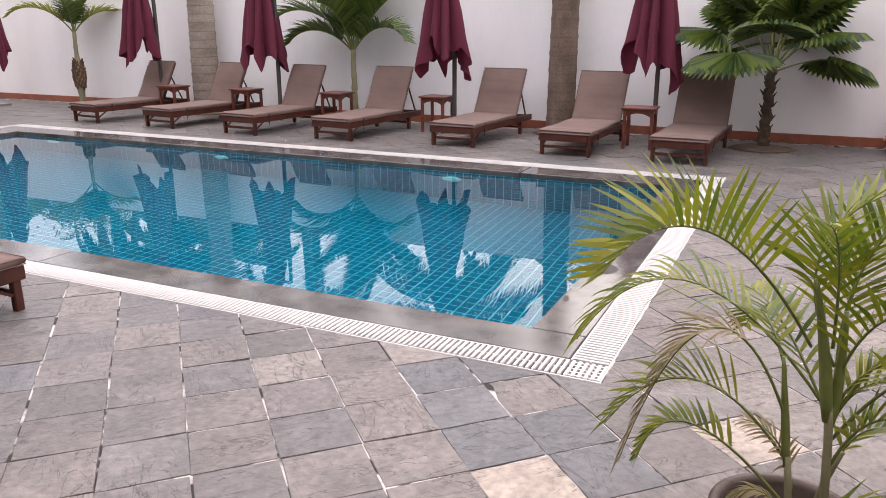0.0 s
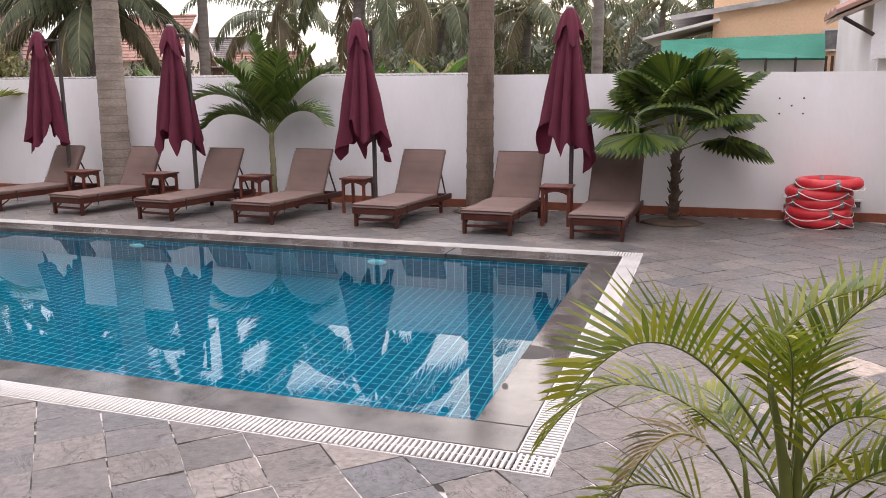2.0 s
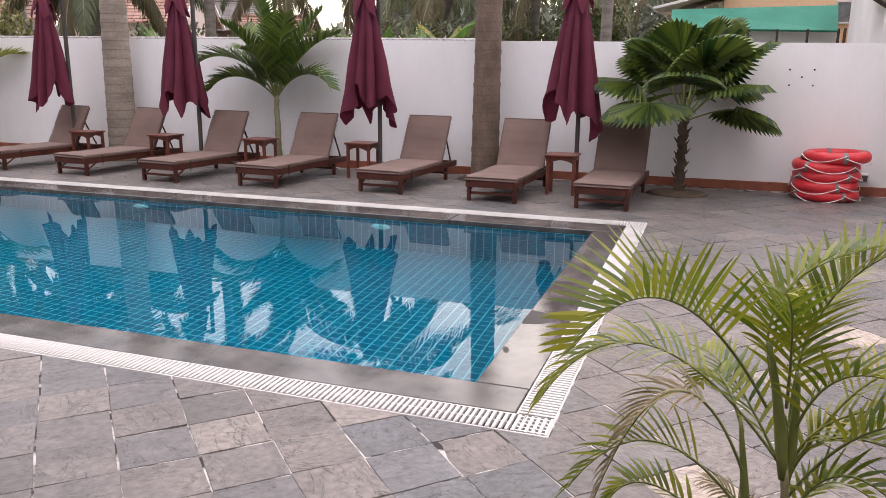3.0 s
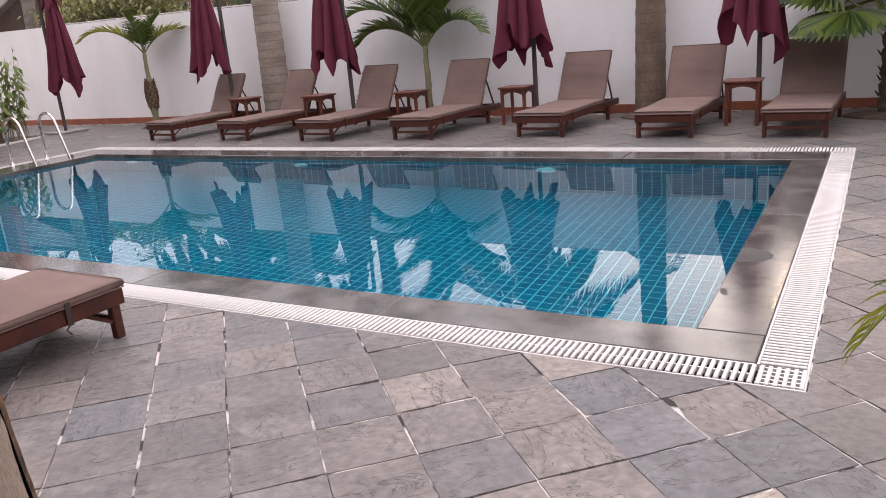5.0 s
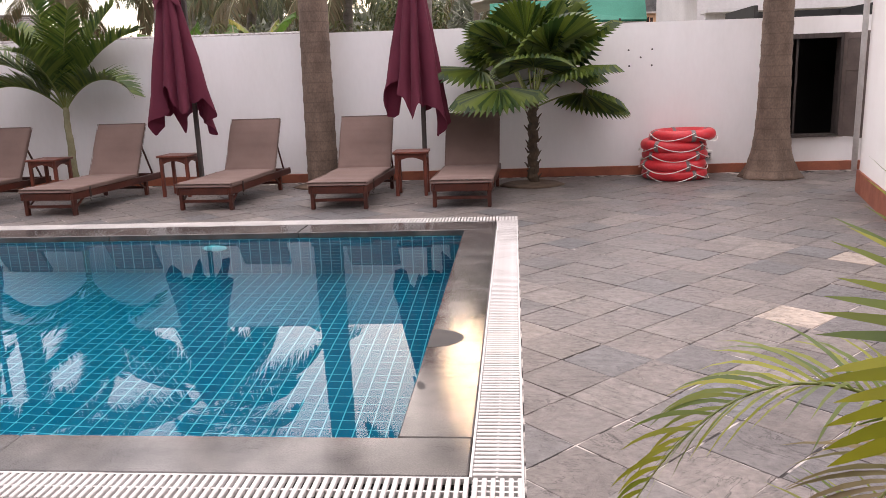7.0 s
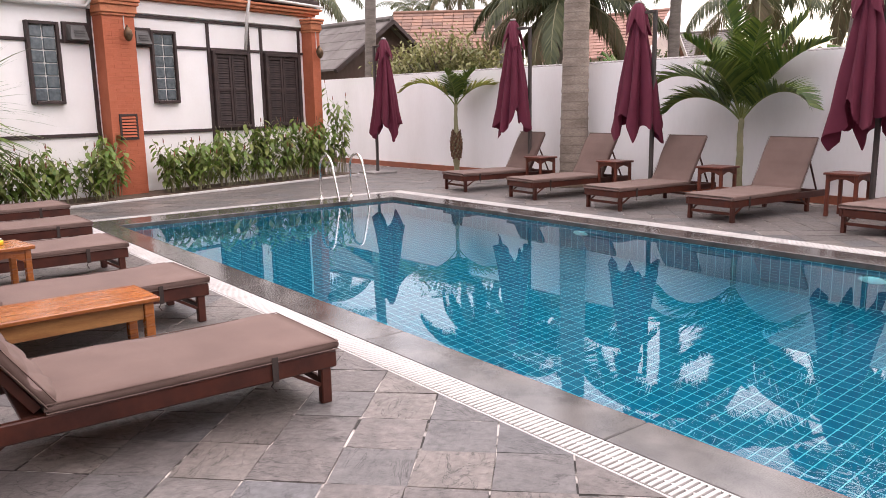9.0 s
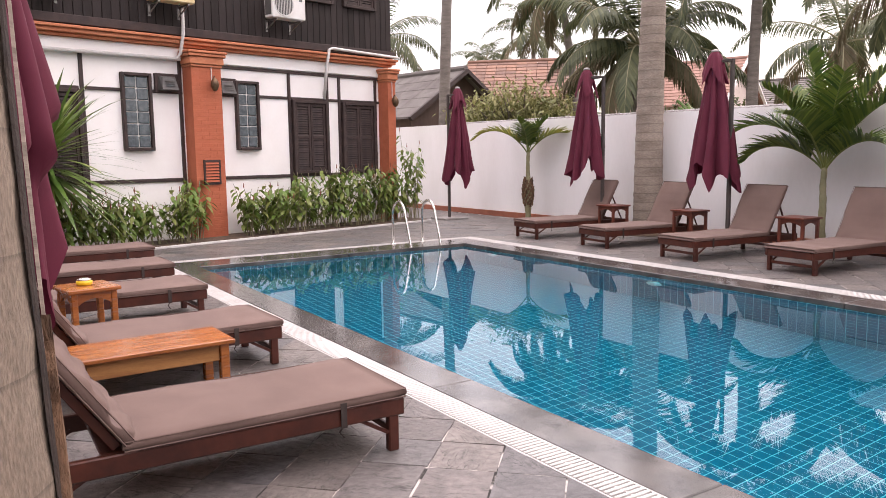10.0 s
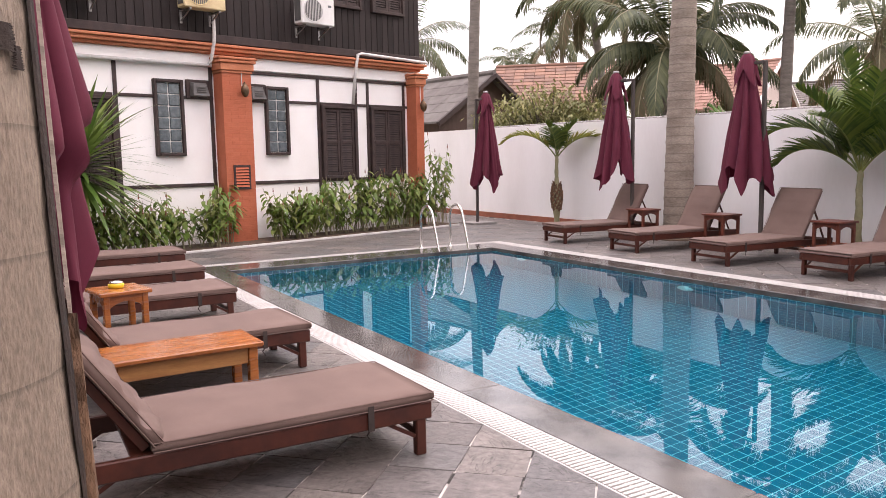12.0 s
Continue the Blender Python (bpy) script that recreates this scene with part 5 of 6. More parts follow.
# ---- house with half timbering ----
HP = pose(-13.9, 1.3, 0, 0, 0, 14) @ pose(0, 0.352, 0) @ Matrix.Scale(0.868, 4)   # local: x outward, y along the facade
house = thing("house", "half-timbered white house with orange brick pillars and dark upper storey", "house", HP)
part("wall", Mesh().box((-3.1, -1.77, 1.9), (6.0, 13.86, 3.8)), STUCCO, house, "white stucco ground floor")
part("upper_wall", Mesh().box((-3.1, -1.68, 5.6), (6.16, 13.94, 3.3)), TIMBER, house, "dark boarded upper storey")
for i in range(62):
    y = 5.22 - i * 0.172
    part("board", Mesh().box((0.0, y, 5.62), (0.04, 0.165, 2.8), bevel=0.01), BOARD, house)
part("sill_board", Mesh().box((0.04, -1.65, 4.14), (0.16, 14.0, 0.16), bevel=0.01), TIMBER, house)
for z, d, hgt in ((4.005, 0.20, 0.055), (3.94, 0.15, 0.075), (3.875, 0.08, 0.055)):
    part("cornice", Mesh().box((-0.06 + d / 2 - 0.0, -1.72, z), (0.08 + d, 13.86 + 2 * d, hgt), bevel=0.012), ORANGE, house, "orange painted cornice")
part("frieze", Mesh().box((-0.07, -1.75, 3.715), (0.06, 13.8, 0.255), bevel=0.01), STUCCO, house)


def timber(y0, y1, z0, z1):
    part("timber", Mesh().box((-0.085, (y0 + y1) / 2, (z0 + z1) / 2), (0.04, y1 - y0, z1 - z0), bevel=0.006), TIMBER, house)


timber(0.5, 4.94, 3.51, 3.57)
for a, b in ((-8, -2.39), (-2.27, -1.62), (-1.0, -0.36), (0.5, 0.83), (1.42, 2.18), (2.28, 3.28), (3.34, 3.62), (3.72, 4.78), (4.86, 4.94)):
    timber(a, b, 2.94, 3.0)
for a, b in ((-8, -2.39), (-2.27, -0.36), (0.5, 2.18), (2.28, 3.28), (3.34, 3.62), (3.72, 4.78), (4.86, 4.94)):
    timber(a, b, 1.2, 1.27)
for y, z0, z1 in ((-2.33, 0.3, 3.6), (-0.4, 0.3, 3.6), (2.23, 0.3, 3.51), (3.31, 0.3, 3.51), (3.67, 0.3, 3.51), (4.82, 1.27, 3.51), (-6.2, 0.3, 3.6)):
    timber(y - 0.035, y + 0.035, z0, z1)


def pillar(y, w):
    p = thing("pillar", "orange-red brick pillar with stepped capital", "pillar", HP @ pose(0, y, 0), "brick pillars of the house")
    part("core", Mesh().box((0.05, 0, 1.75), (0.404, w - 0.01, 3.5)), BRICK, p)
    rows = 46
    bh = 3.46 / rows
    full = Mesh().box((0, 0, 0), (0.02, w / 2 - 0.003, bh - 0.004), bevel=0.003).data("brick", BRICK)
    half = Mesh().box((0, 0, 0), (0.02, w / 4 - 0.003, bh - 0.004), bevel=0.003).data("brick", BRICK)
    for r_ in range(rows):
        z = bh * (r_ + 0.5)
        if r_ % 2 == 0:
            for s in (-0.25, 0.25):
                part("brick", full, BRICK, p, m=pose(0.245, s * w, z))
        else:
            part("brick", full, BRICK, p, m=pose(0.245, 0, z))
            for s in (-0.375, 0.375):
                part("brick", half, BRICK, p, m=pose(0.245, s * w, z))
    for z, g, h_ in ((3.49, 0.02, 0.05), (3.59, 0.045, 0.145), (3.695, 0.08, 0.06), (3.755, 0.10, 0.05)):
        part("capital", Mesh().box((0.06 + g / 2, 0, z), (0.36 + g + 0.05, w + 2 * g, h_), bevel=0.012), ORANGE, p)
    return p


pillar(0.0, 0.66)
pillar(5.07, 0.26)


def glass_window(y0, y1, z0, z1):
    w = thing("window", "narrow glass block window in a dark timber frame", "window", HP, "glass block windows")
    fm = Mesh()
    t = 0.06
    fm.box((-0.06, y0 + t / 2, (z0 + z1) / 2), (0.1, t, z1 - z0), bevel=0.008).box((-0.06, y1 - t / 2, (z0 + z1) / 2), (0.1, t, z1 - z0), bevel=0.008)
    fm.box((-0.06, (y0 + y1) / 2, z1 - t / 2), (0.098, y1 - y0 - 2 * t, t), bevel=0.008).box((-0.05, (y0 + y1) / 2, z0 + t / 2), (0.12, y1 - y0 - 2 * t, t), bevel=0.008)
    part("frame", fm, TIMBER, w)
    part("mortar", Mesh().box((-0.09, (y0 + y1) / 2, (z0 + z1) / 2), (0.03, y1 - y0 - 2 * t, z1 - z0 - 2 * t)), PVC, w)
    ny, nz = 2, 6
    dy, dz = (y1 - y0 - 2 * t) / ny, (z1 - z0 - 2 * t) / nz
    for i in range(ny):
        for j in range(nz):
            part("glass_block", Mesh().box((-0.075, y0 + t + dy * (i + 0.5), z0 + t + dz * (j + 0.5)), (0.04, dy - 0.016, dz - 0.016), bevel=0.015), GLASS_BLOCK, w)


glass_window(-1.62, -1.02, 1.82, 3.3)
glass_window(0.83, 1.41, 1.82, 3.28)


def louvred(y0, y1, z0, z1, x=-0.05, group="louvred shutters"):
    w = thing("shutter_window", "closed pair of dark brown louvred wooden shutters", "shutters", HP, group)
    fm = Mesh()
    t = 0.07
    fm.box((x, y0 + t / 2, (z0 + z1) / 2), (0.1, t, z1 - z0), bevel=0.008).box((x, y1 - t / 2, (z0 + z1) / 2), (0.1, t, z1 - z0), bevel=0.008)
    fm.box((x, (y0 + y1) / 2, z1 - t / 2), (0.098, y1 - y0 - 2 * t, t), bevel=0.008).box((x, (y0 + y1) / 2, z0 + t / 2), (0.098, y1 - y0 - 2 * t, t), bevel=0.008)
    part("frame", fm, TIMBER, w)
    # black sheet standing for the shade between the louvres
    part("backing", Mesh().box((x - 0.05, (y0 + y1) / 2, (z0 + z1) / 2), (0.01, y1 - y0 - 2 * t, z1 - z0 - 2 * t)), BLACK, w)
    yi, wd = y0 + t, (y1 - y0 - 2 * t) / 2
    for k in range(2):
        lf = Mesh()
        a = yi + wd * k
        for yy in (a + 0.035, a + wd - 0.035):
            lf.box((x - 0.01, yy, (z0 + z1) / 2), (0.04, 0.06, z1 - z0 - 2 * t - 0.01), bevel=0.005)
        for zz in (z0 + t + 0.04, (z0 + z1) / 2, z1 - t - 0.04):
            lf.box((x - 0.01, a + wd / 2, zz), (0.038, wd - 0.13, 0.07), bevel=0.005)
        leaf_ = part("leaf", lf, TIMBER, w)
        n = max(4, int((z1 - z0 - 2 * t - 0.2) / 0.052))
        sl = Mesh().box((0, 0, 0), (0.008, wd - 0.135, 0.05)).data("slat", TIMBER)
        for i in range(n):
            zz = z0 + t + 0.09 + (z1 - z0 - 2 * t - 0.18) * (i + 0.5) / n
            if abs(zz - (z0 + z1) / 2) > 0.05:
                part("slat", sl, TIMBER, leaf_, m=pose(x - 0.012, a + wd / 2, zz, 0, -32))


louvred(2.28, 3.28, 1.27, 2.94)
louvred(3.72, 4.78, 1.27, 2.94)
louvred(-3.45, -2.38, 1.27, 2.94)
louvred(2.55, 3.45, 5.14, 6.3, 0.05)
louvred(3.76, 4.78, 5.14, 6.3, 0.05)


def vent_hood(y, z, group="vent hoods"):
    v = thing("vent_hood", "dark grey plastic wall vent hood on a timber backing", "vent", HP @ pose(0, y, z), group)
    part("backing", Mesh().box((-0.06, 0, 0), (0.06, 0.5, 0.38), bevel=0.008), TIMBER, v)
    hd = Mesh()
    hd.add([(-0.03, -0.17, 0.14), (-0.03, 0.17, 0.14), (-0.03, 0.19, -0.15), (-0.03, -0.19, -0.15), (0.05, -0.13, 0.11), (0.05, 0.13, 0.11), (0.12, 0.17, -0.13), (0.12, -0.17, -0.13)],
           [(0, 1, 5, 4), (4, 5, 6, 7), (1, 2, 6, 5), (0, 4, 7, 3), (2, 3, 7, 6), (0, 3, 2, 1)])
    part("hood", hd, GREY_PLASTIC, v)
    for k in range(3):
        part("fin", Mesh().box((0.095 + 0.012 * k, 0, 0.03 - 0.045 * k), (0.012, 0.2, 0.02), bevel=0.003), GREY_PLASTIC, v)


vent_hood(-0.70, 3.13)
vent_hood(0.60, 3.12)
gv = thing("air_brick", "small louvred vent set in the brick pillar", "vent", HP @ pose(0.26, 0.02, 1.37))
fm = Mesh()
fm.box((0, -0.17, 0), (0.04, 0.04, 0.5)).box((0, 0.17, 0), (0.04, 0.04, 0.5)).box((0, 0, 0.23), (0.038, 0.3, 0.04)).box((0, 0, -0.23), (0.038, 0.3, 0.04))
part("frame", fm, TIMBER, gv)
# black sheet in place of the shaded depth behind the vent slats
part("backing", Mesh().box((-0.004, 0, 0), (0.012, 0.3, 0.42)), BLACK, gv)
for i in range(7):
    part("slat", Mesh().box((0.0, 0, 0.0), (0.01, 0.3, 0.045), pose(0.012, 0, -0.18 + i * 0.06, 0, -30)), BRICK, gv)


def wall_lamp(y, z, x0):
    l_ = thing("wall_lamp", "pierced bronze pear-shaped wall lamp on a brick pillar", "wall lamp", HP @ pose(x0, y, z), "bronze wall lamps")
    part("shade", Mesh().lathe([(0.02, -0.13), (0.055, -0.10), (0.085, -0.02), (0.075, 0.06), (0.04, 0.11), (0.02, 0.14)], 18, pose(0.13, 0, 0)), BRONZE, l_, "", True)
    part("bracket", Mesh().tube([(0, 0, 0.02), (0.05, 0, 0.1), (0.13, 0, 0.17)], 0.014, 6), BRONZE, l_)
    part("conduit", Mesh().tube([(0.012, 0, 0.1), (0.012, 0, 0.5)], 0.01, 6), PVC, l_, "pale cable conduit")


wall_lamp(0.1, 3.12, 0.26)
wall_lamp(5.07, 2.98, 0.26)


def ac_unit(y, z, enamel, label):
    a = thing("air_conditioner", label, "air conditioner", HP @ pose(0.10, y, z), "outdoor air conditioner units")
    part("casing", Mesh().box((0.28, 0, 0.3), (0.30, 0.86, 0.58), bevel=0.02), enamel, a)
    gr = part("fan_guard", Mesh().torus((0, 0, 0), 0.24, 0.012, 30, 6, m=pose(0.435, -0.13, 0.3, 0, 90)), enamel, a)
    part("fan_well", Mesh().lathe([(0.235, 0.0), (0.23, 0.004), (0.02, 0.005)], 28, pose(0.431, -0.13, 0.3, 0, 90)), GREY_PLASTIC, a, "dark fan opening")
    for i in range(11):
        yy = -0.2 + i * 0.04
        h_ = math.sqrt(max(0.001, 0.235 ** 2 - yy ** 2))
        part("wire", Mesh().box((0.442, -0.13 + yy, 0.3), (0.008, 0.008, 2 * h_)), enamel, gr)
    part("side_grille", Mesh().box((0.28, -0.432, 0.3), (0.22, 0.006, 0.46)), GREY_PLASTIC, a, "dark side coil")
    part("badge", Mesh().box((0.432, 0.3, 0.42), (0.004, 0.08, 0.05)), LOUVRE, a)
    for s in (-0.3, 0.3):
        br = Mesh()
        br.box((0.2, s, -0.015), (0.44, 0.04, 0.03), bevel=0.004).tube([(0.0, s, -0.2), (0.36, s, -0.03)], 0.014, 4).box((0.0, s, -0.12), (0.02, 0.045, 0.24))
        part("bracket", br, ALU, a, "perforated steel bracket")


ac_unit(-3.05, 4.62, AC_WHITE, "white air conditioner unit on the dark boards")
ac_unit(-0.75, 4.60, AC_YELLOW, "yellowed air conditioner unit on the dark boards")
ac_unit(1.88, 4.58, AC_WHITE, "white air conditioner unit on the dark boards")


def pipe(pts, r, label):
    return tagged(part("pipe", Mesh().tube(pts, r, 10), PVC, None, "", True, HP), label, "pipe")


pipe([(0.2, -0.42, 4.6), (0.2, -0.42, 4.25), (0.19, -0.42, 4.1), (0.10, -0.45, 3.72), (0.02, -0.5, 3.61), (-0.02, -8.0, 3.6)], 0.036, "white plastic drain pipe along the house front")
pipe([(0.16, 5.42, 4.08), (0.19, 3.3, 4.13), (0.19, 3.2, 4.1), (0.10, 3.17, 3.65), (0.0, 3.16, 2.98)], 0.036, "white plastic drain pipe along the cornice")
pipe([(0.12, 1.85, 6.4), (0.12, 1.85, 5.1)], 0.03, "white plastic pipe above the air conditioner")

# planted bed along the house
bed = Mesh().box((0.42, -1.0, 0.0), (0.95, 13.4, 0.1))
solid("bed_soil", bed, SOIL, "dark soil bed along the house front", "soil", m=HP)
solid("kerb", Mesh().box((0.93, -1.0, 0.005), (0.07, 13.4, 0.07), bevel=0.01), GRATE, "low pale kerb edging the planted bed", "kerb", m=HP)


def shrub(seed, h):
    rng = random.Random(seed)
    s = thing("shrub", "leafy green shrub with drooping leaves and red flower spikes", "shrub", None, "shrubs along the house")
    lv, fw = Mesh(), Mesh()
    for i in range(12):
        az, ln = rng.uniform(0, 6.28), h * rng.uniform(0.65, 1.1)
        b = Vector((rng.uniform(-0.14, 0.14), rng.uniform(-0.22, 0.22), 0))
        q = arc(b, b + Vector((math.cos(az) * 0.08, math.sin(az) * 0.1, ln * 0.6)), b + Vector((math.cos(az) * 0.2, math.sin(az) * 0.28, ln)), 8)
        part("stem", Mesh().tube(q, [0.009 - 0.0007 * k for k in range(9)], 5, False), STEM_PALE, s)
        for k in range(12):
            t = 0.25 + 0.75 * k / 12
            p = q[0].lerp(q[4], t * 2) if t < 0.5 else q[4].lerp(q[8], t * 2 - 1)
            a = rng.uniform(0, 6.28)
            d = Vector((math.cos(a), math.sin(a), rng.uniform(-0.25, 0.45)))
            leaflet(lv, p, d, d.cross(Vector((0, 0, 1))).normalized(), rng.uniform(0.15, 0.26), rng.uniform(0.06, 0.10), 1.5, 4)
        if i % 3 == 0:
            fw.tube([q[8], q[8] + Vector((0, 0, 0.08))], [0.011, 0.005], 6)
    part("leaves", lv, LEAF_SHRUB, s, "drooping lance-shaped leaves")
    tagged(part("flowers", fw, FLOWER, s, "small red flower spikes"), kind="stuff")
    return s


protos = [shrub(41, 0.85), shrub(42, 1.0), shrub(43, 1.2), shrub(44, 1.75)]
rng = random.Random(9)
spots = [(-3.1, 0), (-2.55, 0), (-2.05, 0), (-1.45, 0), (-0.95, 0), (-0.5, 1), (0.62, 0), (1.05, 0), (1.5, 0), (2.0, 1), (2.45, 1), (2.95, 2), (3.4, 1), (3.8, 2), (4.25, 2), (4.7, 2), (5.1, 1), (-3.7, 1), (-4.3, 0), (5.38, 3)]
used = set()
HS = pose(-13.9, 1.3, 0, 0, 0, 14) @ pose(0, 0.352, 0)
for y, k in spots:
    m_ = HS @ pose(0.48 + rng.uniform(-0.12, 0.1), y * 0.868 + rng.uniform(-0.08, 0.08), 0.05, 0, 0, rng.uniform(0, 360))
    if k not in used:
        protos[k].matrix_basis = m_
        used.add(k)
    else:
        copy_thing(protos[k], m_)

# ---- beyond the wall: houses ----
def gable_house(label, x, y, turn, length, half, eave, ridge, roof_m, wall_m, category="house", over=0.35, tiles=True):
    h = thing("neighbour_house", label, category, pose(x, y, -0.03, 0, 0, turn))
    # local: ridge along -y from the gable at y=0; width along x
    part("wall", Mesh().add([(-half, 0, 0), (half, 0, 0), (half, -length, 0), (-half, -length, 0), (-half, 0, eave), (half, 0, eave), (half, -length, eave), (-half, -length, eave), (0, 0, ridge), (0, -length, ridge)],
                            [(0, 1, 5, 8, 4), (1, 2, 6, 5), (2, 3, 7, 9, 6), (3, 0, 4, 7), (0, 3, 2, 1)]), wall_m, h)
    sl = (ridge - eave) / half
    for s in (-1, 1):
        ms = Mesh()
        rows = 14 if tiles else 5
        for i in range(rows):
            a, b = i / rows, (i + 1) / rows
            xa, xb = (half + over) * a, (half + over) * b
            za, zb = ridge - sl * xa + 0.06, ridge - sl * xb + 0.06
            lift = 0.035 if tiles else 0.012
            cols = int((length + 2 * over) / (0.5 if tiles else 0.9))
            for c in range(cols):
                y0 = over - (length + 2 * over) * c / cols
                y1 = over - (length + 2 * over) * (c + 1) / cols + 0.02
                ms.add([(s * xa, y0, za), (s * xb, y0, zb + lift), (s * xb, y1, zb + lift), (s * xa, y1, za), (s * xa, y0, za - 0.05), (s * xb, y0, zb - 0.05), (s * xb, y1, zb - 0.05), (s * xa, y1, za - 0.05)],
                       [(0, 1, 2, 3), (1, 5, 6, 2), (0, 4, 5, 1), (3, 2, 6, 7), (4, 7, 6, 5)])
        part("roof", ms, roof_m, h)
        part("bargeboard", Mesh().tube([(0, over + 0.02, ridge), (s * (half + over), over + 0.02, ridge - sl * (half + over))], [0.09, 0.09], 4), TIMBER if roof_m is ROOF_GREY else WHITE_FAR, h)
    part("ridge_cap", Mesh().tube([(0, over, ridge + 0.09), (0, -length - over, ridge + 0.09)], 0.09, 8), roof_m, h)
    return h


gh = gable_house("old dark wooden house with a weathered grey roof", -20.6, 11.6, -80, 9.0, 2.0, 2.75, 4.05, ROOF_GREY, PLANK_BROWN, tiles=False)
x, y = spot(47.0, 42)
gable_house("house with a brown tiled roof behind the trees", x, y, -42, 5.6, 4.2, 3.7, 6.2, ROOF_BROWN, PINK_WALL)
x, y = spot(36.4, 42)
rh = gable_house("pale house with a red tiled gable roof", x, y, -75, 5.5, 2.4, 3.9, 5.9, ROOF_RED, PINK_WALL)
x, y = spot(32.1, 52)
gable_house("low house with a dark roof among the palms", x, y, -70, 6.0, 3.0, 3.9, 5.6, ROOF_GREY, PLANK_BROWN)
x, y = spot(28.9, 38)
gable_house("small house with a red tiled roof", x, y, -65, 3.0, 1.5, 2.9, 3.9, ROOF_RED, PINK_WALL)

# ochre building with green awning
ob_ = thing("ochre_building", "ochre building with a sloping sheet roof and green awning", "building", pose(0, 0, -0.03))
part("wall", Mesh().box((6.6, 19.5, 2.3), (12.0, 4.0, 4.6)), OCHRE_WALL, ob_)
part("annexe", Mesh().box((0.1, 19.4, 1.55), (1.0, 3.0, 3.2)), PINK_WALL, ob_, "low annexe")
rf = Mesh()
rf.add([(-0.4, 17.3, 3.72), (12.6, 17.3, 5.4), (12.6, 21.5, 5.6), (-0.4, 21.5, 3.9), (-0.4, 17.3, 3.6), (12.6, 17.3, 5.25), (12.6, 21.5, 5.45), (-0.4, 21.5, 3.75)],
       [(0, 1, 2, 3), (4, 7, 6, 5), (0, 4, 5, 1), (3, 2, 6, 7), (0, 3, 7, 4), (1, 5, 6, 2)])
part("roof", rf, PALE_SHEET, ob_, "weathered pale sheet roof")
r2 = Mesh()
r2.add([(-1.0, 16.6, 3.16), (0.75, 16.6, 3.56), (0.75, 20.8, 3.66), (-1.0, 20.8, 3.26), (-1.0, 16.6, 3.1), (0.75, 16.6, 3.5), (0.75, 20.8, 3.6), (-1.0, 20.8, 3.2)],
       [(0, 1, 2, 3), (4, 7, 6, 5), (0, 4, 5, 1), (3, 2, 6, 7), (0, 3, 7, 4), (1, 5, 6, 2)])
part("lean_to_roof", r2, WHITE_FAR, ob_, "pale lean-to roof")
aw = Mesh()
aw.add([(-0.55, 16.5, 3.08), (3.0, 16.5, 3.12), (3.0, 16.1, 2.56), (-0.55, 16.1, 2.64), (-0.55, 16.55, 3.08), (3.0, 16.55, 3.12), (3.0, 16.15, 2.52), (-0.55, 16.15, 2.60)],
       [(0, 3, 2, 1), (4, 5, 6, 7), (0, 1, 5, 4), (3, 7, 6, 2), (0, 4, 7, 3), (1, 2, 6, 5)])
part("awning", aw, GREEN_AWNING, ob_, "green canvas awning")
for i in range(7):
    part("post", Mesh().box((-0.7 + i * 0.62, 16.12, 1.3), (0.05, 0.05, 2.6)), TIMBER, ob_, "dark awning post")
part("counter_wall", Mesh().box((1.2, 16.6, 1.32), (3.7, 0.1, 2.64)), WHITE_FAR, ob_)
wl = thing("louvre_window", "glass louvre window in the ochre wall", "window", pose(3.56, 17.46, 3.0) @ Matrix.Scale(0.77, 4))
part("frame", Mesh().box((-0.62, 0, 0), (0.05, 0.08, 0.62)).box((0.62, 0, 0), (0.05, 0.08, 0.62)).box((0, 0, 0), (0.05, 0.08, 0.62)).box((0, 0, 0.31), (1.29, 0.08, 0.05)).box((0, 0, -0.31), (1.29, 0.08, 0.05)), WHITE_FAR, wl)
for s in (-0.31, 0.31):
    for i in range(6):
        part("pane", Mesh().box((s, -0.01, -0.24 + i * 0.096), (0.55, 0.012, 0.1), pose(0, 0, 0)), LOUVRE, wl)

wb = thing("white_building", "white building with a terracotta tiled eave behind the wall", "building", pose(0, 0, -0.03))
part("wall", Mesh().box((6.85, 14.1, 2.6), (7.3, 4.0, 5.2)), WHITE_FAR, wb)
for i in range(3):
    ev = Mesh()
    y0 = 11.6 + i * 0.5
    ev.add([(2.55, y0, 3.16), (5.0, y0, 4.20), (5.0, y0 + 0.5, 4.20), (2.55, y0 + 0.5, 3.16), (2.55, y0 + 0.25, 3.24), (5.0, y0 + 0.25, 4.28), (2.55, y0, 3.09), (2.55, y0 + 0.5, 3.09), (5.0, y0, 4.12), (5.0, y0 + 0.5, 4.12)],
           [(0, 1, 5, 4), (4, 5, 2, 3), (0, 4, 3, 7, 6), (6, 8, 1, 0), (3, 2, 9, 7), (6, 7, 9, 8)])
    part("roof_tile", ev, ROOF_RED, wb, "terracotta roof tiles")
part("soffit", Mesh().add([(2.6, 11.85, 3.08), (5.0, 11.85, 4.1), (5.0, 13.1, 4.1), (2.6, 13.1, 3.08), (2.6, 11.85, 3.03), (5.0, 11.85, 4.04), (5.0, 13.1, 4.04), (2.6, 13.1, 3.03)], [(0, 1, 2, 3), (4, 7, 6, 5), (0, 4, 5, 1), (3, 2, 6, 7), (0, 3, 7, 4), (1, 5, 6, 2)]), PINK_WALL, wb)
part("strut", Mesh().tube([(2.72, 12.0, 3.06), (3.22, 12.05, 2.76)], 0.035, 6), TIMBER, wb)
rl_ = Mesh().box((6.4, 11.6, 2.36), (6.4, 0.5, 0.05))
part("ledge", rl_, WHITE_FAR, wb)
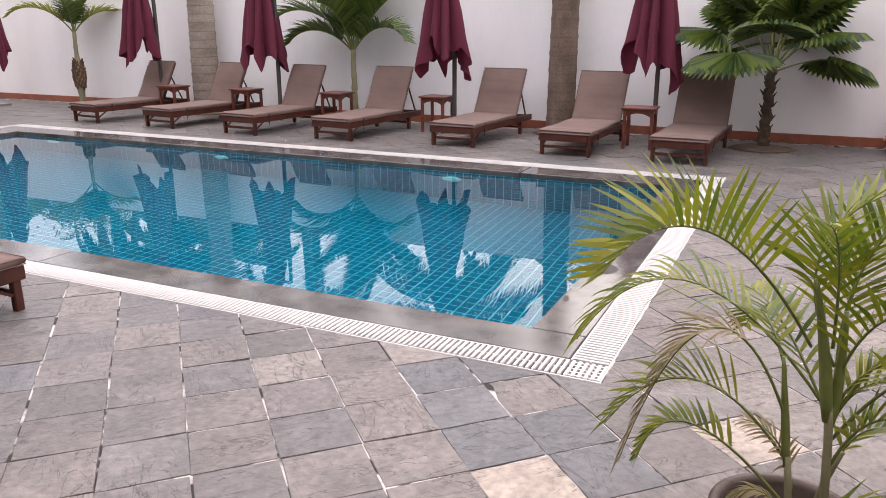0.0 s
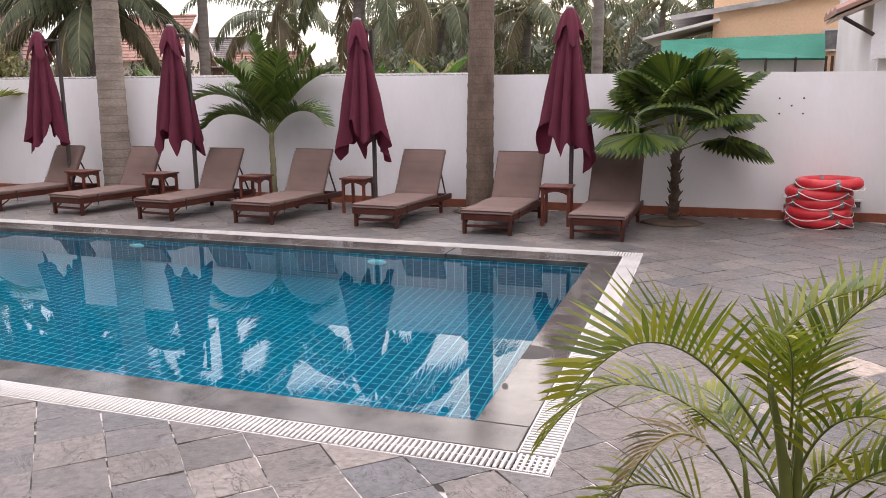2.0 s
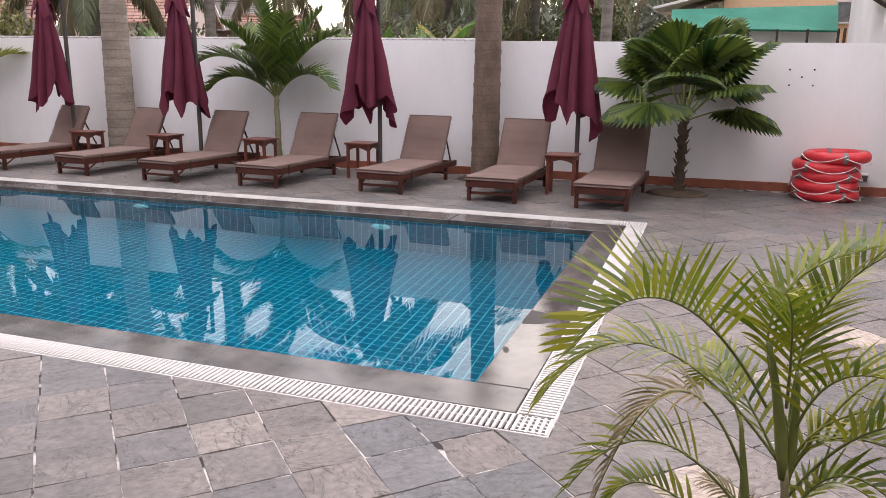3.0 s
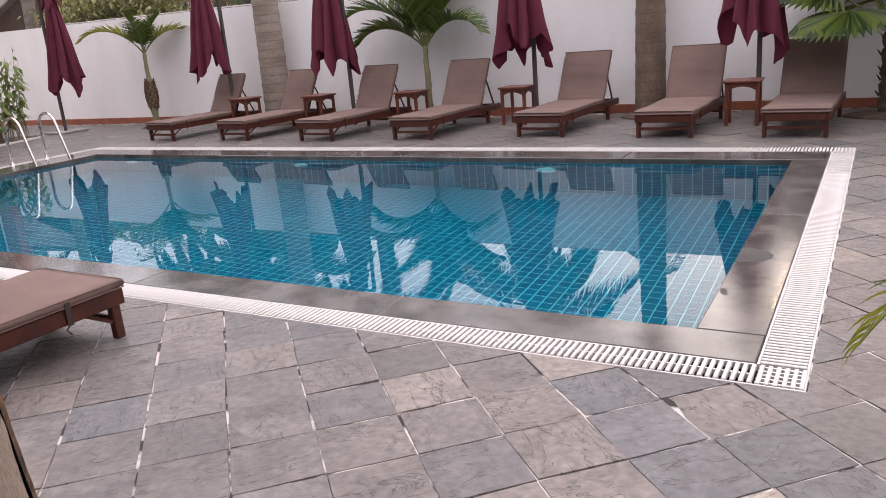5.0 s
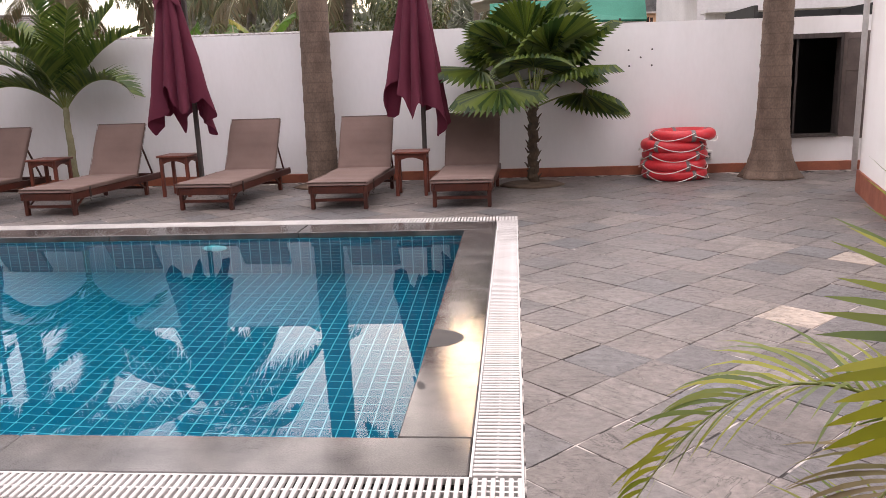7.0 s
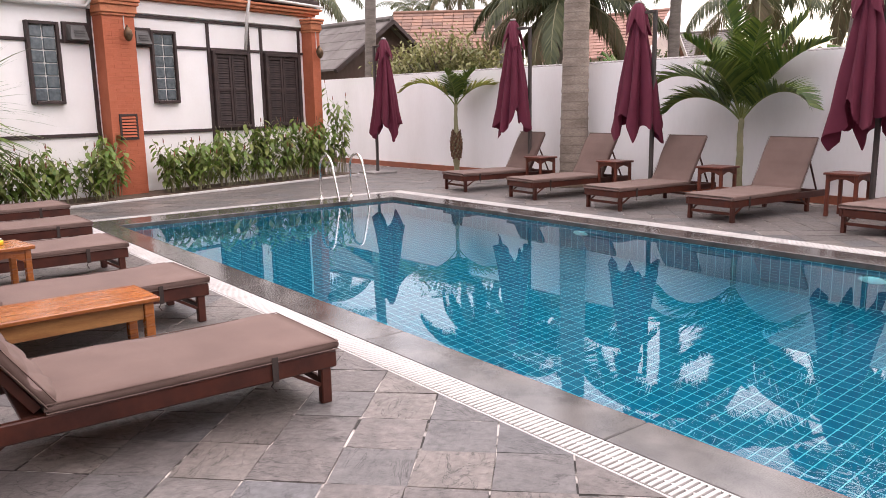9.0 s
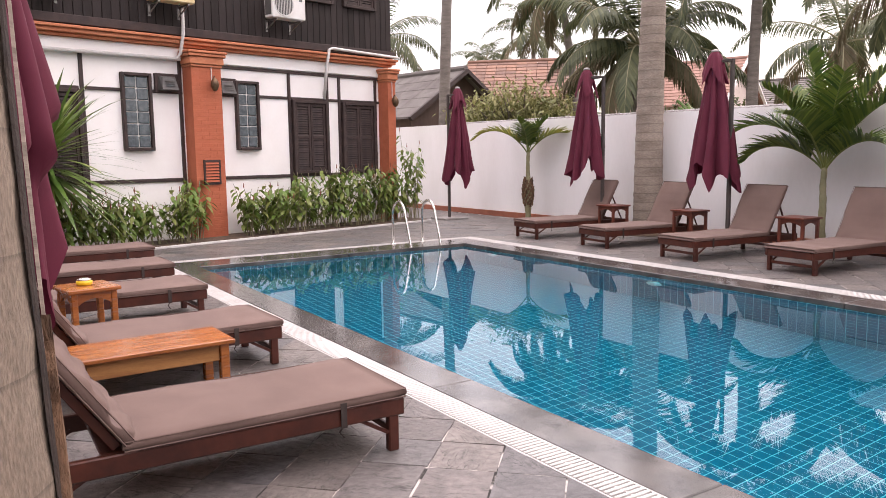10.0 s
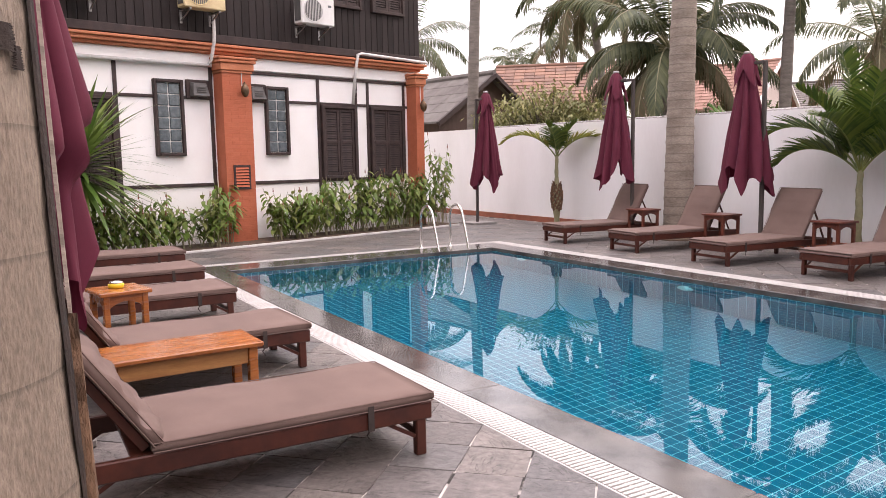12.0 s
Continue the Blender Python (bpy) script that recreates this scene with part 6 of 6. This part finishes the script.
part("parapet", Mesh().box((6.4, 11.7, 1.17), (6.3, 0.15, 2.34)), WHITE_FAR, wb)
for i in range(3):
    part("baluster", Mesh().box((3.3 + i * 0.26, 17.3, 1.33), (0.06, 0.06, 2.66)), PLANK_BROWN, ob_)

# broken tile coping on the wall top
tl = Mesh()
for i in range(125):
    x = -16.8 + i * 0.11
    tl.tube([(x + 0.4, WY + 0.03, wall_top(x) + 0.005), (x, WY + 0.2, wall_top(x) + 0.025)], 0.022, 6)
solid("trim", tl, PALE_SHEET, "corrugated sheet edge along the wall top", "trim")

# ---- beyond the wall: trees ----
def palm_at(bearing, d, h, seed, size=3.0, lean=(0, 0), fronds=20, dry=4, nuts=True, r=0.15, leaflets=58, wide=0.05):
    x, y = spot(bearing, d)
    return coconut_palm(x, y, h, lean, seed, size, fronds, r, dry, nuts, leaflets, wide)


palm_at(43.0, 22, 4.1, 101, 3.4, (0.2, -0.2), 26, 6, True, 0.18, 76, 0.06)
palm_at(56.8, 23.5, 11.5, 102, 3.0, (0.4, 0.3), 20, 1, True, 0.15)
palm_at(46.8, 30, 7.6, 103, 3.3, (-0.6, -0.7), 24, 4, True, 0.15, 70, 0.06)
palm_at(35.8, 20, 6.3, 104, 3.0, (0.0, 0.2), 17, 0, True, 0.13, 64)
palm_at(25.4, 16.5, 4.6, 105, 3.1, (0.4, 0.0), 15, 4, True, 0.15, 64)
palm_at(61.6, 30, 5.6, 106, 3.2, (0, 0), 13, 3)
palm_at(29.8, 24, 4.2, 108, 3.2, (-0.3, 0), 12, 3)
palm_at(19.9, 26, 4.6, 109, 3.6, (0.8, 0), 16, 4)
palm_at(16.2, 30, 5.0, 110, 3.5, (-0.8, 0), 14, 3)
palm_at(12.6, 24, 4.4, 111, 3.4, (0.2, 0), 16, 4)
palm_at(9.6, 33, 5.6, 112, 3.6, (0.4, 0), 14, 3)
palm_at(7.0, 18.5, 8.8, 113, 3.2, (0.0, 0), 13, 3, True, 0.12)
palm_at(3.4, 36, 6.0, 114, 3.6, (0.4, 0), 14, 3)
palm_at(-0.6, 40, 5.6, 115, 3.8, (0.2, 0), 22, 5)
palm_at(-6.6, 34, 9.5, 116, 3.6, (-0.5, 0), 20, 5)
palm_at(50.4, 48, 8.4, 117, 3.4, (0, 0), 18, 3)
palm_at(53.8, 62, 8.6, 118, 3.2, (0, 0), 18, 3)
palm_at(29.2, 58, 9.0, 119, 3.6, (0, 0), 18, 3)
palm_at(22.6, 36, 5.4, 120, 3.6, (0, 0), 14, 3)


def foliage(name, label, x, y, z, rx, ry, rz, n, leaf, lw, seed, material, kind="", category="bush", trunk=True):
    """An uneven crown of many small leaves gathered in clumps on limbs."""
    rng = random.Random(seed)
    t = thing(name, label, category, pose(x, y, -0.03), "", kind)
    lv, br = Mesh(), Mesh()
    clumps = []
    for i in range(max(8, n // 90)):
        a, b = rng.uniform(0, 6.28), rng.uniform(-0.9, 1)
        k = rng.uniform(0.35, 1.0)
        c = Vector((rx * k * math.cos(a) * math.sqrt(1 - b * b * 0.8), ry * k * math.sin(a) * math.sqrt(1 - b * b * 0.8), z + rz * k * b))
        clumps.append(c)
        if trunk:
            br.tube(arc((0, 0, 0.0), (c.x * 0.25, c.y * 0.25, c.z * 0.7), c, 5), [0.07, 0.05, 0.04, 0.03, 0.02, 0.01], 5, False)
    for i in range(n):
        c = rng.choice(clumps)
        p = c + Vector((rng.gauss(0, rx * 0.17), rng.gauss(0, ry * 0.17), rng.gauss(0, rz * 0.17)))
        d = Vector((rng.uniform(-1, 1), rng.uniform(-1, 1), rng.uniform(-0.6, 0.6)))
        leaflet(lv, p, d, d.cross(Vector((0.1, 0, 1))).normalized(), leaf * rng.uniform(0.7, 1.3), lw, 0.6, 2)
    part("crown", lv, material, t)
    if trunk:
        part("limbs", br, BARK_DARK, t)
    return t


x, y = spot(51.2, 21)
foliage("bush", "rounded olive-green bush behind the garden wall", x, y, 2.25, 1.9, 1.5, 1.0, 6500, 0.17, 0.07, 51, LEAF_OLIVE)
x, y = spot(7.9, 20)
foliage("bush", "dense green bush behind the garden wall", x, y, 2.4, 1.0, 1.0, 1.1, 3000, 0.17, 0.07, 52, LEAF_BUSH)
x, y = spot(30.8, 22)
foliage("bush", "green shrubs behind the garden wall", x, y, 2.2, 1.6, 1.2, 0.9, 3000, 0.18, 0.07, 53, LEAF_BUSH)
x, y = spot(39.1, 24)
foliage("bush", "green shrubs behind the garden wall", x, y, 2.1, 2.0, 1.2, 0.9, 3000, 0.18, 0.07, 54, LEAF_BUSH)
x, y = spot(19.4, 24)
foliage("bush", "green undergrowth behind the garden wall", x, y, 2.0, 4.5, 1.5, 1.2, 6000, 0.22, 0.08, 55, LEAF_BUSH)
# far tree belt, its haze carried by the pale leaf colour
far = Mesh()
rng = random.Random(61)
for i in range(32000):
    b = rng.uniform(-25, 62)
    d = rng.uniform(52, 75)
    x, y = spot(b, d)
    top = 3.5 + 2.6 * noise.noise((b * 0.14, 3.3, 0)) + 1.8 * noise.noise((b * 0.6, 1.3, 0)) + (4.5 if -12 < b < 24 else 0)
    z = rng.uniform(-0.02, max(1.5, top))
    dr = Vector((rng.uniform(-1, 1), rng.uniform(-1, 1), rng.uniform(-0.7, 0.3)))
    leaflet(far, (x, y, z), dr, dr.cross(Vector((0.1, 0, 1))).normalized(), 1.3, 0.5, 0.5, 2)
tagged(part("far_woods", far, LEAF_HAZE), "distant belt of trees paled grey-green for haze", "trees", "", "stuff")


def banana(x, y, h, seed, yellow=False):
    rng = random.Random(seed)
    t = thing("banana_plant", "banana plant with torn leaf blades behind the wall", "banana plant", pose(x, y, -0.03), "banana plants")
    part("stem", Mesh().tube([(0, 0, 0), (0.02, 0, h * 0.6), (0.03, 0, h)], [0.11, 0.09, 0.05], 10), STEM_GREEN, t, "", True)
    for i in range(5):
        az, el = i * 2.4 + seed, 1.35 - 0.16 * i
        q = frond_points((0, 0, h - 0.1), az, el, rng.uniform(0.65, 1.0), 0.9, 12)
        ms = Mesh()
        for k in range(1, 12):
            f = k / 12
            w = 0.12 * math.sin(math.pi * min(1, f * 1.05)) ** 0.6 + 0.01
            T_ = (q[k + 1] - q[k]) if k < 12 else (q[k] - q[k - 1])
            S = T_.cross(Vector((0, 0, 1)))
            S = S.normalized() if S.length > 0.01 else Vector((1, 0, 0))
            w2 = 0.12 * math.sin(math.pi * min(1, (f + 1 / 12) * 1.05)) ** 0.6 if f < 0.9 else 0.01
            for s in (-1, 1):
                dz = Vector((0, 0, -0.05 - rng.random() * 0.04))
                ms.add([q[k], q[k] + S * s * w + dz, q[k + 1] + S * s * abs(w2) * 0.95 + dz - T_ * 0.06, q[k + 1]], [(0, 1, 2, 3) if s > 0 else (3, 2, 1, 0)])
        lf = part("leaf", ms, LEAF_YELLOW if (yellow and i < 2) else LEAF_BANANA, t)
        part("midrib", Mesh().tube(q, [0.02 - 0.0012 * k for k in range(13)], 5, False), STEM_PALE, lf)


for b, d, h, s, ye in ((18.6, 13.0, 1.95, 1, True), (20.4, 13.5, 1.8, 2, False), (23.4, 13.2, 1.85, 3, False), (39.2, 17, 2.0, 4, False)):
    x, y = spot(b, d)
    banana(x, y, h, s, ye)

# ---- grating, pool tiles and paving pieces ----
grate = thing("grating", "white slotted plastic overflow grating round the pool", "grating", kind="structure")
pitch, sw = 0.032, 0.018
rails = Mesh()
for x0, x1, y in ((DECK_L, DECK_R, DECK_N + 0.006), (DECK_L, DECK_R, DECK_F - 0.006), (DECK_L + GW, DECK_R - GW, DECK_N + GW - 0.005), (DECK_L + GW, DECK_R - GW, DECK_F - GW + 0.005 - 0.04), (DECK_L + GW, DECK_R - GW, DECK_N + GW / 2)):
    rails.box(((x0 + x1) / 2, y, -0.016), (x1 - x0 - 0.002, 0.010, 0.026))
for x, y0, y1 in ((DECK_R - 0.006, DECK_N + 0.012, DECK_F - 0.012), (DECK_L + 0.006, DECK_N + 0.012, DECK_F - 0.012), (DECK_R - GW + 0.004, DECK_N + GW, DECK_F - GW), (DECK_L + GW - 0.004, DECK_N + GW, DECK_F - GW), (DECK_R - GW / 2, DECK_N + GW, DECK_F - GW)):
    rails.box((x, (y0 + y1) / 2, -0.016), (0.010, y1 - y0, 0.026))
part("rail", rails, GRATE, grate)
sx_ = Mesh().box((0, 0, 0), (sw, GW - 0.022, 0.022), bevel=0.003).data("slat", GRATE)
sy_ = Mesh().box((0, 0, 0), (GW - 0.022, sw, 0.022), bevel=0.003).data("slat", GRATE)
rest = Mesh()
n = int((DECK_R - DECK_L) / pitch)
for i in range(n):
    x = DECK_R - pitch * (i + 0.5)
    if x > -5.6:
        part("slat", sx_, GRATE, grate, m=pose(x, DECK_N + GW / 2, -0.008))
    else:
        rest.box((x, DECK_N + GW / 2, -0.008), (sw, GW - 0.022, 0.022))
    rest.box((x, DECK_F - GW / 2 - 0.02, -0.008), (sw, GW + 0.02, 0.022))
n = int((DECK_F - DECK_N - 2 * GW) / pitch)
for i in range(n):
    y = DECK_N + GW + pitch * (i + 0.5)
    if y < 4.2:
        part("slat", sy_, GRATE, grate, m=pose(DECK_R - GW / 2, y, -0.008))
    else:
        rest.box((DECK_R - GW / 2, y, -0.008), (GW - 0.022, sw, 0.022))
    rest.box((DECK_L + GW / 2, y, -0.008), (GW - 0.022, sw, 0.022))
for cx in (DECK_R - GW, DECK_L):
    for cy in (DECK_N, DECK_F - GW):
        for i in range(5):   # cross bars of the corner pieces
            rest.box((cx + GW / 2, cy + 0.028 + i * 0.036, -0.011), (GW - 0.024, 0.011, 0.02))
tagged(part("slats", rest, GRATE, grate), "", "", "", "stuff")

# pool tiles
nx, ny = 99, 43
PX, PY, PZ = (POOL_R - POOL_L) / nx, (POOL_F - POOL_N) / ny, 0.101
J = 0.0085
tile_rest, one = Mesh(), Mesh().box((0, 0, 0), (PX - J, PY - J, 0.002)).data("tile", POOL_TILE_ONE)
for i in range(nx):
    for j in range(ny):
        x, y = POOL_R - PX * (i + 0.5), POOL_N + PY * (j + 0.5)
        if i < 17 and j < 17:
            part("tile", one, POOL_TILE_ONE, basin, m=pose(x, y, FLOOR_Z + 0.001))
        else:
            tile_rest.box((x, y, FLOOR_Z + 0.001), (PX - J, PY - J, 0.002))
for k in range(12):
    z = FLOOR_Z + 0.006 + PZ * (k + 0.5)
    for i in range(nx):
        x = POOL_R - PX * (i + 0.5)
        tile_rest.box((x, POOL_F - 0.001, z), (PX - J, 0.002, PZ - J))
    for j in range(ny):
        y = POOL_N + PY * (j + 0.5)
        tile_rest.box((POOL_L + 0.001, y, z), (0.002, PY - J, PZ - J))
        tile_rest.box((POOL_R - 0.001, y, z), (0.002, PY - J, PZ - J))
tagged(part("tiles", tile_rest, POOL_TILE, basin), "", "", "", "stuff")

# slate paving laid on the diagonal
S2 = 0.23
far_tiles, meshes = Mesh(), []
rng = random.Random(5)
for k in range(8):
    ms = Mesh()
    j_ = [rng.uniform(-0.005, 0.005) for _ in range(4)]
    h_ = 0.162
    top_, bot = [], []
    for q, (a, b) in enumerate(((-1, -1), (1, -1), (1, 1), (-1, 1))):
        top_.append((a * (h_ - 0.0035 + j_[q]), b * (h_ - 0.0035 - j_[(q + 1) % 4]), rng.uniform(-0.0015, 0.0015)))
        bot.append((a * (h_ - 0.0005 + j_[q]), b * (h_ - 0.0005 - j_[(q + 1) % 4]), -0.009))
    ms.add(top_ + bot, [(0, 1, 2, 3), (0, 4, 5, 1), (1, 5, 6, 2), (2, 6, 7, 3), (3, 7, 4, 0)])
    meshes.append(ms)
datas = [ms.data("tile", SLATE) for ms in meshes]
cream = meshes[0].data("tile", SLATE_CREAM)
CREAM = ((-0.03, -0.93), (0.66, -0.24), (1.58, 2.06), (2.50, 3.44))
BLUE = ((-0.72, -0.24), (-0.49, -0.47), (-0.26, -0.70), (-0.03, -0.47), (0.20, -0.70), (-2.56, -1.16), (0.89, 0.91))
blue = meshes[1].data("tile", SLATE_BLUE)
count = 0


def cut(poly, axis, limit, sign):
    """The part of a polygon on one side of a line along an axis."""
    out = []
    for i in range(len(poly)):
        p, q = poly[i], poly[(i + 1) % len(poly)]
        dp, dq = (p[axis] - limit) * sign, (q[axis] - limit) * sign
        if dp >= 0:
            out.append(p)
        if dp * dq < 0:
            out.append(p.lerp(q, dp / (dp - dq)))
    return out


def cut_tile(poly):
    n = len(poly)
    if n < 3:
        return None
    return Mesh().add(poly + [p - Vector((0, 0, 0.009)) for p in poly], [tuple(range(n))] + [(i, n + i, n + (i + 1) % n, (i + 1) % n) for i in range(n)])


for a in range(-80, 81):
    for b in range(-80, 81):
        x, y = -0.03 + S2 * (a - b), -0.928 + S2 * (a + b)
        if not (-20.7 < x < 6.7 and -7.7 < y < WY - 0.1):
            continue
        m_ = pose(x, y, rng.uniform(-0.002, 0.002) - 0.0005, rng.uniform(-0.25, 0.25), rng.uniform(-0.25, 0.25), 45 + 90 * rng.randrange(4))
        R_ = 0.235
        if DECK_L - R_ < x < DECK_R + R_ and DECK_N - R_ < y < DECK_F + R_:
            gaps = ((DECK_L - x, 0, DECK_L - 0.006, -1), (x - DECK_R, 0, DECK_R + 0.006, 1), (DECK_N - y, 1, DECK_N - 0.006, -1), (y - DECK_F, 1, DECK_F + 0.006, 1))
            poly = [m_ @ Vector((p * 0.159, q * 0.159, 0)) for p, q in ((-1, -1), (1, -1), (1, 1), (-1, 1))]
            for _, axis, limit, sign in [g for g in gaps if g[0] > -R_]:   # outside one edge, then what is left outside the next
                piece = cut_tile(cut(poly, axis, limit, sign))
                if piece:
                    far_tiles.add(piece.v, piece.f)
                poly = cut(poly, axis, limit, -sign)
            continue
        if min(abs(x - c[0]) + abs(y - c[1]) for c in CREAM) < 0.2:
            part("tile", cream, SLATE_CREAM, deck, "cream slate tile", m=m_)
        elif min(abs(x - c[0]) + abs(y - c[1]) for c in BLUE) < 0.2:
            part("tile", blue, SLATE_BLUE, deck, "blue-grey slate tile", m=m_)
        elif -3.6 < x < 2.1 and -2.0 < y < 3.0 and count < 300:
            part("tile", datas[(a * 7 + b * 3) % 8], SLATE, deck, m=m_)
            count += 1
        else:
            q = meshes[(a * 7 + b * 3) % 8]
            far_tiles.add(q.v, q.f, m_)
tagged(part("tiles", far_tiles, SLATE_FAR, deck), "", "", "", "stuff")
